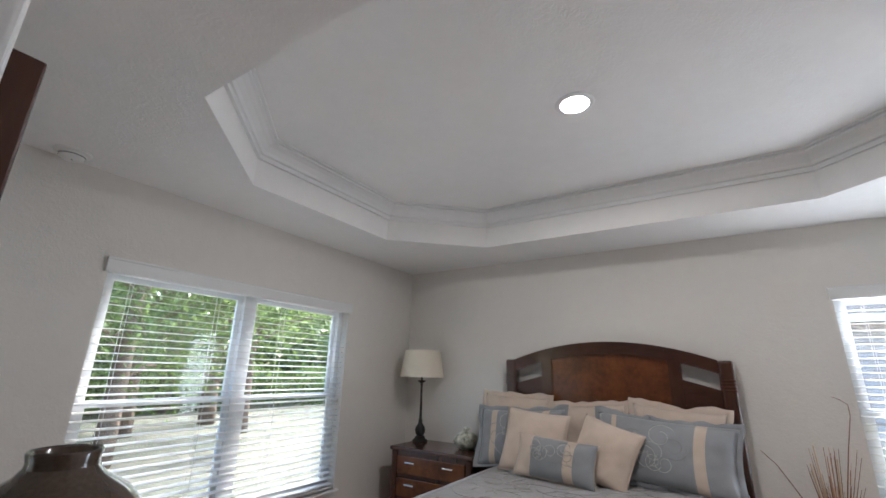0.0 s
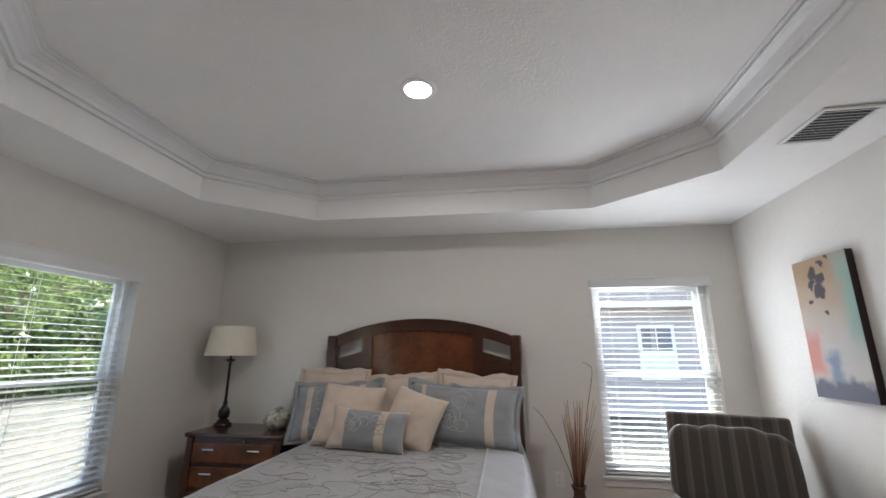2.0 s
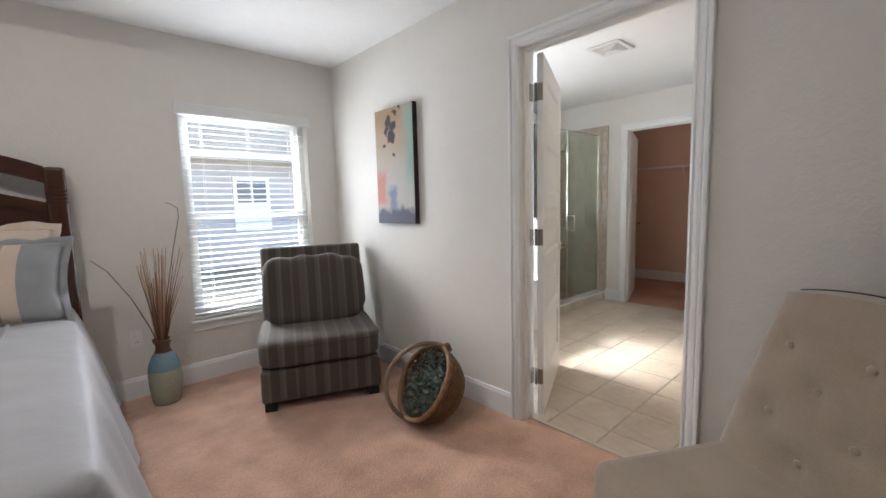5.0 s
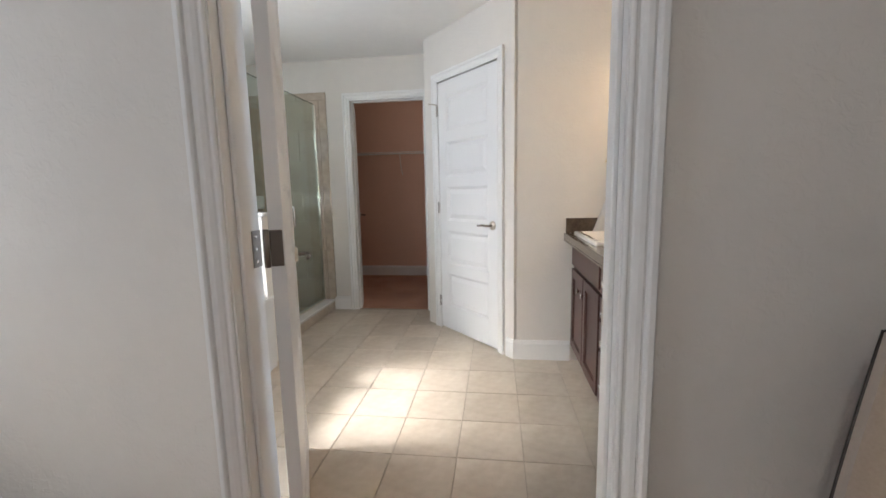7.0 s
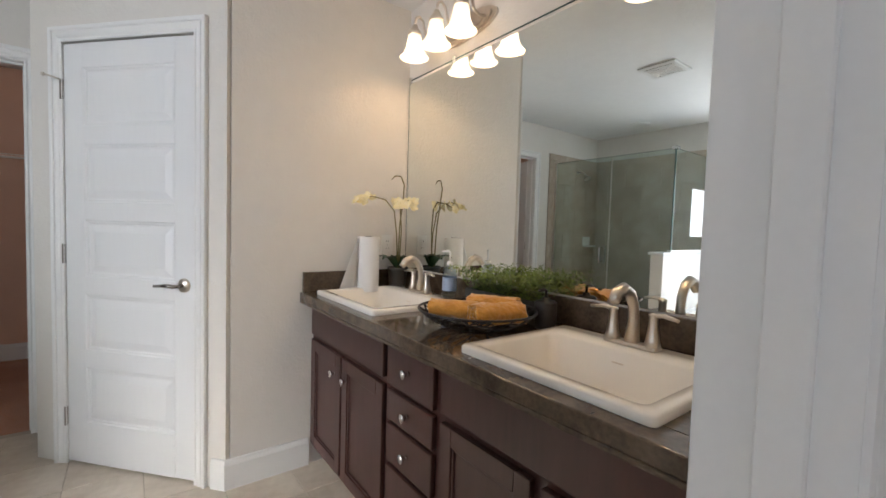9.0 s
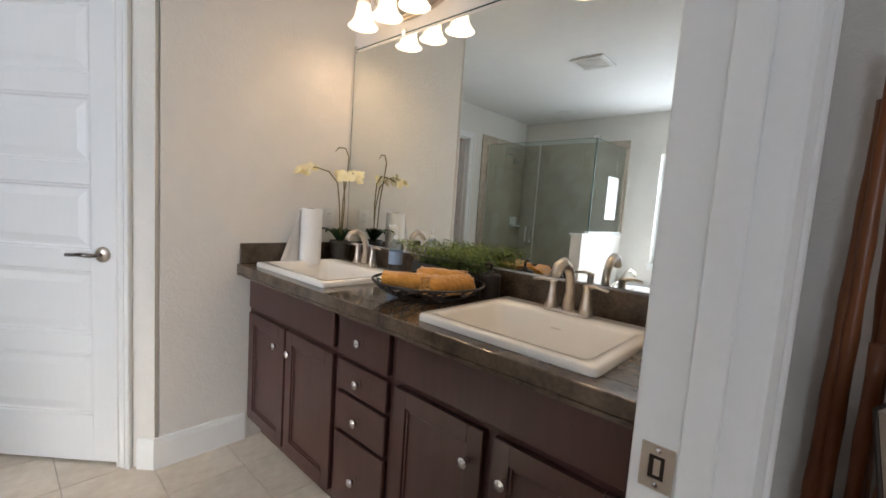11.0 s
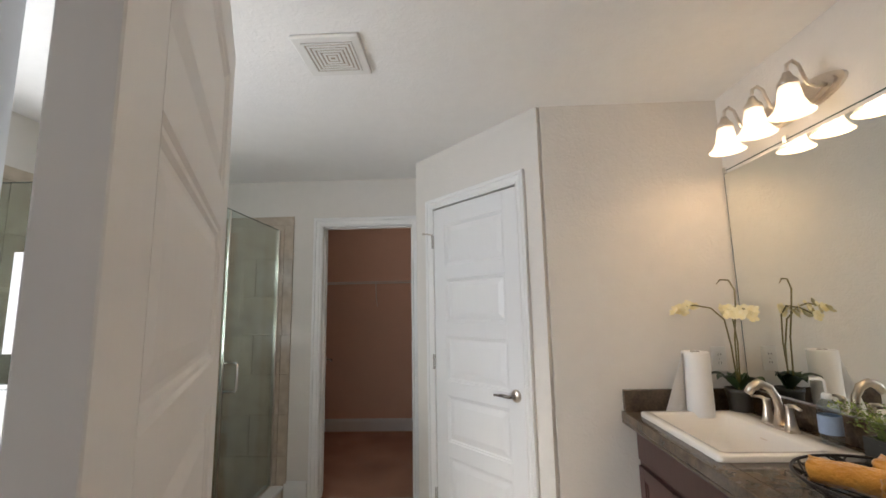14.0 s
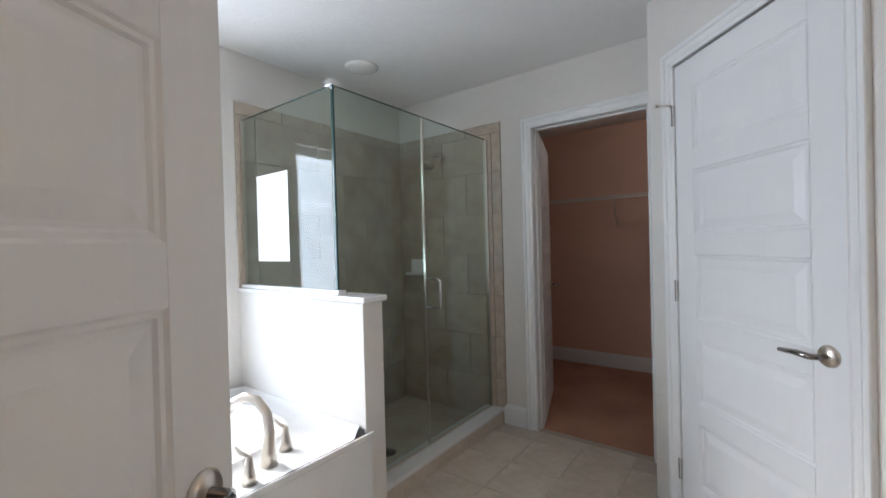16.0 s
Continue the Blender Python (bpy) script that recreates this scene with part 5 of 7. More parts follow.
# gathers along the cushion's top and rounded ends
for v in bm.verts:
    up = max(0.0, (v.co.z - 0.78) / 0.12)
    g = abs(math.sin((v.co.x - 0.02) * 17.0))
    v.co.z += 0.022 * up * (g - 0.6)
    v.co.y += 0.026 * up * (0.5 - g)
part("back_cushion", bm, M_STRIPE, ch, smooth=True)
for x in (0.05, CW - 0.05):
    for y in (0.05, 0.64):
        part("leg", B(x - 0.035, y - 0.035, 0.0, x + 0.035, y + 0.035, 0.06, bev=0.004), M_BLACKWOOD, ch)

# ---------------------------------------------------------------- wicker basket, tipped on its side
bk = thing("wicker_basket", "brown wicker basket with a bent handle, tipped towards the room", "basket", pose(3.225, 3.20, 0.205, 56, 0, -108))
rings = [(0.11, -0.16), (0.15, -0.145), (0.18, -0.10), (0.205, -0.04), (0.215, 0.02)]
for k in range(22):
    f = k / 21 * (len(rings) - 1)
    i = min(int(f), len(rings) - 2)
    r, z = (rings[i][0] + (rings[i + 1][0] - rings[i][0]) * (f - i), rings[i][1] + (rings[i + 1][1] - rings[i][1]) * (f - i))
    pts = []
    for a in range(49):
        an = a / 48 * 2 * math.pi
        wv = 0.006 * (1 if (a + k) % 2 else -1)
        pts.append((1.12 * (r + wv) * math.cos(an), (r + wv) * math.sin(an), z + 0.035 * math.cos(2 * an) * max(0, z + 0.1)))
    part("wicker_strand", T(pts, 0.0075, seg=6, caps=False), M_WICKER, bk)
bm = bmesh.new()
for a in range(24):
    an = a / 24 * 2 * math.pi
    tube(bm, [(1.12 * r * math.cos(an), r * math.sin(an), z) for r, z in rings], 0.004, seg=5)
lathe(bm, [(0.0, -0.163), (0.12, -0.160), (0.12, -0.152), (0.0, -0.15)], 24, Matrix.Diagonal((1.12, 1, 1, 1)))
part("ribs", bm, M_WICKER, bk)
part("rim", tube(bmesh.new(), [(1.12 * 0.222 * math.cos(a), 0.222 * math.sin(a), 0.03 + 0.006 * math.cos(2 * a)) for a in [i * 2 * math.pi / 48 for i in range(49)]], 0.014, seg=8, caps=False), M_WICKER, bk, "thick wrapped rim")
part("handle", tube(bmesh.new(), [(0.0, 0.232 * math.cos(a), 0.0 + 0.255 * math.sin(a)) for a in [radians(-8 + i * 196 / 24) for i in range(25)]], 0.013, seg=8), M_HANDLE, bk, "pale bent wooden handle")
part("knot", blob(bmesh.new(), 0.02, 0.02, 0.025, 2, 12, 8, Matrix.Translation((0, 0.240, 0.0))), M_WICKER, bk)
eu = thing("dried_leaves", "silvery green dried leaves filling the basket", "foliage", pose(3.225, 3.20, 0.205, 56, 0, -108))
rnd = random.Random(3)
bm = bmesh.new()
for k in range(800):
    an, rr = rnd.uniform(0, 6.28), 0.19 * math.sqrt(rnd.random())
    c = Vector((rr * math.cos(an), rr * math.sin(an), rnd.uniform(-0.09, 0.055)))
    m = Matrix.Translation(c) @ Euler((rnd.uniform(0, 6), rnd.uniform(0, 6), rnd.uniform(0, 6))).to_matrix().to_4x4()
    s = rnd.uniform(0.009, 0.019)
    v = [bm.verts.new(m @ Vector(p)) for p in ((-s, 0, 0), (-s * 0.4, s * 0.55, 0.004), (s * 0.5, s * 0.45, 0.003), (s * 1.25, 0, -0.003), (s * 0.5, -s * 0.45, 0.003), (-s * 0.4, -s * 0.55, 0.004))]
    bm.faces.new(v)
part("leaves", bm, M_EUCA, eu)

# ---------------------------------------------------------------- picture
pc = thing("canvas_picture", "abstract canvas in ochre, teal, coral and slate on the wall", "picture", pose(XE - 0.0005, 3.858, 1.525))
part("stretcher", B(-0.040, -0.222, -0.412, -0.001, 0.222, 0.412, bev=0.002), M_CANVAS, pc, "dark wrapped canvas edge")
part("canvas", B(-0.0425, -0.2215, -0.4115, -0.0405, 0.2215, 0.4115), M_ART, pc)

# ---------------------------------------------------------------- tufted chair in the corner by the bathroom door
tc_ = thing("tufted_chair", "beige tufted microfibre accent chair with dark piping", "chair", pose(2.994, 1.641, 0, 0, 0, -30))
# local: faces -x, width in y
bm = bmesh.new()
box(bm, -0.28, -0.265, 0.24, 0.24, 0.265, 0.44, bev=0.05, seg=4)
part("seat", bm, M_BEIGE, tc_)
part("seat_frame", B(-0.26, -0.25, 0.17, 0.24, 0.25, 0.245, bev=0.01), M_BEIGE, tc_)
bm = bmesh.new()
NY, NZ = 18, 22
front, rear = {}, {}
for i in range(NY + 1):
    for j in range(NZ + 1):
        a, f = -1 + 2 * i / NY, j / NZ
        half = 0.265 - 0.085 * f ** 1.3
        y = a * half
        z = 0.36 + 0.60 * f - 0.02 * a * a * f
        x = 0.20 + 0.16 * f
        tuft = 0.0
        for by, bz in ((-0.11, 0.60), (0.11, 0.60), (0.0, 0.70), (-0.10, 0.80), (0.10, 0.80), (0.0, 0.50)):
            tuft += 0.022 * math.exp(-((y - by) ** 2 + (z - bz) ** 2) / 0.0012)
        edge = max(0.0, 1 - abs(a) ** 6) * (1 - max(0, f - 0.9) * 6)
        front[i, j] = bm.verts.new((x - 0.055 * max(0.0, edge) + tuft, y, z))
        rear[i, j] = bm.verts.new((x + 0.06, y, z))
for g, flip in ((front, 1), (rear, 0)):
    for i in range(NY):
        for j in range(NZ):
            bm.faces.new((g[i, j], g[i + 1, j], g[i + 1, j + 1], g[i, j + 1])).smooth = True
edge_ids = [(i, 0) for i in range(NY)] + [(NY, j) for j in range(NZ)] + [(NY - i, NZ) for i in range(NY)] + [(0, NZ - j) for j in range(NZ)]
for p, q in zip(edge_ids, edge_ids[1:] + edge_ids[:1]):
    bm.faces.new((front[p], front[q], rear[q], rear[p]))
pipe = [rear[p].co + Vector((-0.002, 0, 0)) for p in edge_ids[NY:] + edge_ids[:1]]
pipe = [v.copy() for v in pipe]
part("backrest", bm, M_BEIGE, tc_)
part("piping", T(pipe, 0.004, seg=6), M_BRONZE, tc_, "dark piping")
for by, bz in ((-0.11, 0.60), (0.11, 0.60), (0.0, 0.70), (-0.10, 0.80), (0.10, 0.80), (0.0, 0.50)):
    xx = 0.20 + 0.16 * (bz - 0.36) / 0.60 - 0.036
    part("button", blob(bmesh.new(), 0.006, 0.013, 0.013, 2, 14, 8, Matrix.Translation((xx, by, bz))), M_BEIGE, tc_)
for x in (-0.25, 0.21):
    for y in (-0.22, 0.22):
        part("leg", L([(0.014, 0), (0.022, 0.175)], 12, Matrix.Translation((x, y, 0))), M_BLACKWOOD, tc_)

bb = thing("bamboo_poles", "reddish bamboo poles standing in the corner", "bamboo poles", pose(3.455, 1.285, 0), "")
rnd = random.Random(8)
for k in range(9):
    x0, y0 = rnd.uniform(-0.07, 0.07), rnd.uniform(-0.06, 0.07)
    x1, y1, hh = x0 + rnd.uniform(-0.05, 0.05), y0 + rnd.uniform(-0.05, 0.05), (1.05, 1.75, 1.6, 1.1, 1.8, 1.3, 1.9, 1.0, 1.5)[k]
    nseg = int(hh / 0.2)
    pts, rad = [], []
    for i in range(nseg * 3 + 1):
        f = i / (nseg * 3)
        pts.append((x0 + (x1 - x0) * f, y0 + (y1 - y0) * f, hh * f))
        rad.append(0.0155 if i % 3 == 0 else 0.0135)
    part("pole", T(pts, rad, seg=10), M_BAMBOO, bb)

# ---------------------------------------------------------------- dresser with mirror and vase by the entry
dr_ = thing("dresser", "dark cherry dresser with a tall framed mirror", "dresser", pose(-0.27, 1.44, 0))
part("top", B(-0.80, -0.245, 0.86, 0.78, 0.235, 0.895, bev=0.008), M_CHERRY, dr_)
part("body", B(-0.775, -0.235, 0.06, 0.755, 0.205, 0.86, bev=0.004), M_CHERRYV, dr_)
part("plinth", B(-0.765, -0.23, 0.0, 0.745, 0.19, 0.062), M_CHERRY, dr_)
for i, x in enumerate((-0.745, -0.245, 0.255)):
    for z0, z1 in ((0.09, 0.34), (0.355, 0.60), (0.615, 0.845)):
        f = part("drawer", B(x, 0.200, z0, x + 0.475, 0.222, z1, bev=0.005), M_BURL, dr_)
        part("handle", B(x + 0.18, 0.224, z1 - 0.06, x + 0.295, 0.238, z1 - 0.045, bev=0.003), M_CHROME, f)
bm = bmesh.new()
box(bm, 0.70, -0.255, 0.90, 0.775, -0.180, 2.03, bev=0.006)
part("mirror_post", bm, M_CHERRYV, dr_)
part("mirror_post", B(-0.795, -0.255, 0.90, -0.72, -0.180, 2.03, bev=0.006), M_CHERRYV, dr_)
part("mirror_rail", B(-0.72, -0.25, 1.95, 0.70, -0.185, 2.03, bev=0.006), M_CHERRY, dr_)
part("mirror_rail", B(-0.72, -0.25, 0.90, 0.70, -0.175, 0.98, bev=0.006), M_CHERRY, dr_)
part("mirror_glass", B(-0.72, -0.225, 0.98, 0.70, -0.205, 1.95), M_MIRROR, dr_)
bv = thing("dark_vase", "large dark bronze-glazed vase with a narrow collar", "vase", pose(0.28, 1.545, 0.895))
part("body", L([(0.0, 0.0), (0.11, 0.0), (0.165, 0.04), (0.195, 0.10), (0.188, 0.15), (0.145, 0.20), (0.090, 0.235), (0.074, 0.256)], 44, caps=False), M_BLACKVASE, bv, "", True)
part("collar", L([(0.074, 0.256), (0.072, 0.267), (0.076, 0.287), (0.073, 0.293), (0.066, 0.287), (0.060, 0.26), (0.0, 0.10)], 44, caps=False), M_BLACKVASE, bv, "narrow raised collar", True)

# ---------------------------------------------------------------- vanity
VX0, VX1, VF = 3.70, 5.563, 1.68
van = thing("vanity_cabinet", "espresso-stained double vanity with doors and drawers", "vanity", pose(0, 0, 0))
bm = bmesh.new()
box(bm, VX0, VF - 0.02, 0.10, VX1, VF, 0.845)
box(bm, VX0, YV + 0.004, 0.10, VX0 + 0.018, VF - 0.02, 0.845)
box(bm, VX1 - 0.018, YV + 0.004, 0.10, VX1, VF - 0.02, 0.845)
box(bm, VX0 + 0.018, YV + 0.004, 0.10, VX1 - 0.018, VF - 0.02, 0.118)
part("body", bm, M_ESPRESSO, van)
part("toe_kick", B(VX0, YV + 0.02, 0.0, VX1, VF - 0.065, 0.10), M_ESPRESSO, van)


def knob(x, z, parent):
    bm = bmesh.new()
    lathe(bm, [(0.008, 0.0), (0.0055, 0.004), (0.005, 0.012), (0.012, 0.017), (0.0155, 0.022), (0.0145, 0.027), (0.0, 0.029)], 20, Matrix.Translation((x, VF + 0.020, z)) @ Euler((radians(-90), 0, 0)).to_matrix().to_4x4())
    part("knob", bm, M_CHROME, parent, "bright nickel knob", True)


def shaker(x0, x1, z0, z1, kx, kz):
    """Framed door with a recessed panel and a bead."""
    s, y0, y1 = 0.052, VF + 0.001, VF + 0.020
    bm = bmesh.new()
    box(bm, x0, y0, z0, x0 + s, y1, z1, bev=0.002, seg=1)
    box(bm, x1 - s, y0, z0, x1, y1, z1, bev=0.002, seg=1)
    box(bm, x0 + s, y0, z0, x1 - s, y1, z0 + s)
    box(bm, x0 + s, y0, z1 - s, x1 - s, y1, z1)
    d = part("cabinet_door", bm, M_ESPRESSO, van)
    bm = bmesh.new()
    box(bm, x0 + s, y0, z0 + s, x1 - s, y0 + 0.008, z1 - s)
    for a in ((x0 + s, z0 + s, x0 + s + 0.010, z1 - s), (x1 - s - 0.010, z0 + s, x1 - s, z1 - s), (x0 + s + 0.010, z0 + s, x1 - s - 0.010, z0 + s + 0.010), (x0 + s + 0.010, z1 - s - 0.010, x1 - s - 0.010, z1 - s)):
        box(bm, a[0], y0 + 0.008, a[1], a[2], y0 + 0.014, a[3], bev=0.002, seg=1)
    part("door_panel", bm, M_ESPRESSO, d)
    knob(kx, kz, d)


def front(x0, x1, z0, z1, kx=None, kz=None):
    d = part("drawer", B(x0, VF + 0.001, z0, x1, VF + 0.020, z1, bev=0.004), M_ESPRESSO, van)
    if kx:
        knob(kx, kz, d)


front(4.805, 5.535, 0.680, 0.828)
shaker(5.178, 5.535, 0.125, 0.655, 5.232, 0.570)
shaker(4.805, 5.162, 0.125, 0.655, 5.110, 0.570)
for z0, z1 in ((0.672, 0.820), (0.550, 0.655), (0.400, 0.535), (0.125, 0.385)):
    front(4.497, 4.772, z0, z1, 4.635, (z0 + z1) / 2)
front(3.755, 4.458, 0.680, 0.828)
shaker(4.115, 4.458, 0.125, 0.655, 4.158, 0.560)
shaker(3.755, 4.085, 0.125, 0.655, 4.040, 0.560)

# sinks sit in real holes of the worktop
SINKS = ((4.885, 5.465), (3.845, 4.375))
SY0, SY1 = 1.245, 1.705
ct = thing("countertop", "polished dark brown stone countertop with backsplash", "countertop", pose(0, 0, 0))
xs = [XB + 0.002, SINKS[1][0] + 0.03, SINKS[1][1] - 0.03, SINKS[0][0] + 0.03, SINKS[0][1] - 0.03, 5.562]
part("slab", B(xs[0], SY1 - 0.03, 0.847, xs[-1], 1.752, 0.887, bev=0.004), M_GRANITE, ct)
part("slab", B(xs[0], YV + 0.003, 0.847, xs[-1], SY0 + 0.03, 0.887), M_GRANITE, ct)
for a, b in ((xs[0], xs[1]), (xs[2], xs[3]), (xs[4], xs[5])):
    part("slab", B(a, SY0 + 0.03, 0.847, b, SY1 - 0.03, 0.887), M_GRANITE, ct)
part("front_edge", B(xs[0], 1.726, 0.834, xs[-1], 1.7515, 0.8466, bev=0.003), M_GRANITE, ct)
part("backsplash", B(XB + 0.002, YV + 0.002, 0.8875, 5.562, YV + 0.022, 0.985, bev=0.003), M_GRANITE, ct)
part("side_splash", B(5.543, YV + 0.0225, 0.8875, 5.563, 1.740, 0.985, bev=0.003), M_GRANITE, ct)


def sink(x0, x1):
    s = thing("sink", "rectangular white drop-in sink with a raised rim", "sink", pose((x0 + x1) / 2, 0, 0.887), "sinks in the vanity")
    w = (x1 - x0) / 2
    bm = bmesh.new()

    def ring(hx, y0, y1, z, r):
        out = []
        for cx, cy, a0 in ((hx - r, y1 - r, 0), (-hx + r, y1 - r, 90), (-hx + r, y0 + r, 180), (hx - r, y0 + r, 270)):
            for k in range(6):
                a = radians(a0 + 90 * k / 5)
                out.append(bm.verts.new((cx + r * math.cos(a), cy + r * math.sin(a), z)))
        return out
    rings = [ring(w, SY0, SY1, 0.0005, 0.016), ring(w, SY0, SY1, 0.016, 0.016), ring(w - 0.005, SY0 + 0.005, SY1 - 0.005, 0.021, 0.014),
             ring(w - 0.034, SY0 + 0.105, SY1 - 0.034, 0.021, 0.02), ring(w - 0.042, SY0 + 0.112, SY1 - 0.042, 0.012, 0.03),
             ring(w - 0.075, SY0 + 0.145, SY1 - 0.075, -0.085, 0.05), ring(w - 0.11, SY0 + 0.175, SY1 - 0.105, -0.118, 0.05), ring(0.03, 1.485, 1.525, -0.128, 0.015)]
    for a, b in zip(rings, rings[1:]):
        for k in range(len(a)):
            bm.faces.new((a[k], a[(k + 1) % len(a)], b[(k + 1) % len(a)], b[k])).smooth = True
    bm.faces.new(rings[-1])
    part("basin", bm, M_PORC, s)
    part("drain", L([(0.0, -0.122), (0.022, -0.122), (0.027, -0.126)], 20, Matrix.Translation((0, 1.505, 0)), caps=False), M_NICKEL, s, "", True)
    part("overflow_slot", B(-0.018, SY0 + 0.118, -0.022, 0.018, SY0 + 0.1225, -0.015, bev=0.002), M_NICKEL, s)
    return s


def faucet(x, y):
    f = thing("faucet", "brushed nickel two-handle arched faucet", "faucet", pose(x, y, 0.908), "faucets on the vanity")
    part("base", B(-0.075, -0.022, 0.0, 0.075, 0.022, 0.012, bev=0.005), M_NICKEL, f)
    bm = bmesh.new()
    pts = [(0, 0, 0.01), (0, -0.006, 0.07), (0, 0.0, 0.115), (0, 0.022, 0.150), (0, 0.055, 0.165), (0, 0.085, 0.155), (0, 0.105, 0.130)]
    tube(bm, pts, [0.021, 0.015, 0.0145, 0.0155, 0.0165, 0.0165, 0.0145], seg=14)
    part("spout", bm, M_NICKEL, f, "", True)
    for s in (-1, 1):
        h = part("handle_post", L([(0.023, 0.008), (0.018, 0.03), (0.0125, 0.07), (0.012, 0.09), (0.014, 0.098), (0.0, 0.103)], 20, Matrix.Translation((s * 0.058, 0, 0))), M_NICKEL, f, "", True)
        part("lever", T([(s * 0.055, 0, 0.094), (s * 0.085, 0.004, 0.100), (s * 0.125, 0.010, 0.094)], [0.010, 0.009, 0.006], seg=10, flat=0.7), M_NICKEL, h, "", True)
    part("lift_rod", T([(0, -0.018, 0.01), (0, -0.018, 0.055)], 0.003, seg=8), M_NICKEL, f)
    return f


sk = sink(*SINKS[0])
sink(*SINKS[1])
faucet(sum(SINKS[0]) / 2, SY0 + 0.055)
faucet(sum(SINKS[1]) / 2, SY0 + 0.055)

# mirror, held by clips
mi_ = thing("wall_mirror", "large frameless wall mirror over the vanity", "mirror", pose(0, YV, 0))
part("glass", B(3.72, 0.001, 0.992, 5.552, 0.007, 2.028), [M_MIRROR], mi_)
bm = bmesh.new()
for a in ((3.719, 0.990, 3.721, 2.046), (5.551, 0.990, 5.5535, 2.046), (3.721, 2.0445, 5.551, 2.047)):
    box(bm, a[0], 0.0008, a[1], a[2], 0.0075, a[3])
part("polished_edge", bm, M_GLASSEDGE, mi_)
for x in (4.1, 5.15, 5.545):
    part("clip", B(x - 0.012, 0.0, 2.03, x + 0.012, 0.011, 2.062, bev=0.002), M_CHROME, mi_)


def vanity_light(x):
    v = thing("vanity_light", "three-light nickel vanity fixture with lit glass shades", "wall lamp", pose(x, YV, 2.165), "vanity lights over the mirror")
    bm = bmesh.new()
    for r, d in ((1.0, 0.012), (0.88, 0.022), (0.72, 0.028)):
        vs_ = bmesh.ops.create_circle(bm, cap_ends=True, radius=1.0, segments=48, matrix=Matrix.Translation((0, d, 0)) @ Euler((radians(90), 0, 0)).to_matrix().to_4x4() @ Matrix.Diagonal((0.245 * r, 0.062 * r, 1, 1)))["verts"]
        ex = bmesh.ops.extrude_face_region(bm, geom=list({f for q in vs_ for f in q.link_faces}))["geom"]
        bmesh.ops.translate(bm, vec=(0, -d, 0), verts=[g for g in ex if isinstance(g, bmesh.types.BMVert)])
    part("backplate", bm, M_NICKEL, v, "oval stepped backplate")
    for dx in (-0.18, 0.0, 0.18):
        a = part("arm", T([(dx, 0.02, -0.005), (dx, 0.055, -0.012), (dx, 0.085, 0.0), (dx, 0.098, 0.04), (dx, 0.108, 0.075), (dx, 0.13, 0.092), (dx, 0.150, 0.078), (dx, 0.155, 0.04)], 0.0065, seg=10), M_NICKEL, v, "", True)
        part("socket_cap", L([(0.034, -0.012), (0.032, 0.004), (0.020, 0.020), (0.012, 0.040), (0.0, 0.042)], 20, Matrix.Translation((dx, 0.155, 0.005))), M_NICKEL, a, "", True)
        bm = bmesh.new()
        prof = [(0.031, 0.0), (0.036, -0.03), (0.041, -0.06), (0.052, -0.085), (0.068, -0.104), (0.071, -0.108)]
        lathe(bm, prof, 28, Matrix.Translation((dx, 0.155, -0.005)), caps=False)
        lathe(bm, [(r - 0.003, z) for r, z in prof], 28, Matrix.Translation((dx, 0.155, -0.005)), caps=False)
        sh = part("shade", bm, M_SHADEGLASS, a, "frosted bell glass shade", True)
        bu = part("bulb", blob(bmesh.new(), 0.024, 0.024, 0.034, 2, 16, 10, Matrix.Translation((dx, 0.155, -0.062))), M_BULB, sh)
        bu.visible_shadow = False


vanity_light(5.10)
vanity_light(4.11)

# ---------------------------------------------------------------- things on the vanity
ZV = 0.887
tp = thing("paper_towel", "white paper towel roll with a loose sheet", "paper towel", pose(5.462, 1.435, ZV))
part("roll", L([(0.018, 0.0), (0.056, 0.0), (0.057, 0.004), (0.057, 0.276), (0.055, 0.28), (0.018, 0.28)], 32), M_PAPER, tp, "", True)
part("core", L([(0.0, 0.27), (0.018, 0.27), (0.019, 0.2815)], 20, caps=False), M_SOIL, tp)
bm = bmesh.new()
rows = []
for j in range(9):
    f = j / 8
    rows.append([bm.verts.new(p) for p in ((0.004, 0.0575, 0.277 - 0.275 * f), (-0.012 - 0.006 * math.sin(3 * f), 0.060 + 0.048 * f, 0.275 - 0.273 * f), (-0.004, 0.062 + 0.100 * f, 0.272 - 0.270 * f))])
for a, b in zip(rows, rows[1:]):
    for k in range(2):
        bm.faces.new((a[k], a[k + 1], b[k + 1], b[k])).smooth = True
bmesh.ops.solidify(bm, geom=bm.faces[:], thickness=0.0008)
part("loose_sheet", bm, M_PAPER, tp)


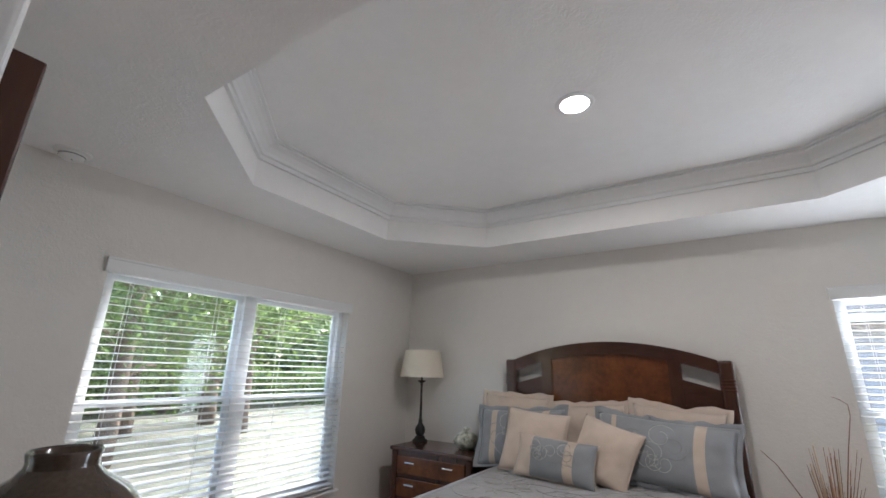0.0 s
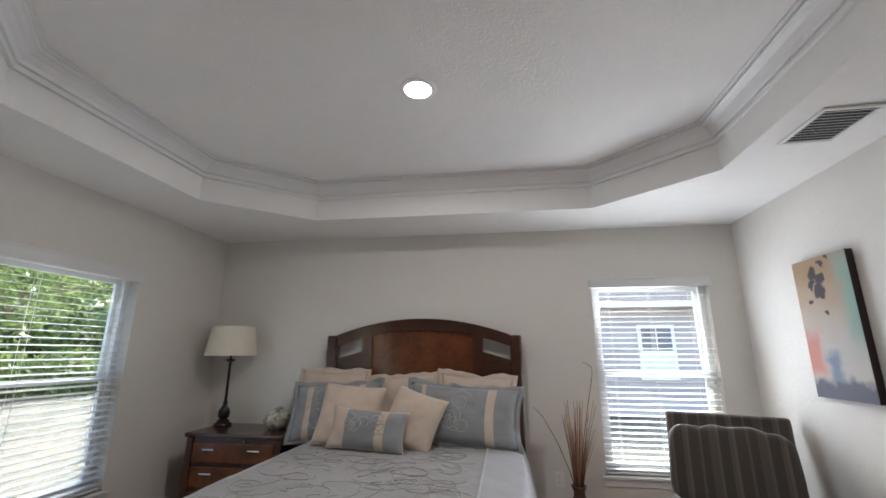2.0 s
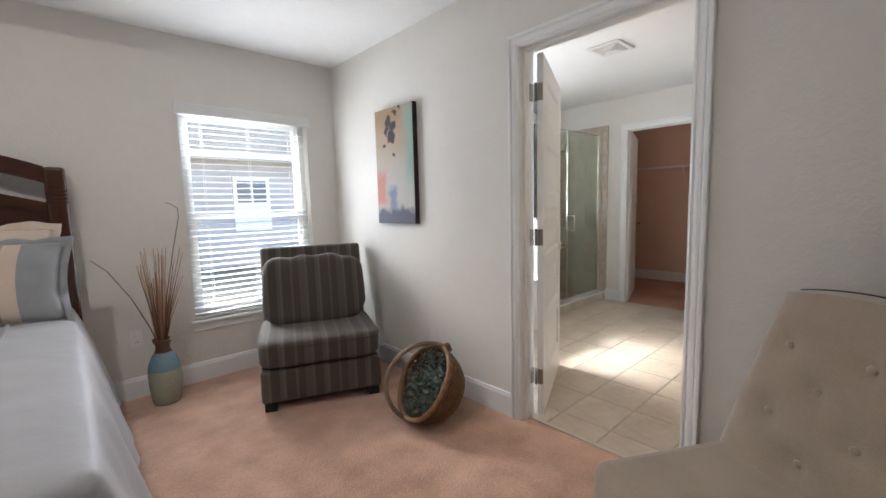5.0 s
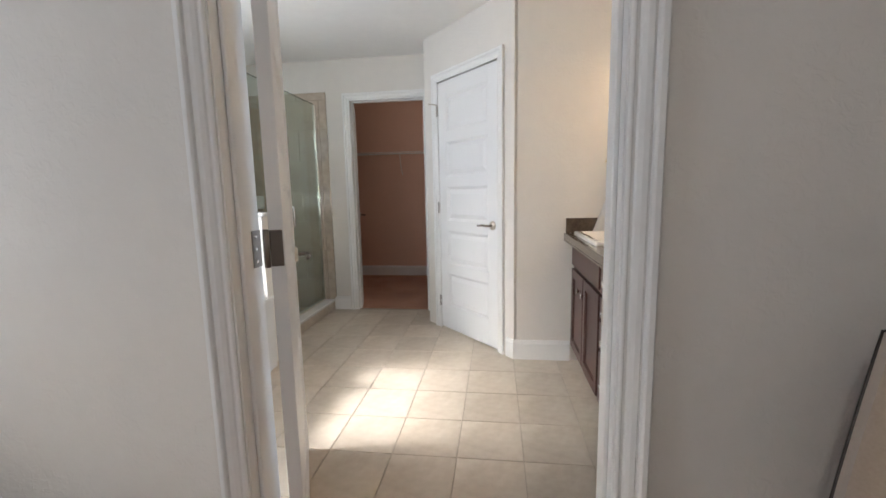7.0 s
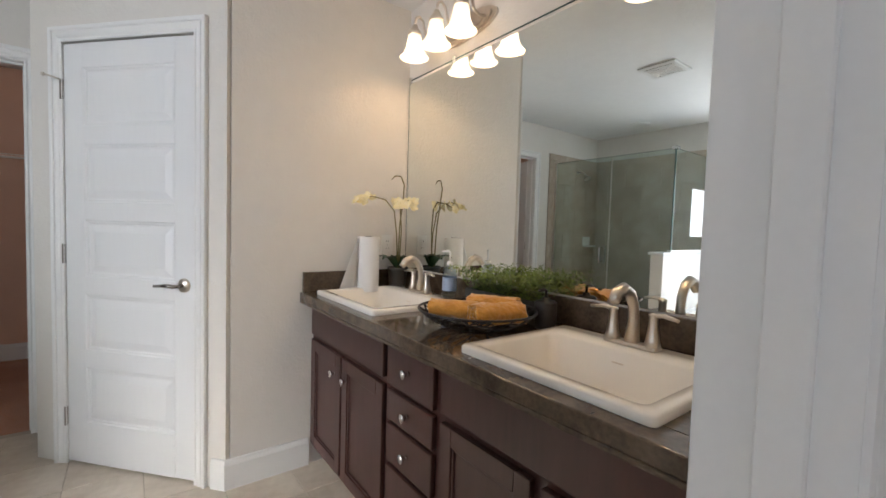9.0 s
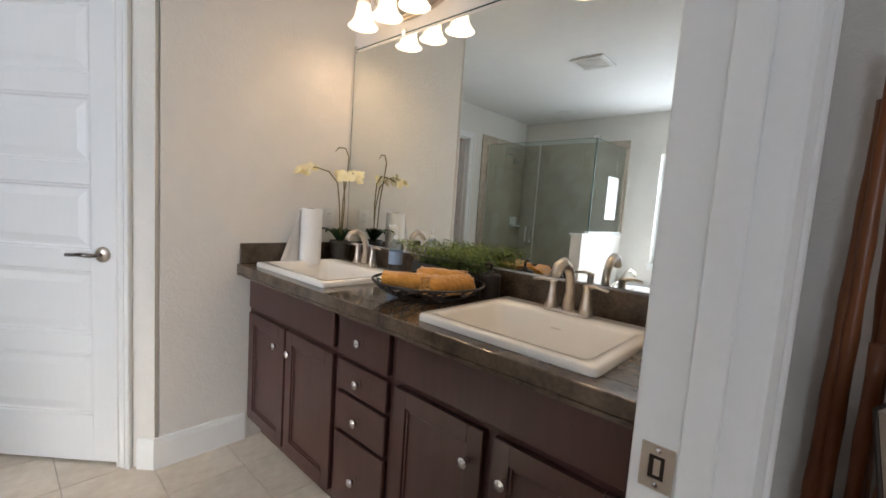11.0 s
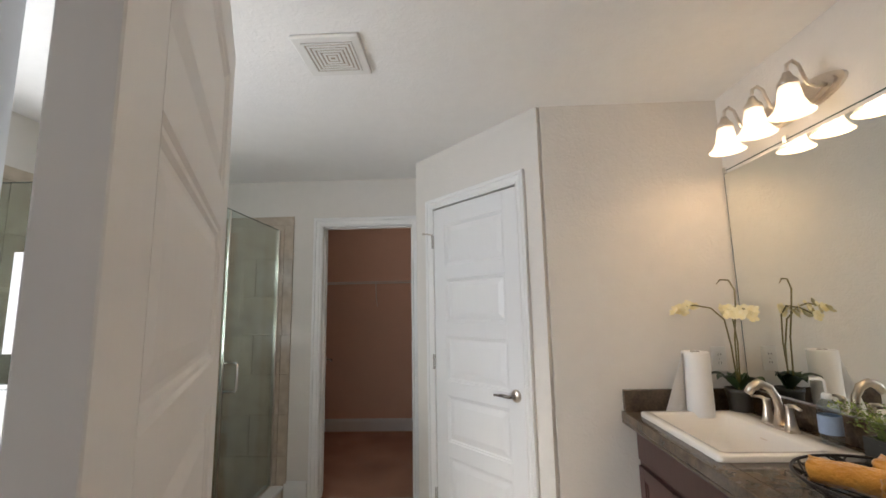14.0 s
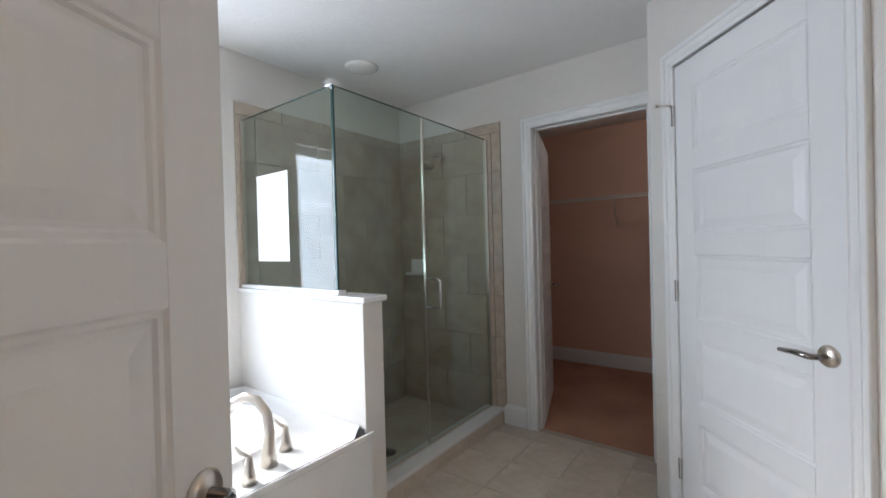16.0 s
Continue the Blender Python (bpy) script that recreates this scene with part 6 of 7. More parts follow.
def orchid(x, y, seed, stems):
    o = thing("orchid", "potted cream orchid on tall bare stems", "orchid", pose(x, y, ZV))
    part("pot", L([(0.0, 0.0), (0.042, 0.0), (0.052, 0.10), (0.056, 0.104), (0.056, 0.118), (0.051, 0.118), (0.048, 0.10), (0.0, 0.095)], 28, caps=False), M_POTDARK, o, "dark round pot", True)
    part("moss", L([(0.048, 0.10), (0.03, 0.108), (0.0, 0.112)], 20, caps=False), M_SOIL, o)
    rr = random.Random(seed)
    for k in range(6):
        a = k * 1.05 + rr.uniform(-0.2, 0.2)
        bm = bmesh.new()
        ca, sa, ln = math.cos(a), math.sin(a), rr.uniform(0.11, 0.15)
        if x + (ln + 0.01) * ca > 5.555:
            ln = 0.055
        if y + (ln + 0.01) * sa < YV + 0.02:
            ln = 0.045
        lft, rgt, mid = [], [], []
        for i in range(8):
            f = i / 7
            w = 0.030 * math.sin(math.pi * min(1, f * 0.92 + 0.08)) ** 0.7
            c = Vector((ca * ln * f, sa * ln * f, 0.105 + 0.075 * math.sin(f * 2.2) ** 1))
            mid.append(bm.verts.new(c - Vector((0, 0, 0.005))))
            lft.append(bm.verts.new(c + Vector((-sa * w, ca * w, 0.003))))
            rgt.append(bm.verts.new(c - Vector((-sa * w, ca * w, -0.003))))
        for i in range(7):
            bm.faces.new((lft[i], lft[i + 1], mid[i + 1], mid[i])).smooth = True
            bm.faces.new((mid[i], mid[i + 1], rgt[i + 1], rgt[i])).smooth = True
        part("leaf", bm, M_ORCHLEAF, o)
    for pts, fl in stems:
        st = part("stem", T([Vector(p) for p in pts], [0.0035] * (len(pts) - 1) + [0.0018], seg=7), M_ORCHSTEM, o, "", True)
        for c in fl:
            c = Vector(c)
            bm = bmesh.new()
            base = rr.uniform(0, 1)
            face = Euler((rr.uniform(0.8, 1.4), rr.uniform(-0.5, 0.5), rr.uniform(3.2, 4.6))).to_matrix().to_4x4()
            for q in range(5):
                an = base + q * 2 * math.pi / 5
                ww, ll = (0.014, 0.024) if q % 2 else (0.010, 0.027)
                ring = []
                for i in range(8):
                    t_ = i / 8 * 2 * math.pi
                    px, py = ll * 0.5 + ll * 0.5 * math.cos(t_), ww * math.sin(t_)
                    ring.append(bm.verts.new(Matrix.Translation(c) @ face @ Vector((px * math.cos(an) - py * math.sin(an), px * math.sin(an) + py * math.cos(an), 0.004 * math.cos(t_)))))
                bm.faces.new(ring)
            part("flower", bm, M_PETAL, st, "cream petals")
    return o


orchid(5.452, 1.262, 4, [
    ([(0, 0, 0.10), (0.004, 0.01, 0.30), (0.0, 0.03, 0.42), (0.0, 0.085, 0.475), (0.02, 0.15, 0.490), (0.03, 0.20, 0.478)], [(0.03, 0.205, 0.478), (0.026, 0.178, 0.492), (0.028, 0.225, 0.470), (0.027, 0.15, 0.484), (0.020, 0.245, 0.462), (0.016, 0.196, 0.462)]),
    ([(-0.01, 0, 0.10), (-0.012, -0.01, 0.32), (-0.01, 0.0, 0.44), (-0.04, 0.005, 0.48), (-0.11, 0.01, 0.47), (-0.17, 0.012, 0.445)],
     [(-0.012 - 0.0165 * i, 0.006 + 0.016 * (i % 3), 0.462 + 0.014 * math.sin(2.3 * i) - 0.0012 * i) for i in range(11)] + [(0.012, 0.022, 0.470), (0.004, 0.016, 0.450)]),
    ([(-0.015, 0.01, 0.10), (-0.03, 0.012, 0.34), (-0.06, 0.012, 0.48), (-0.07, 0.014, 0.555), (-0.045, 0.02, 0.60), (0.0, 0.03, 0.605), (0.025, 0.035, 0.585)], []),
])

bo = thing("soap_bottle", "clear plastic pump soap bottle with a blue label", "bottle", pose(4.985, 1.268, 0.908))
part("body", L([(0.0, 0.0), (0.027, 0.0), (0.032, 0.008), (0.032, 0.112), (0.028, 0.130), (0.017, 0.143), (0.013, 0.150)], 28, caps=False), M_BOTTLE, bo, "", True)
part("label", L([(0.0325, 0.035), (0.0325, 0.095)], 28, caps=False), M_LABEL, bo, "blue printed label", True)
cap_ = part("collar", L([(0.0, 0.166), (0.010, 0.166), (0.0145, 0.162), (0.0148, 0.148), (0.0, 0.148)], 20, caps=False), M_PAPER, bo)
part("pump", T([(0, 0, 0.16), (0, 0, 0.205), (0.006, 0.006, 0.212), (0.030, 0.026, 0.208)], [0.0045, 0.0045, 0.0065, 0.0035], seg=8), M_PAPER, cap_, "white pump head", True)

bw = thing("wire_bowl", "black woven wire bowl on the countertop", "bowl", pose(4.555, 1.482, ZV))
bm = bmesh.new()
prof = [(0.05, 0.006), (0.12, 0.016), (0.168, 0.038), (0.198, 0.066)]


def bowl_at(f, a):
    f *= len(prof) - 1
    i = min(int(f), len(prof) - 2)
    r = prof[i][0] + (prof[i + 1][0] - prof[i][0]) * (f - i)
    z = prof[i][1] + (prof[i + 1][1] - prof[i][1]) * (f - i)
    return Vector((r * math.cos(a), r * math.sin(a), z))


rnd = random.Random(21)
for k in range(46):
    a0, sw = rnd.uniform(0, 6.28), rnd.choice((-1, 1)) * rnd.uniform(0.3, 1.0)
    tube(bm, [bowl_at(i / 8, a0 + sw * i / 8) for i in range(9)], 0.0028, seg=5)
for k in range(16):
    a0, f0 = rnd.uniform(0, 6.28), rnd.uniform(0.55, 0.95)
    tube(bm, [bowl_at(min(1, max(0, f0 + 0.14 * math.sin(t_ / 12 * 6.28))), a0 + 0.20 * math.cos(t_ / 12 * 6.28)) for t_ in range(13)], 0.0026, seg=5)
part("wire_mesh", bm, M_WIRE, bw)
part("rim", tube(bmesh.new(), [bowl_at(1.0, a) for a in [i / 40 * 2 * math.pi for i in range(41)]], 0.0042, seg=7, caps=False), M_WIRE, bw)
part("foot_ring", tube(bmesh.new(), [(0.055 * math.cos(a), 0.055 * math.sin(a), 0.0045) for a in [i / 30 * 2 * math.pi for i in range(31)]], 0.0045, seg=6, caps=False), M_WIRE, bw)


def towel(x, y, z, rz, ln, n=3.2, r=0.030):
    t = thing("rolled_towel", "rolled mustard-yellow hand towel in the wire bowl", "towel", pose(x, y, z, 0, 0, rz), "towels in the bowl")
    bm = bmesh.new()
    segs = 64
    inner, outer = [], []
    for i in range(segs + 1):
        f = i / segs
        a = f * n * 2 * math.pi
        rr = r * (0.22 + 0.78 * f)
        for lst, o in ((inner, -0.0035), (outer, 0.0035)):
            lst.append([bm.verts.new((s * ln / 2 + 0.004 * math.sin(i), 1.32 * (rr + o) * math.cos(a), 0.96 * (rr + o) * math.sin(a) + 0.016 * noise.noise(Vector((s * 2.3, 2.2 * math.cos(a), rz))))) for s in (-1, -0.92, -0.5, 0.0, 0.5, 0.92, 1)])
    for i in range(segs):
        for k in range(6):
            bm.faces.new((outer[i][k], outer[i][k + 1], outer[i + 1][k + 1], outer[i + 1][k])).smooth = True
            bm.faces.new((inner[i][k], inner[i + 1][k], inner[i + 1][k + 1], inner[i][k + 1])).smooth = True
        for k in (0, 6):
            bm.faces.new((outer[i][k], outer[i + 1][k], inner[i + 1][k], inner[i][k]))
    bm.faces.new([outer[segs][k] for k in range(7)] + [inner[segs][k] for k in range(6, -1, -1)])
    part("cloth", bm, M_TOWEL, t)
    return t


towel(4.605, 1.545, ZV + 0.060, 44, 0.16, n=2.6, r=0.033)
towel(4.478, 1.462, ZV + 0.062, 74, 0.18, n=2.9, r=0.036)
towel(4.565, 1.400, ZV + 0.066, 30, 0.18, n=2.4, r=0.034)

pl = thing("fern_planter", "black rectangular planter with feathery green fern", "plant", pose(4.66, 1.235, ZV))
bm = bmesh.new()
for a in ((-0.20, -0.045, 0.20, -0.037), (-0.20, 0.037, 0.20, 0.045), (-0.20, -0.037, -0.192, 0.037), (0.192, -0.037, 0.20, 0.037)):
    box(bm, a[0], a[1], 0.0, a[2], a[3], 0.085)
box(bm, -0.192, -0.037, 0.004, 0.192, 0.037, 0.07)
part("box", bm, M_POTDARK, pl, "black planter box")
rnd = random.Random(17)
bm = bmesh.new()
for k in range(330):
    x0, y0 = rnd.uniform(-0.19, 0.19), rnd.uniform(-0.03, 0.035)
    a, ln = rnd.uniform(0, 6.28), rnd.uniform(0.10, 0.22)
    dx, dy = math.cos(a), math.sin(a) * (0.5 if math.sin(a) < 0 else 0.8)
    pts = [Vector((x0 + dx * ln * 0.75 * f, y0 + dy * ln * 0.75 * f, 0.07 + ln * (1.25 * f - 0.75 * f * f))) for f in (0, 0.33, 0.66, 1)]
    for p in pts:
        p.y = max(p.y, -0.064)
    for i in range(14):
        f = i / 13 * 2.99
        j = int(f)
        c = pts[j].lerp(pts[j + 1], f - j)
        b = rnd.uniform(0, 6.28)
        l2 = 0.022 * (1.1 - i / 18)
        e_ = c + Vector((math.cos(b) * l2, math.sin(b) * l2 * 0.8, rnd.uniform(-0.002, 0.010)))
        e_.y = max(e_.y, -0.066)
        s_ = (e_ - c).cross(Vector((0, 0, 1))).normalized() * 0.0022
        v = [bm.verts.new(q) for q in (c - s_, c.lerp(e_, 0.6) - s_ * 1.3, e_, c.lerp(e_, 0.6) + s_ * 1.3, c + s_)]
        bm.faces.new(v)
part("fronds", bm, M_FERN, pl, "feathery green fronds")

so = thing("soap_dispenser", "black ceramic pump soap dispenser", "soap dispenser", pose(4.438, 1.27, ZV))
part("body", L([(0.0, 0.0), (0.036, 0.0), (0.038, 0.004), (0.038, 0.088), (0.034, 0.094), (0.014, 0.096), (0.012, 0.106), (0.0, 0.106)], 28, caps=False), M_WIRE, so, "", True)
part("pump", T([(0, 0, 0.10), (0, 0, 0.128), (0, 0.012, 0.134), (0, 0.035, 0.131)], 0.0055, seg=8), M_BRONZE, so, "", True)

# ---------------------------------------------------------------- shower, knee wall, tub
KX0, KX1, KY = 5.318, 5.432, 3.742
bm = bmesh.new()
box(bm, KX0, KY, 0.0, KX1, YN, 1.035)
struct("wall_knee", bm, M_WALL, "low white wall between bathtub and shower", "wall")
cp = thing("wall_cap", "white cultured-marble cap on the low wall", "wall cap", pose(0, 0, 0), kind="structure")
part("cap", B(KX0 - 0.014, KY - 0.022, 1.0355, KX1 + 0.016, YN - 0.001, 1.062, bev=0.007, seg=3), M_MARBLE, cp)
part("upstand", B(5.322, 3.905, 1.0625, 5.368, YN - 0.012, 1.082, bev=0.003), M_MARBLE, cp)

GY, GX = 3.940, 5.345
curb = thing("shower_curb", "white cultured-marble shower curb", "curb", pose(0, 0, 0), kind="structure")
part("top_slab", B(KX1 + 0.001, 3.838, 0.082, XC - 0.002, 3.985, 0.108, bev=0.005), M_MARBLE, curb)
part("riser", B(KX1 + 0.001, 3.852, 0.0, XC - 0.002, 3.975, 0.0815), M_TILE, curb)
pan_floor = struct("floor_shower", B(KX1 + 0.002, 3.976, -0.003, XC - 0.016, YN - 0.016, 0.016), M_GROUT, "grout bed of the shower floor", "floor")

en = thing("shower_enclosure", "frameless clear glass shower enclosure with a hinged door", "shower", pose(0, 0, 0))
for nm, b in (("side_panel", (GX - 0.005, GY + 0.012, 1.083, GX + 0.005, YN - 0.014, 2.028)),):
    p = part(nm, B(*b), M_SHGLASS, en, "clear glass panel")
    p.visible_shadow = False
p = part("fixed_panel", B(GX + 0.002, GY - 0.005, 0.1085, 5.980, GY + 0.005, 2.028), M_SHGLASS, en, "clear glass panel")
p.visible_shadow = False
door = part("glass_door", B(5.990, GY - 0.005, 0.115, 6.690, GY + 0.005, 2.028), M_SHGLASS, en, "clear glass door")
door.visible_shadow = False
bm = bmesh.new()
box(bm, GX - 0.006, GY - 0.006, 1.083, GX + 0.006, GY + 0.006, 2.028)
box(bm, GX - 0.005, GY + 0.006, 2.0285, GX + 0.005, YN - 0.014, 2.031)
box(bm, GX + 0.006, GY - 0.005, 2.0285, 6.69, GY + 0.005, 2.031)
part("polished_edge", bm, M_GLASSEDGE, en)
part("seal_strip", B(5.981, GY - 0.007, 0.112, 5.989, GY + 0.007, 2.028), M_NICKEL, en)
part("wall_jamb", B(6.692, GY - 0.014, 0.109, XC - 0.014, GY + 0.014, 2.028, bev=0.002), M_NICKEL, en, "metal wall channel")
part("corner_clip", B(GX - 0.026, GY - 0.026, 2.021, GX + 0.026, GY + 0.026, 2.049, bev=0.002), M_CHROME, en)
part("wall_channel", B(GX - 0.010, YN - 0.030, 1.083, GX + 0.010, YN - 0.013, 2.028), M_NICKEL, en)
part("sill_channel", B(KX1 + 0.002, GY - 0.010, 0.1085, 6.69, GY + 0.010, 0.114), M_NICKEL, en)
for s in (-1, 1):
    part("pull_handle", T([(6.055, GY + s * 0.005, 0.905), (6.055, GY + s * 0.045, 0.905), (6.055, GY + s * 0.055, 0.918), (6.055, GY + s * 0.055, 1.062), (6.055, GY + s * 0.045, 1.075), (6.055, GY + s * 0.005, 1.075)], 0.0085, seg=10), M_CHROME, door, "chrome pull handle", True)

hd = thing("wall_shower", "brushed nickel shower head on a wall arm", "shower head", pose(XC - 0.013, 4.36, 1.965))
part("flange", L([(0.0, 0.0), (0.026, 0.0), (0.024, 0.006), (0.010, 0.010)], 20, Euler((0, radians(-90), 0)).to_matrix().to_4x4(), caps=False), M_NICKEL, hd, "", True)
part("arm", T([(0, 0, 0), (-0.06, 0, 0.006), (-0.10, 0, -0.015), (-0.125, 0, -0.045)], 0.009, seg=10), M_NICKEL, hd, "", True)
part("head", L([(0.0, 0.0), (0.044, 0.0), (0.046, 0.008), (0.030, 0.026), (0.014, 0.045), (0.0, 0.05)], 24, pose(-0.15, 0, -0.085, 0, 32)), M_NICKEL, hd, "", True)
sd = thing("soap_dish", "white ceramic corner soap dish on the shower tiles", "soap dish", pose(XC - 0.012, 4.60, 1.06))
bm = bmesh.new()
box(bm, -0.010, -0.075, 0.0, 0.0, 0.075, 0.11, bev=0.004)
box(bm, -0.085, -0.080, -0.020, -0.0105, 0.080, 0.004, bev=0.010, seg=3)
part("dish", bm, M_PORC, sd)
dg = thing("shower_drain", "round metal shower drain", "drain", pose(5.90, 4.20, 0.0225))
part("grate", L([(0.0, 0.003), (0.046, 0.003), (0.05, 0.0)], 24, caps=False), M_BRONZE, dg)

pp = thing("paper_notice", "white printed notice taped to the shower glass", "notice", pose(GX - 0.0065, 4.455, 1.45))
part("sheet", B(-0.0012, -0.150, -0.235, 0.0, 0.150, 0.235), M_PAPER, pp)
for z, w in ((0.035, 0.11), (-0.005, 0.19), (-0.045, 0.10)):
    part("text_line", B(-0.0018, -w / 2, z - 0.005, -0.0012, w / 2, z + 0.005), M_INK, pp, "faint blue-grey handwriting bar")

tb = thing("bathtub", "white drop-in bathtub with a moulded deck and apron", "bathtub", pose(0, 0, 0))
TX0, TX1, TY0, TY1, TZ = XB + 0.003, KX0 - 0.003, 3.70, YN - 0.003, 0.50
bm = bmesh.new()
cx, cy, rx, ry = (TX0 + TX1) / 2 - 0.02, (TY0 + TY1) / 2 + 0.02, 0.66, 0.36
N = 48


def oval(k, rx, ry):
    a = 2 * math.pi * k / N
    return (cx + rx * math.copysign(abs(math.cos(a)) ** 0.62, math.cos(a)), cy + ry * math.copysign(abs(math.sin(a)) ** 0.62, math.sin(a)))


def rect_at(k):
    a = 2 * math.pi * k / N
    c, s = math.cos(a), math.sin(a)
    tx = ((TX1 - cx) if c > 0 else (cx - TX0)) / max(1e-6, abs(c))
    ty = ((TY1 - cy) if s > 0 else (cy - TY0)) / max(1e-6, abs(s))
    t_ = min(tx, ty)
    return (cx + c * t_, cy + s * t_)


rings = [[bm.verts.new((*rect_at(k), TZ)) for k in range(N)]]
for q, zz in ((1.06, TZ), (1.05, TZ + 0.012), (1.0, TZ + 0.014), (0.97, TZ - 0.005), (0.90, TZ - 0.30), (0.80, TZ - 0.38), (0.3, TZ - 0.40)):
    rings.append([bm.verts.new((*oval(k, rx * q, ry * q), zz)) for k in range(N)])
for a, b in zip(rings, rings[1:]):
    for k in range(N):
        bm.faces.new((a[k], a[(k + 1) % N], b[(k + 1) % N], b[k])).smooth = True
bm.faces.new(rings[-1])
part("basin", bm, M_MARBLE, tb)
part("deck_edge", B(TX0, TY0 - 0.012, TZ - 0.03, TX1, TY0 - 0.0005, TZ + 0.0, bev=0.006), M_MARBLE, tb)
part("apron", B(TX0, TY0 + 0.006, 0.0, TX1, TY0 + 0.03, TZ - 0.031), M_MARBLE, tb)

tf = thing("tub_faucet", "brushed nickel roman tub faucet with two handles", "faucet", pose(4.905, 3.80, TZ + 0.001, 0, 0, 118))
part("spout", T([(0, 0, 0.0), (0, 0, 0.05), (-0.006, 0, 0.12), (0.004, 0, 0.19), (0.04, 0, 0.235), (0.085, 0, 0.245), (0.13, 0, 0.225), (0.155, 0, 0.19)], [0.030, 0.024, 0.019, 0.018, 0.018, 0.018, 0.017, 0.015], seg=16), M_NICKEL, tf, "", True)
for y in (-0.115, 0.115):
    h = part("handle_post", L([(0.026, 0), (0.019, 0.03), (0.012, 0.075), (0.011, 0.09), (0.0, 0.098)], 20, Matrix.Translation((0, y, 0))), M_NICKEL, tf, "", True)
    part("lever", T([(0, y, 0.088), (0.03, y, 0.10), (0.055, y, 0.125)], [0.009, 0.008, 0.005], seg=10, flat=0.8), M_NICKEL, h, "", True)

# ---------------------------------------------------------------- closet shelf
sh = thing("closet_shelf", "white wire closet shelf with a hanging rod", "shelf", pose(8.47, 0, 1.70))
bm = bmesh.new()
tube(bm, [(-0.30, 2.33, -0.02), (-0.30, 4.68, -0.02)], 0.006, seg=8)
tube(bm, [(-0.30, 2.33, 0.0), (-0.30, 4.68, 0.0)], 0.004, seg=8)
tube(bm, [(-0.01, 2.33, 0.0), (-0.01, 4.68, 0.0)], 0.004, seg=8)
part("rod", bm, M_PLATE, sh)
bm = bmesh.new()
for k in range(90):
    y = 2.34 + k * 0.026
    box(bm, -0.30, y - 0.0015, 0.001, -0.01, y + 0.0015, 0.004)
part("wires", bm, M_PLATE, sh)
for y in (2.75, 3.45, 4.15):
    bm = bmesh.new()
    tube(bm, [(-0.29, y, -0.005), (-0.28, y, -0.06), (-0.16, y + 0.02, -0.17), (-0.02, y + 0.03, -0.28)], 0.0055, seg=7)
    part("bracket", bm, M_PLATE, sh)

# ---------------------------------------------------------------- outdoors
bm = bmesh.new()
bmesh.ops.create_grid(bm, x_segments=40, y_segments=40, size=300, matrix=Matrix.Translation((0, 0, -0.35)))
struct("ground", bm, M_GRASS, "dry grass and leaf litter", "ground")


def tree(label, x, y, height, radius, seed, lean=0.0, leaves=2600):
    t = thing("tree", label, "tree", pose(x, y, -0.36), "trees outside the window")
    rr = random.Random(seed)
    bm = bmesh.new()
    trunk = [Vector((lean * f * f * height * 0.3 + 0.08 * math.sin(f * 5 + seed), 0.08 * math.sin(f * 4 + seed * 2), f * height * 0.85)) for f in [i / 8 for i in range(9)]]
    tube(bm, trunk, [radius * (1.15 - 0.85 * i / 8) for i in range(9)], seg=10)
    tips = []
    for b in range(11):
        f = 0.22 + 0.7 * b / 11
        i = int(f * 8)
        s = trunk[i].lerp(trunk[i + 1], f * 8 - i)
        a, ln = rr.uniform(0, 6.28), height * rr.uniform(0.20, 0.36) * (1.15 - 0.5 * f)
        e_ = s + Vector((math.cos(a) * ln, math.sin(a) * ln, ln * rr.uniform(0.1, 0.65)))
        mid = s.lerp(e_, 0.5) + Vector((rr.uniform(-.2, .2), rr.uniform(-.2, .2), rr.uniform(-0.1, .25)))
        tube(bm, [s, mid, e_], [radius * 0.38, radius * 0.24, radius * 0.08], seg=6)
        tips += [mid, e_, mid.lerp(e_, 0.5)]
    part("trunk", bm, M_BARK, t)
    verts, faces = [], []
    for n in range(leaves):
        c = tips[n % len(tips)]
        p = c + Vector((rr.gauss(0, 0.55), rr.gauss(0, 0.55), rr.gauss(0, 0.42)))
        s = rr.uniform(0.035, 0.08)
        m = Euler((rr.uniform(-1, 1), rr.uniform(-1, 1), rr.uniform(0, 6.28))).to_matrix()
        k = len(verts)
        verts += [p + m @ Vector(q) for q in ((-s, 0, 0), (0, s * 0.5, s * 0.12), (s, 0, 0), (0, -s * 0.5, s * 0.12))]
        faces.append((k, k + 1, k + 2, k + 3))
    me = bpy.data.meshes.new("crown")
    me.from_pydata(verts, [], faces)
    me.materials.append(M_LEAF)
    cr = new("crown", me)
    cr.parent = t
    return t


for i, (x, y, h, r, ln) in enumerate(((-6.5, 2.4, 6.5, 0.13, 0.3), (-7.5, 4.6, 7.5, 0.16, -0.2), (-7.0, 6.6, 7.0, 0.12, 0.1), (-8.5, 1.0, 8.0, 0.17, 0.2), (-10.0, 3.4, 9.0, 0.2, 0.0),
                                     (-11.0, 6.2, 9.0, 0.2, -0.1), (-12.0, 9.0, 10.0, 0.22, 0.1), (-13.0, 1.5, 10.0, 0.2, 0.0), (-9.5, 8.5, 8.0, 0.15, 0.1), (-15.0, 5.0, 11.0, 0.25, 0.0),
                                     (-16.0, 9.5, 11.0, 0.25, 0.0), (-15.0, -1.5, 10.0, 0.22, 0.0), (-18.0, 12.5, 12.0, 0.25, 0.0), (-9.0, -1.8, 8.0, 0.16, 0.1))):
    tree("leafy woodland tree with a bare lower trunk", x, y, h, r, 40 + i, ln, 5600 if i < 9 else 3600)

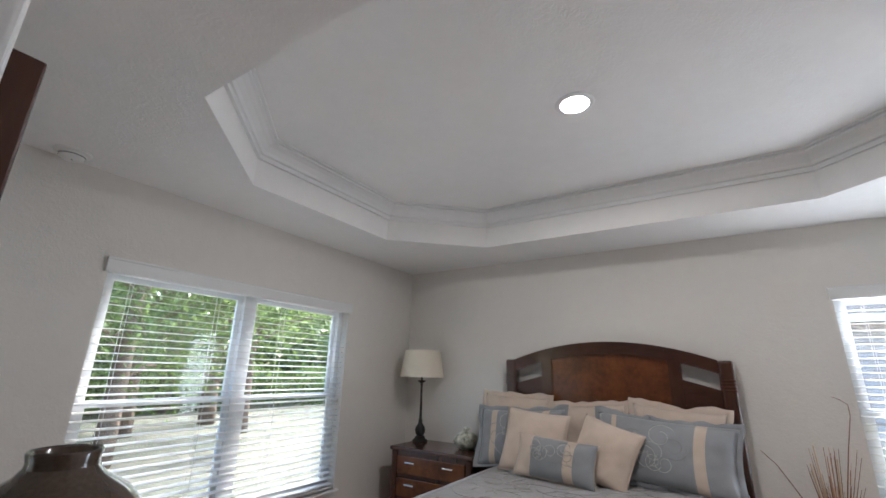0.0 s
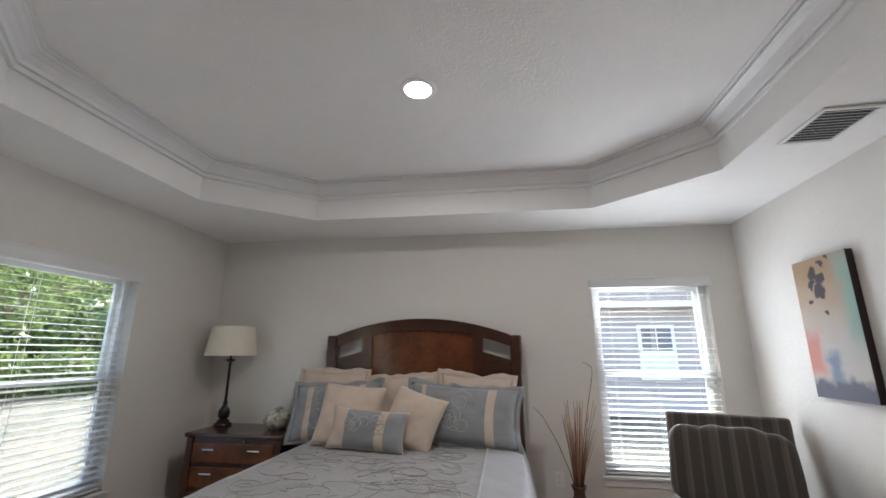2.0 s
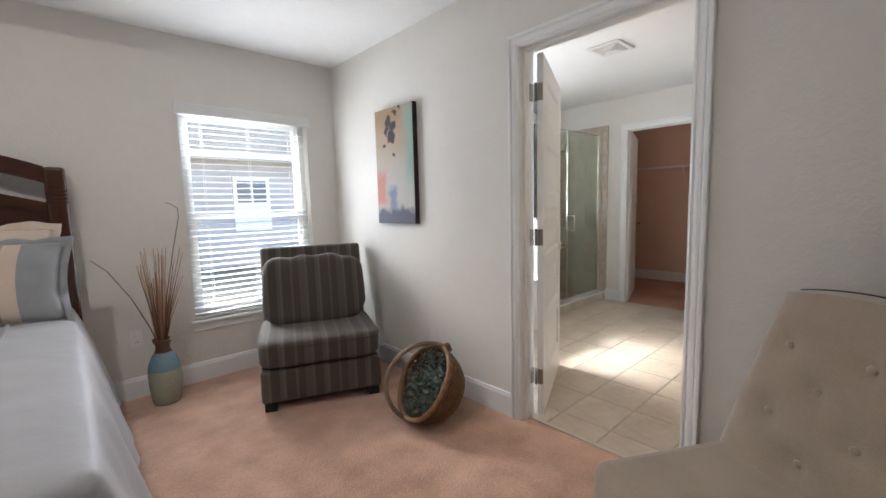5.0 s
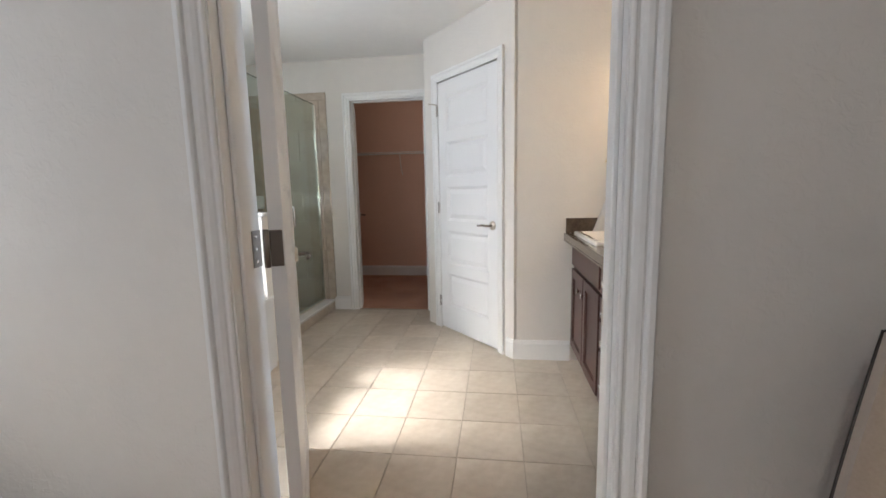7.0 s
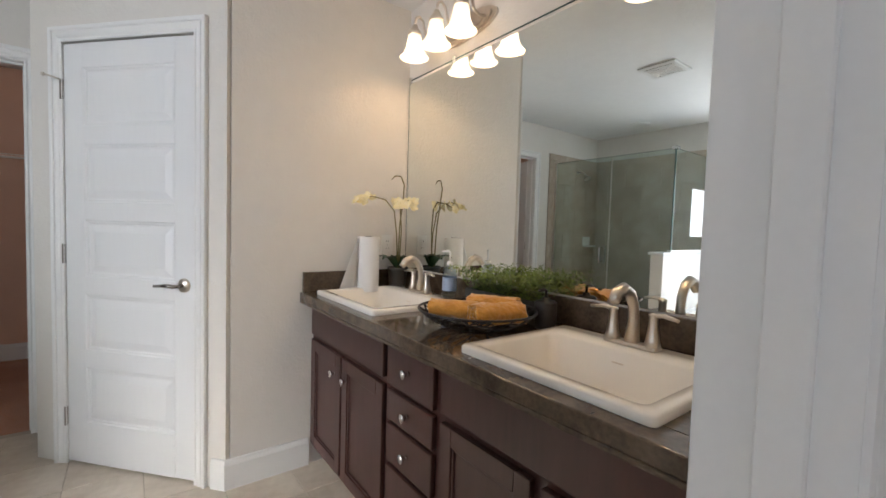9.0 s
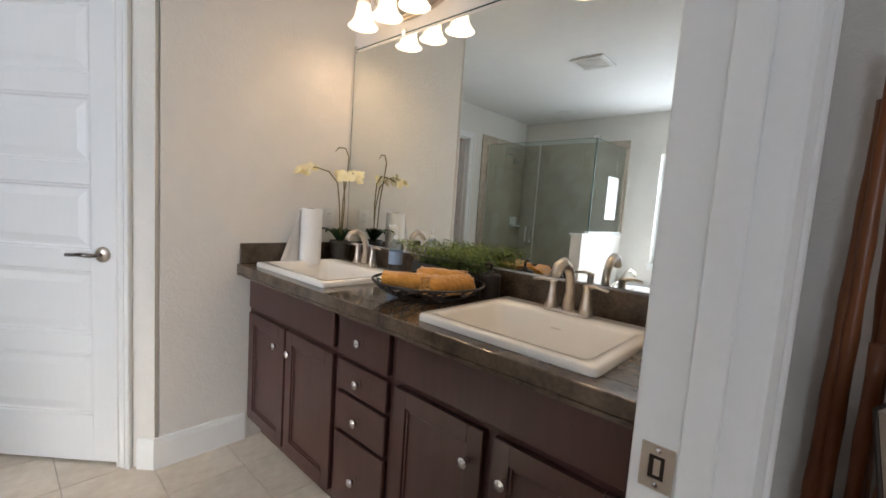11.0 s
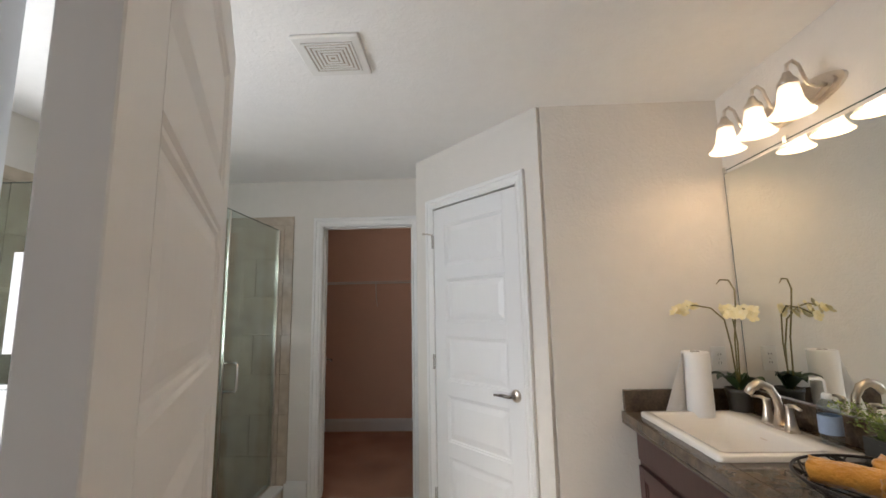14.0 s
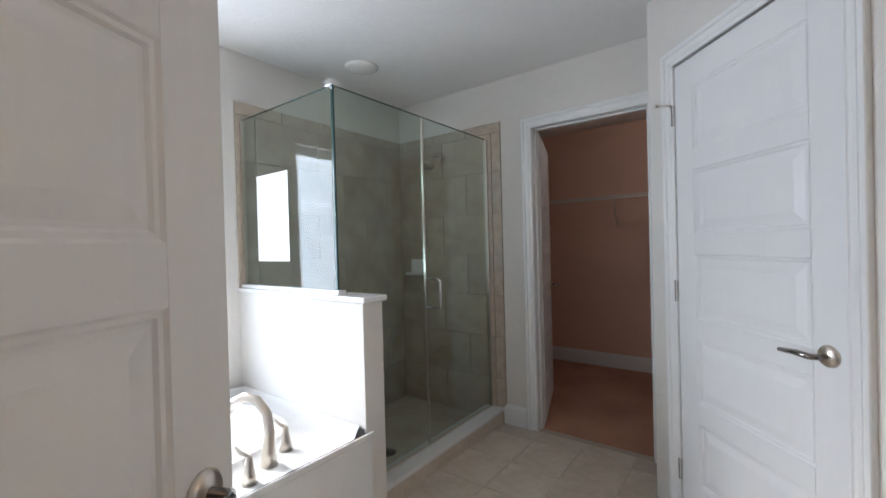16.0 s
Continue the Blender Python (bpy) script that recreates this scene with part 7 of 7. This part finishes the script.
# undergrowth and far woods as one mass of leaves
rr = random.Random(99)
verts, faces = [], []
for n in range(34000):
    far = n % 3 > 0
    x = rr.uniform(-19, -15) if not far else rr.uniform(-30, -18)
    y = rr.uniform(-10, 22) if not far else rr.uniform(-25, 45)
    top = (1.5 + 0.7 * noise.noise(Vector((y * 0.5, x * 0.3, 0)))) if not far else 9 + 3 * noise.noise(Vector((y * 0.2, 0, 4)))
    z = -0.35 + top * rr.random() ** (1.0 if far else 0.8)
    s = rr.uniform(0.06, 0.14) * (4.2 if far else 1.6)
    m = Euler((rr.uniform(-1.2, 1.2), rr.uniform(-1.2, 1.2), rr.uniform(0, 6.28))).to_matrix()
    k = len(verts)
    p = Vector((x, y, z))
    verts += [p + m @ Vector(q) for q in ((-s, 0, 0), (0, s * 0.55, s * 0.1), (s, 0, 0), (0, -s * 0.55, s * 0.1))]
    faces.append((k, k + 1, k + 2, k + 3))
me = bpy.data.meshes.new("undergrowth")
me.from_pydata(verts, [], faces)
me.materials.append(M_LEAF)
tagged(new("undergrowth", me), "dense green undergrowth and far woods", "woods", "", "stuff")

# neighbouring house to the north
hs = thing("house", "neighbouring beige house with lap siding and a white window", "house", pose(1.5, 14.0, -0.36))
part("wall", B(-6.0, 0.05, 0.0, 12.0, 6.0, 3.05), M_SIDING, hs)
pm = None
for k in range(16):
    if pm is None:
        bm = bmesh.new()
        v = [bm.verts.new(p) for p in ((-6.0, 0.05, 0), (-6.0, 0.018, 0), (-6.0, 0.040, 0.178), (-6.0, 0.05, 0.178), (12.0, 0.05, 0), (12.0, 0.018, 0), (12.0, 0.040, 0.178), (12.0, 0.05, 0.178))]
        for f in ((0, 1, 2, 3), (7, 6, 5, 4), (0, 4, 5, 1), (1, 5, 6, 2), (2, 6, 7, 3)):
            bm.faces.new([v[i] for i in f])
        ob = part("siding_board", bm, M_SIDING, hs)
        pm = ob.data
    else:
        ob = new("siding_board", pm)
        ob.parent = hs
    ob.location = (0, 0, 0.02 + k * 0.18)
bm = bmesh.new()
box(bm, -6.6, -0.55, 3.02, 12.6, 6.2, 3.08)
part("soffit", bm, M_TRIM, hs, "white soffit")
part("fascia", B(-6.6, -0.58, 2.98, 12.6, -0.55, 3.18), M_TRIM, hs)
bm = bmesh.new()
v = [bm.verts.new(p) for p in ((-6.7, -0.62, 3.16), (12.7, -0.62, 3.16), (12.7, 3.0, 5.2), (-6.7, 3.0, 5.2), (12.7, 6.7, 3.16), (-6.7, 6.7, 3.16))]
for f in ((0, 1, 2, 3), (3, 2, 4, 5), (0, 3, 5), (1, 4, 2), (0, 5, 4, 1)):
    bm.faces.new([v[i] for i in f])
part("roof", bm, M_ROOF, hs, "dark shingle roof")
for wx in (4.36, -2.2):
    wf = part("window", B(wx - 0.50, -0.03, 1.00, wx + 0.50, 0.03, 2.52), M_TRIM, hs, "white window frame")
    part("pane", B(wx - 0.40, -0.036, 1.80, wx + 0.40, -0.031, 2.42), M_FARPANE, wf, "grey upper pane")
    part("pane", B(wx - 0.40, -0.036, 1.10, wx + 0.40, -0.031, 1.73), M_BLIND, wf, "lower pane with a white blind behind it")
    part("muntin", B(wx - 0.015, -0.042, 1.10, wx + 0.015, -0.0365, 2.42), M_TRIM, wf)

# ---------------------------------------------------------------- floor tiles and shower tiles


def tile_mesh(w, h, t, bev):
    """Lies in x and y from the origin, its face up at z = t."""
    bm = bmesh.new()
    a = [bm.verts.new(p) for p in ((0, 0, 0), (w, 0, 0), (w, h, 0), (0, h, 0))]
    b = [bm.verts.new(p) for p in ((0, 0, t - bev), (w, 0, t - bev), (w, h, t - bev), (0, h, t - bev))]
    c = [bm.verts.new(p) for p in ((bev, bev, t), (w - bev, bev, t), (w - bev, h - bev, t), (bev, h - bev, t))]
    for lo, hi in ((a, b), (b, c)):
        for i in range(4):
            bm.faces.new((lo[i], lo[(i + 1) % 4], hi[(i + 1) % 4], hi[i]))
    bm.faces.new(c)
    me = bpy.data.meshes.new("tile")
    bm.to_mesh(me)
    bm.free()
    return me


MESHES = {}


def tile(parent, mat, w, h, m, t=0.008, bev=0.0012):
    key = (round(w, 4), round(h, 4), mat.name)
    if key not in MESHES:
        MESHES[key] = tile_mesh(w, h, t, bev)
        MESHES[key].materials.append(mat)
    ob = new("tile", MESHES[key])
    ob.parent = parent
    ob.matrix_basis = m
    return ob


PX, PY, G = 0.3055, 0.2945, 0.0035
for i in range(-6, 7):
    for j in range(-3, 7):
        x0, x1 = max(5.04 + i * PX, XE + 0.073), min(5.04 + (i + 1) * PX - G, XC - 0.001)
        y0, y1 = max(2.082 + j * PY, 1.60), min(2.082 + (j + 1) * PY - G, 3.99)
        if x1 - x0 < 0.02 or y1 - y0 < 0.02:
            continue
        if x0 < XB and (y0 > DOOR_Y1 or y1 < DOOR_Y0):
            continue
        if x0 > 5.565 and y1 < D0.y + (x0 - D0.x) * 0.85:
            continue
        if y0 > 3.80 and x1 < 5.3:
            continue
        tile(floor_bath, M_TILE, x1 - x0, y1 - y0, pose(x0, y0, -0.0075))

wt_e = struct("wall_tiles_east", B(XC - 0.005, 3.822, 0.0, XC - 0.0008, YN - 0.001, 2.142), M_WGROUT, "grout bed of the shower wall", "tiled wall")
wt_n = struct("wall_tiles_north", B(5.312, YN - 0.005, 1.063, XC - 0.006, YN - 0.0008, 2.142), M_WGROUT, "grout bed of the shower wall", "tiled wall")
wt_n2 = struct("wall_tiles_north_low", B(KX1 + 0.001, YN - 0.005, 0.0, XC - 0.006, YN - 0.0008, 1.062), M_WGROUT, "grout bed of the shower wall", "tiled wall")


def rows_of(lo, hi, step):
    z = lo
    while z < hi - 0.02:
        yield z, min(z + step - 0.003, hi)
        z += step


face_e = pose(XC - 0.004, 0, 0, 0, -90, 0)       # local x up, y along y, z out towards -x
for r, (z0, z1) in enumerate(rows_of(0.02, 2.068, 0.2965)):
    tile(wt_e, M_WTILE, z1 - z0, 0.072, face_e @ pose(z0, 3.823, 0))
    y = 3.898 - (0.22 if r % 2 else 0.0)
    while y < YN - 0.03:
        a, b = max(y, 3.898), min(y + 0.437, YN - 0.013)
        if b - a > 0.02:
            tile(wt_e, M_WTILE, z1 - z0, b - a, face_e @ pose(z0, a, 0))
        y += 0.44
y = 3.823
while y < YN - 0.03:
    b = min(y + 0.297, YN - 0.013)
    tile(wt_e, M_WTILE, 0.070, b - y, face_e @ pose(2.0715, y, 0))
    y += 0.30
face_n = pose(0, YN - 0.004, 0, 90, 0, 0)        # local x along x, y up, z out towards -y
for r, (z0, z1) in enumerate(rows_of(0.02, 2.068, 0.2965)):
    x = KX1 + 0.002 - (0.22 if r % 2 else 0.0)
    while x < XC - 0.03:
        a, b = max(x, KX1 + 0.002), min(x + 0.437, XC - 0.016)
        if b - a > 0.02:
            tile(wt_n, M_WTILE, b - a, z1 - z0, face_n @ pose(a, z0, 0))
        x += 0.44
    if z1 > 1.10:
        lo = max(z0, 1.066)
        tile(wt_n, M_WTILE, KX1 - 5.313 - 0.002, z1 - lo, face_n @ pose(5.313, lo, 0))
x = 5.313
while x < XC - 0.03:
    b = min(x + 0.297, XC - 0.016)
    tile(wt_n, M_WTILE, b - x, 0.070, face_n @ pose(x, 2.0715, 0))
    x += 0.30
bm = bmesh.new()
x = KX1 + 0.004
while x < XC - 0.07:
    y = 3.979
    while y < YN - 0.07:
        box(bm, x, y, 0.0165, x + 0.048, y + 0.048, 0.021)
        y += 0.0515
    x += 0.0515
mos = part("mosaic", bm, M_WTILE, pan_floor)
tagged(mos, "", "", "", "stuff")
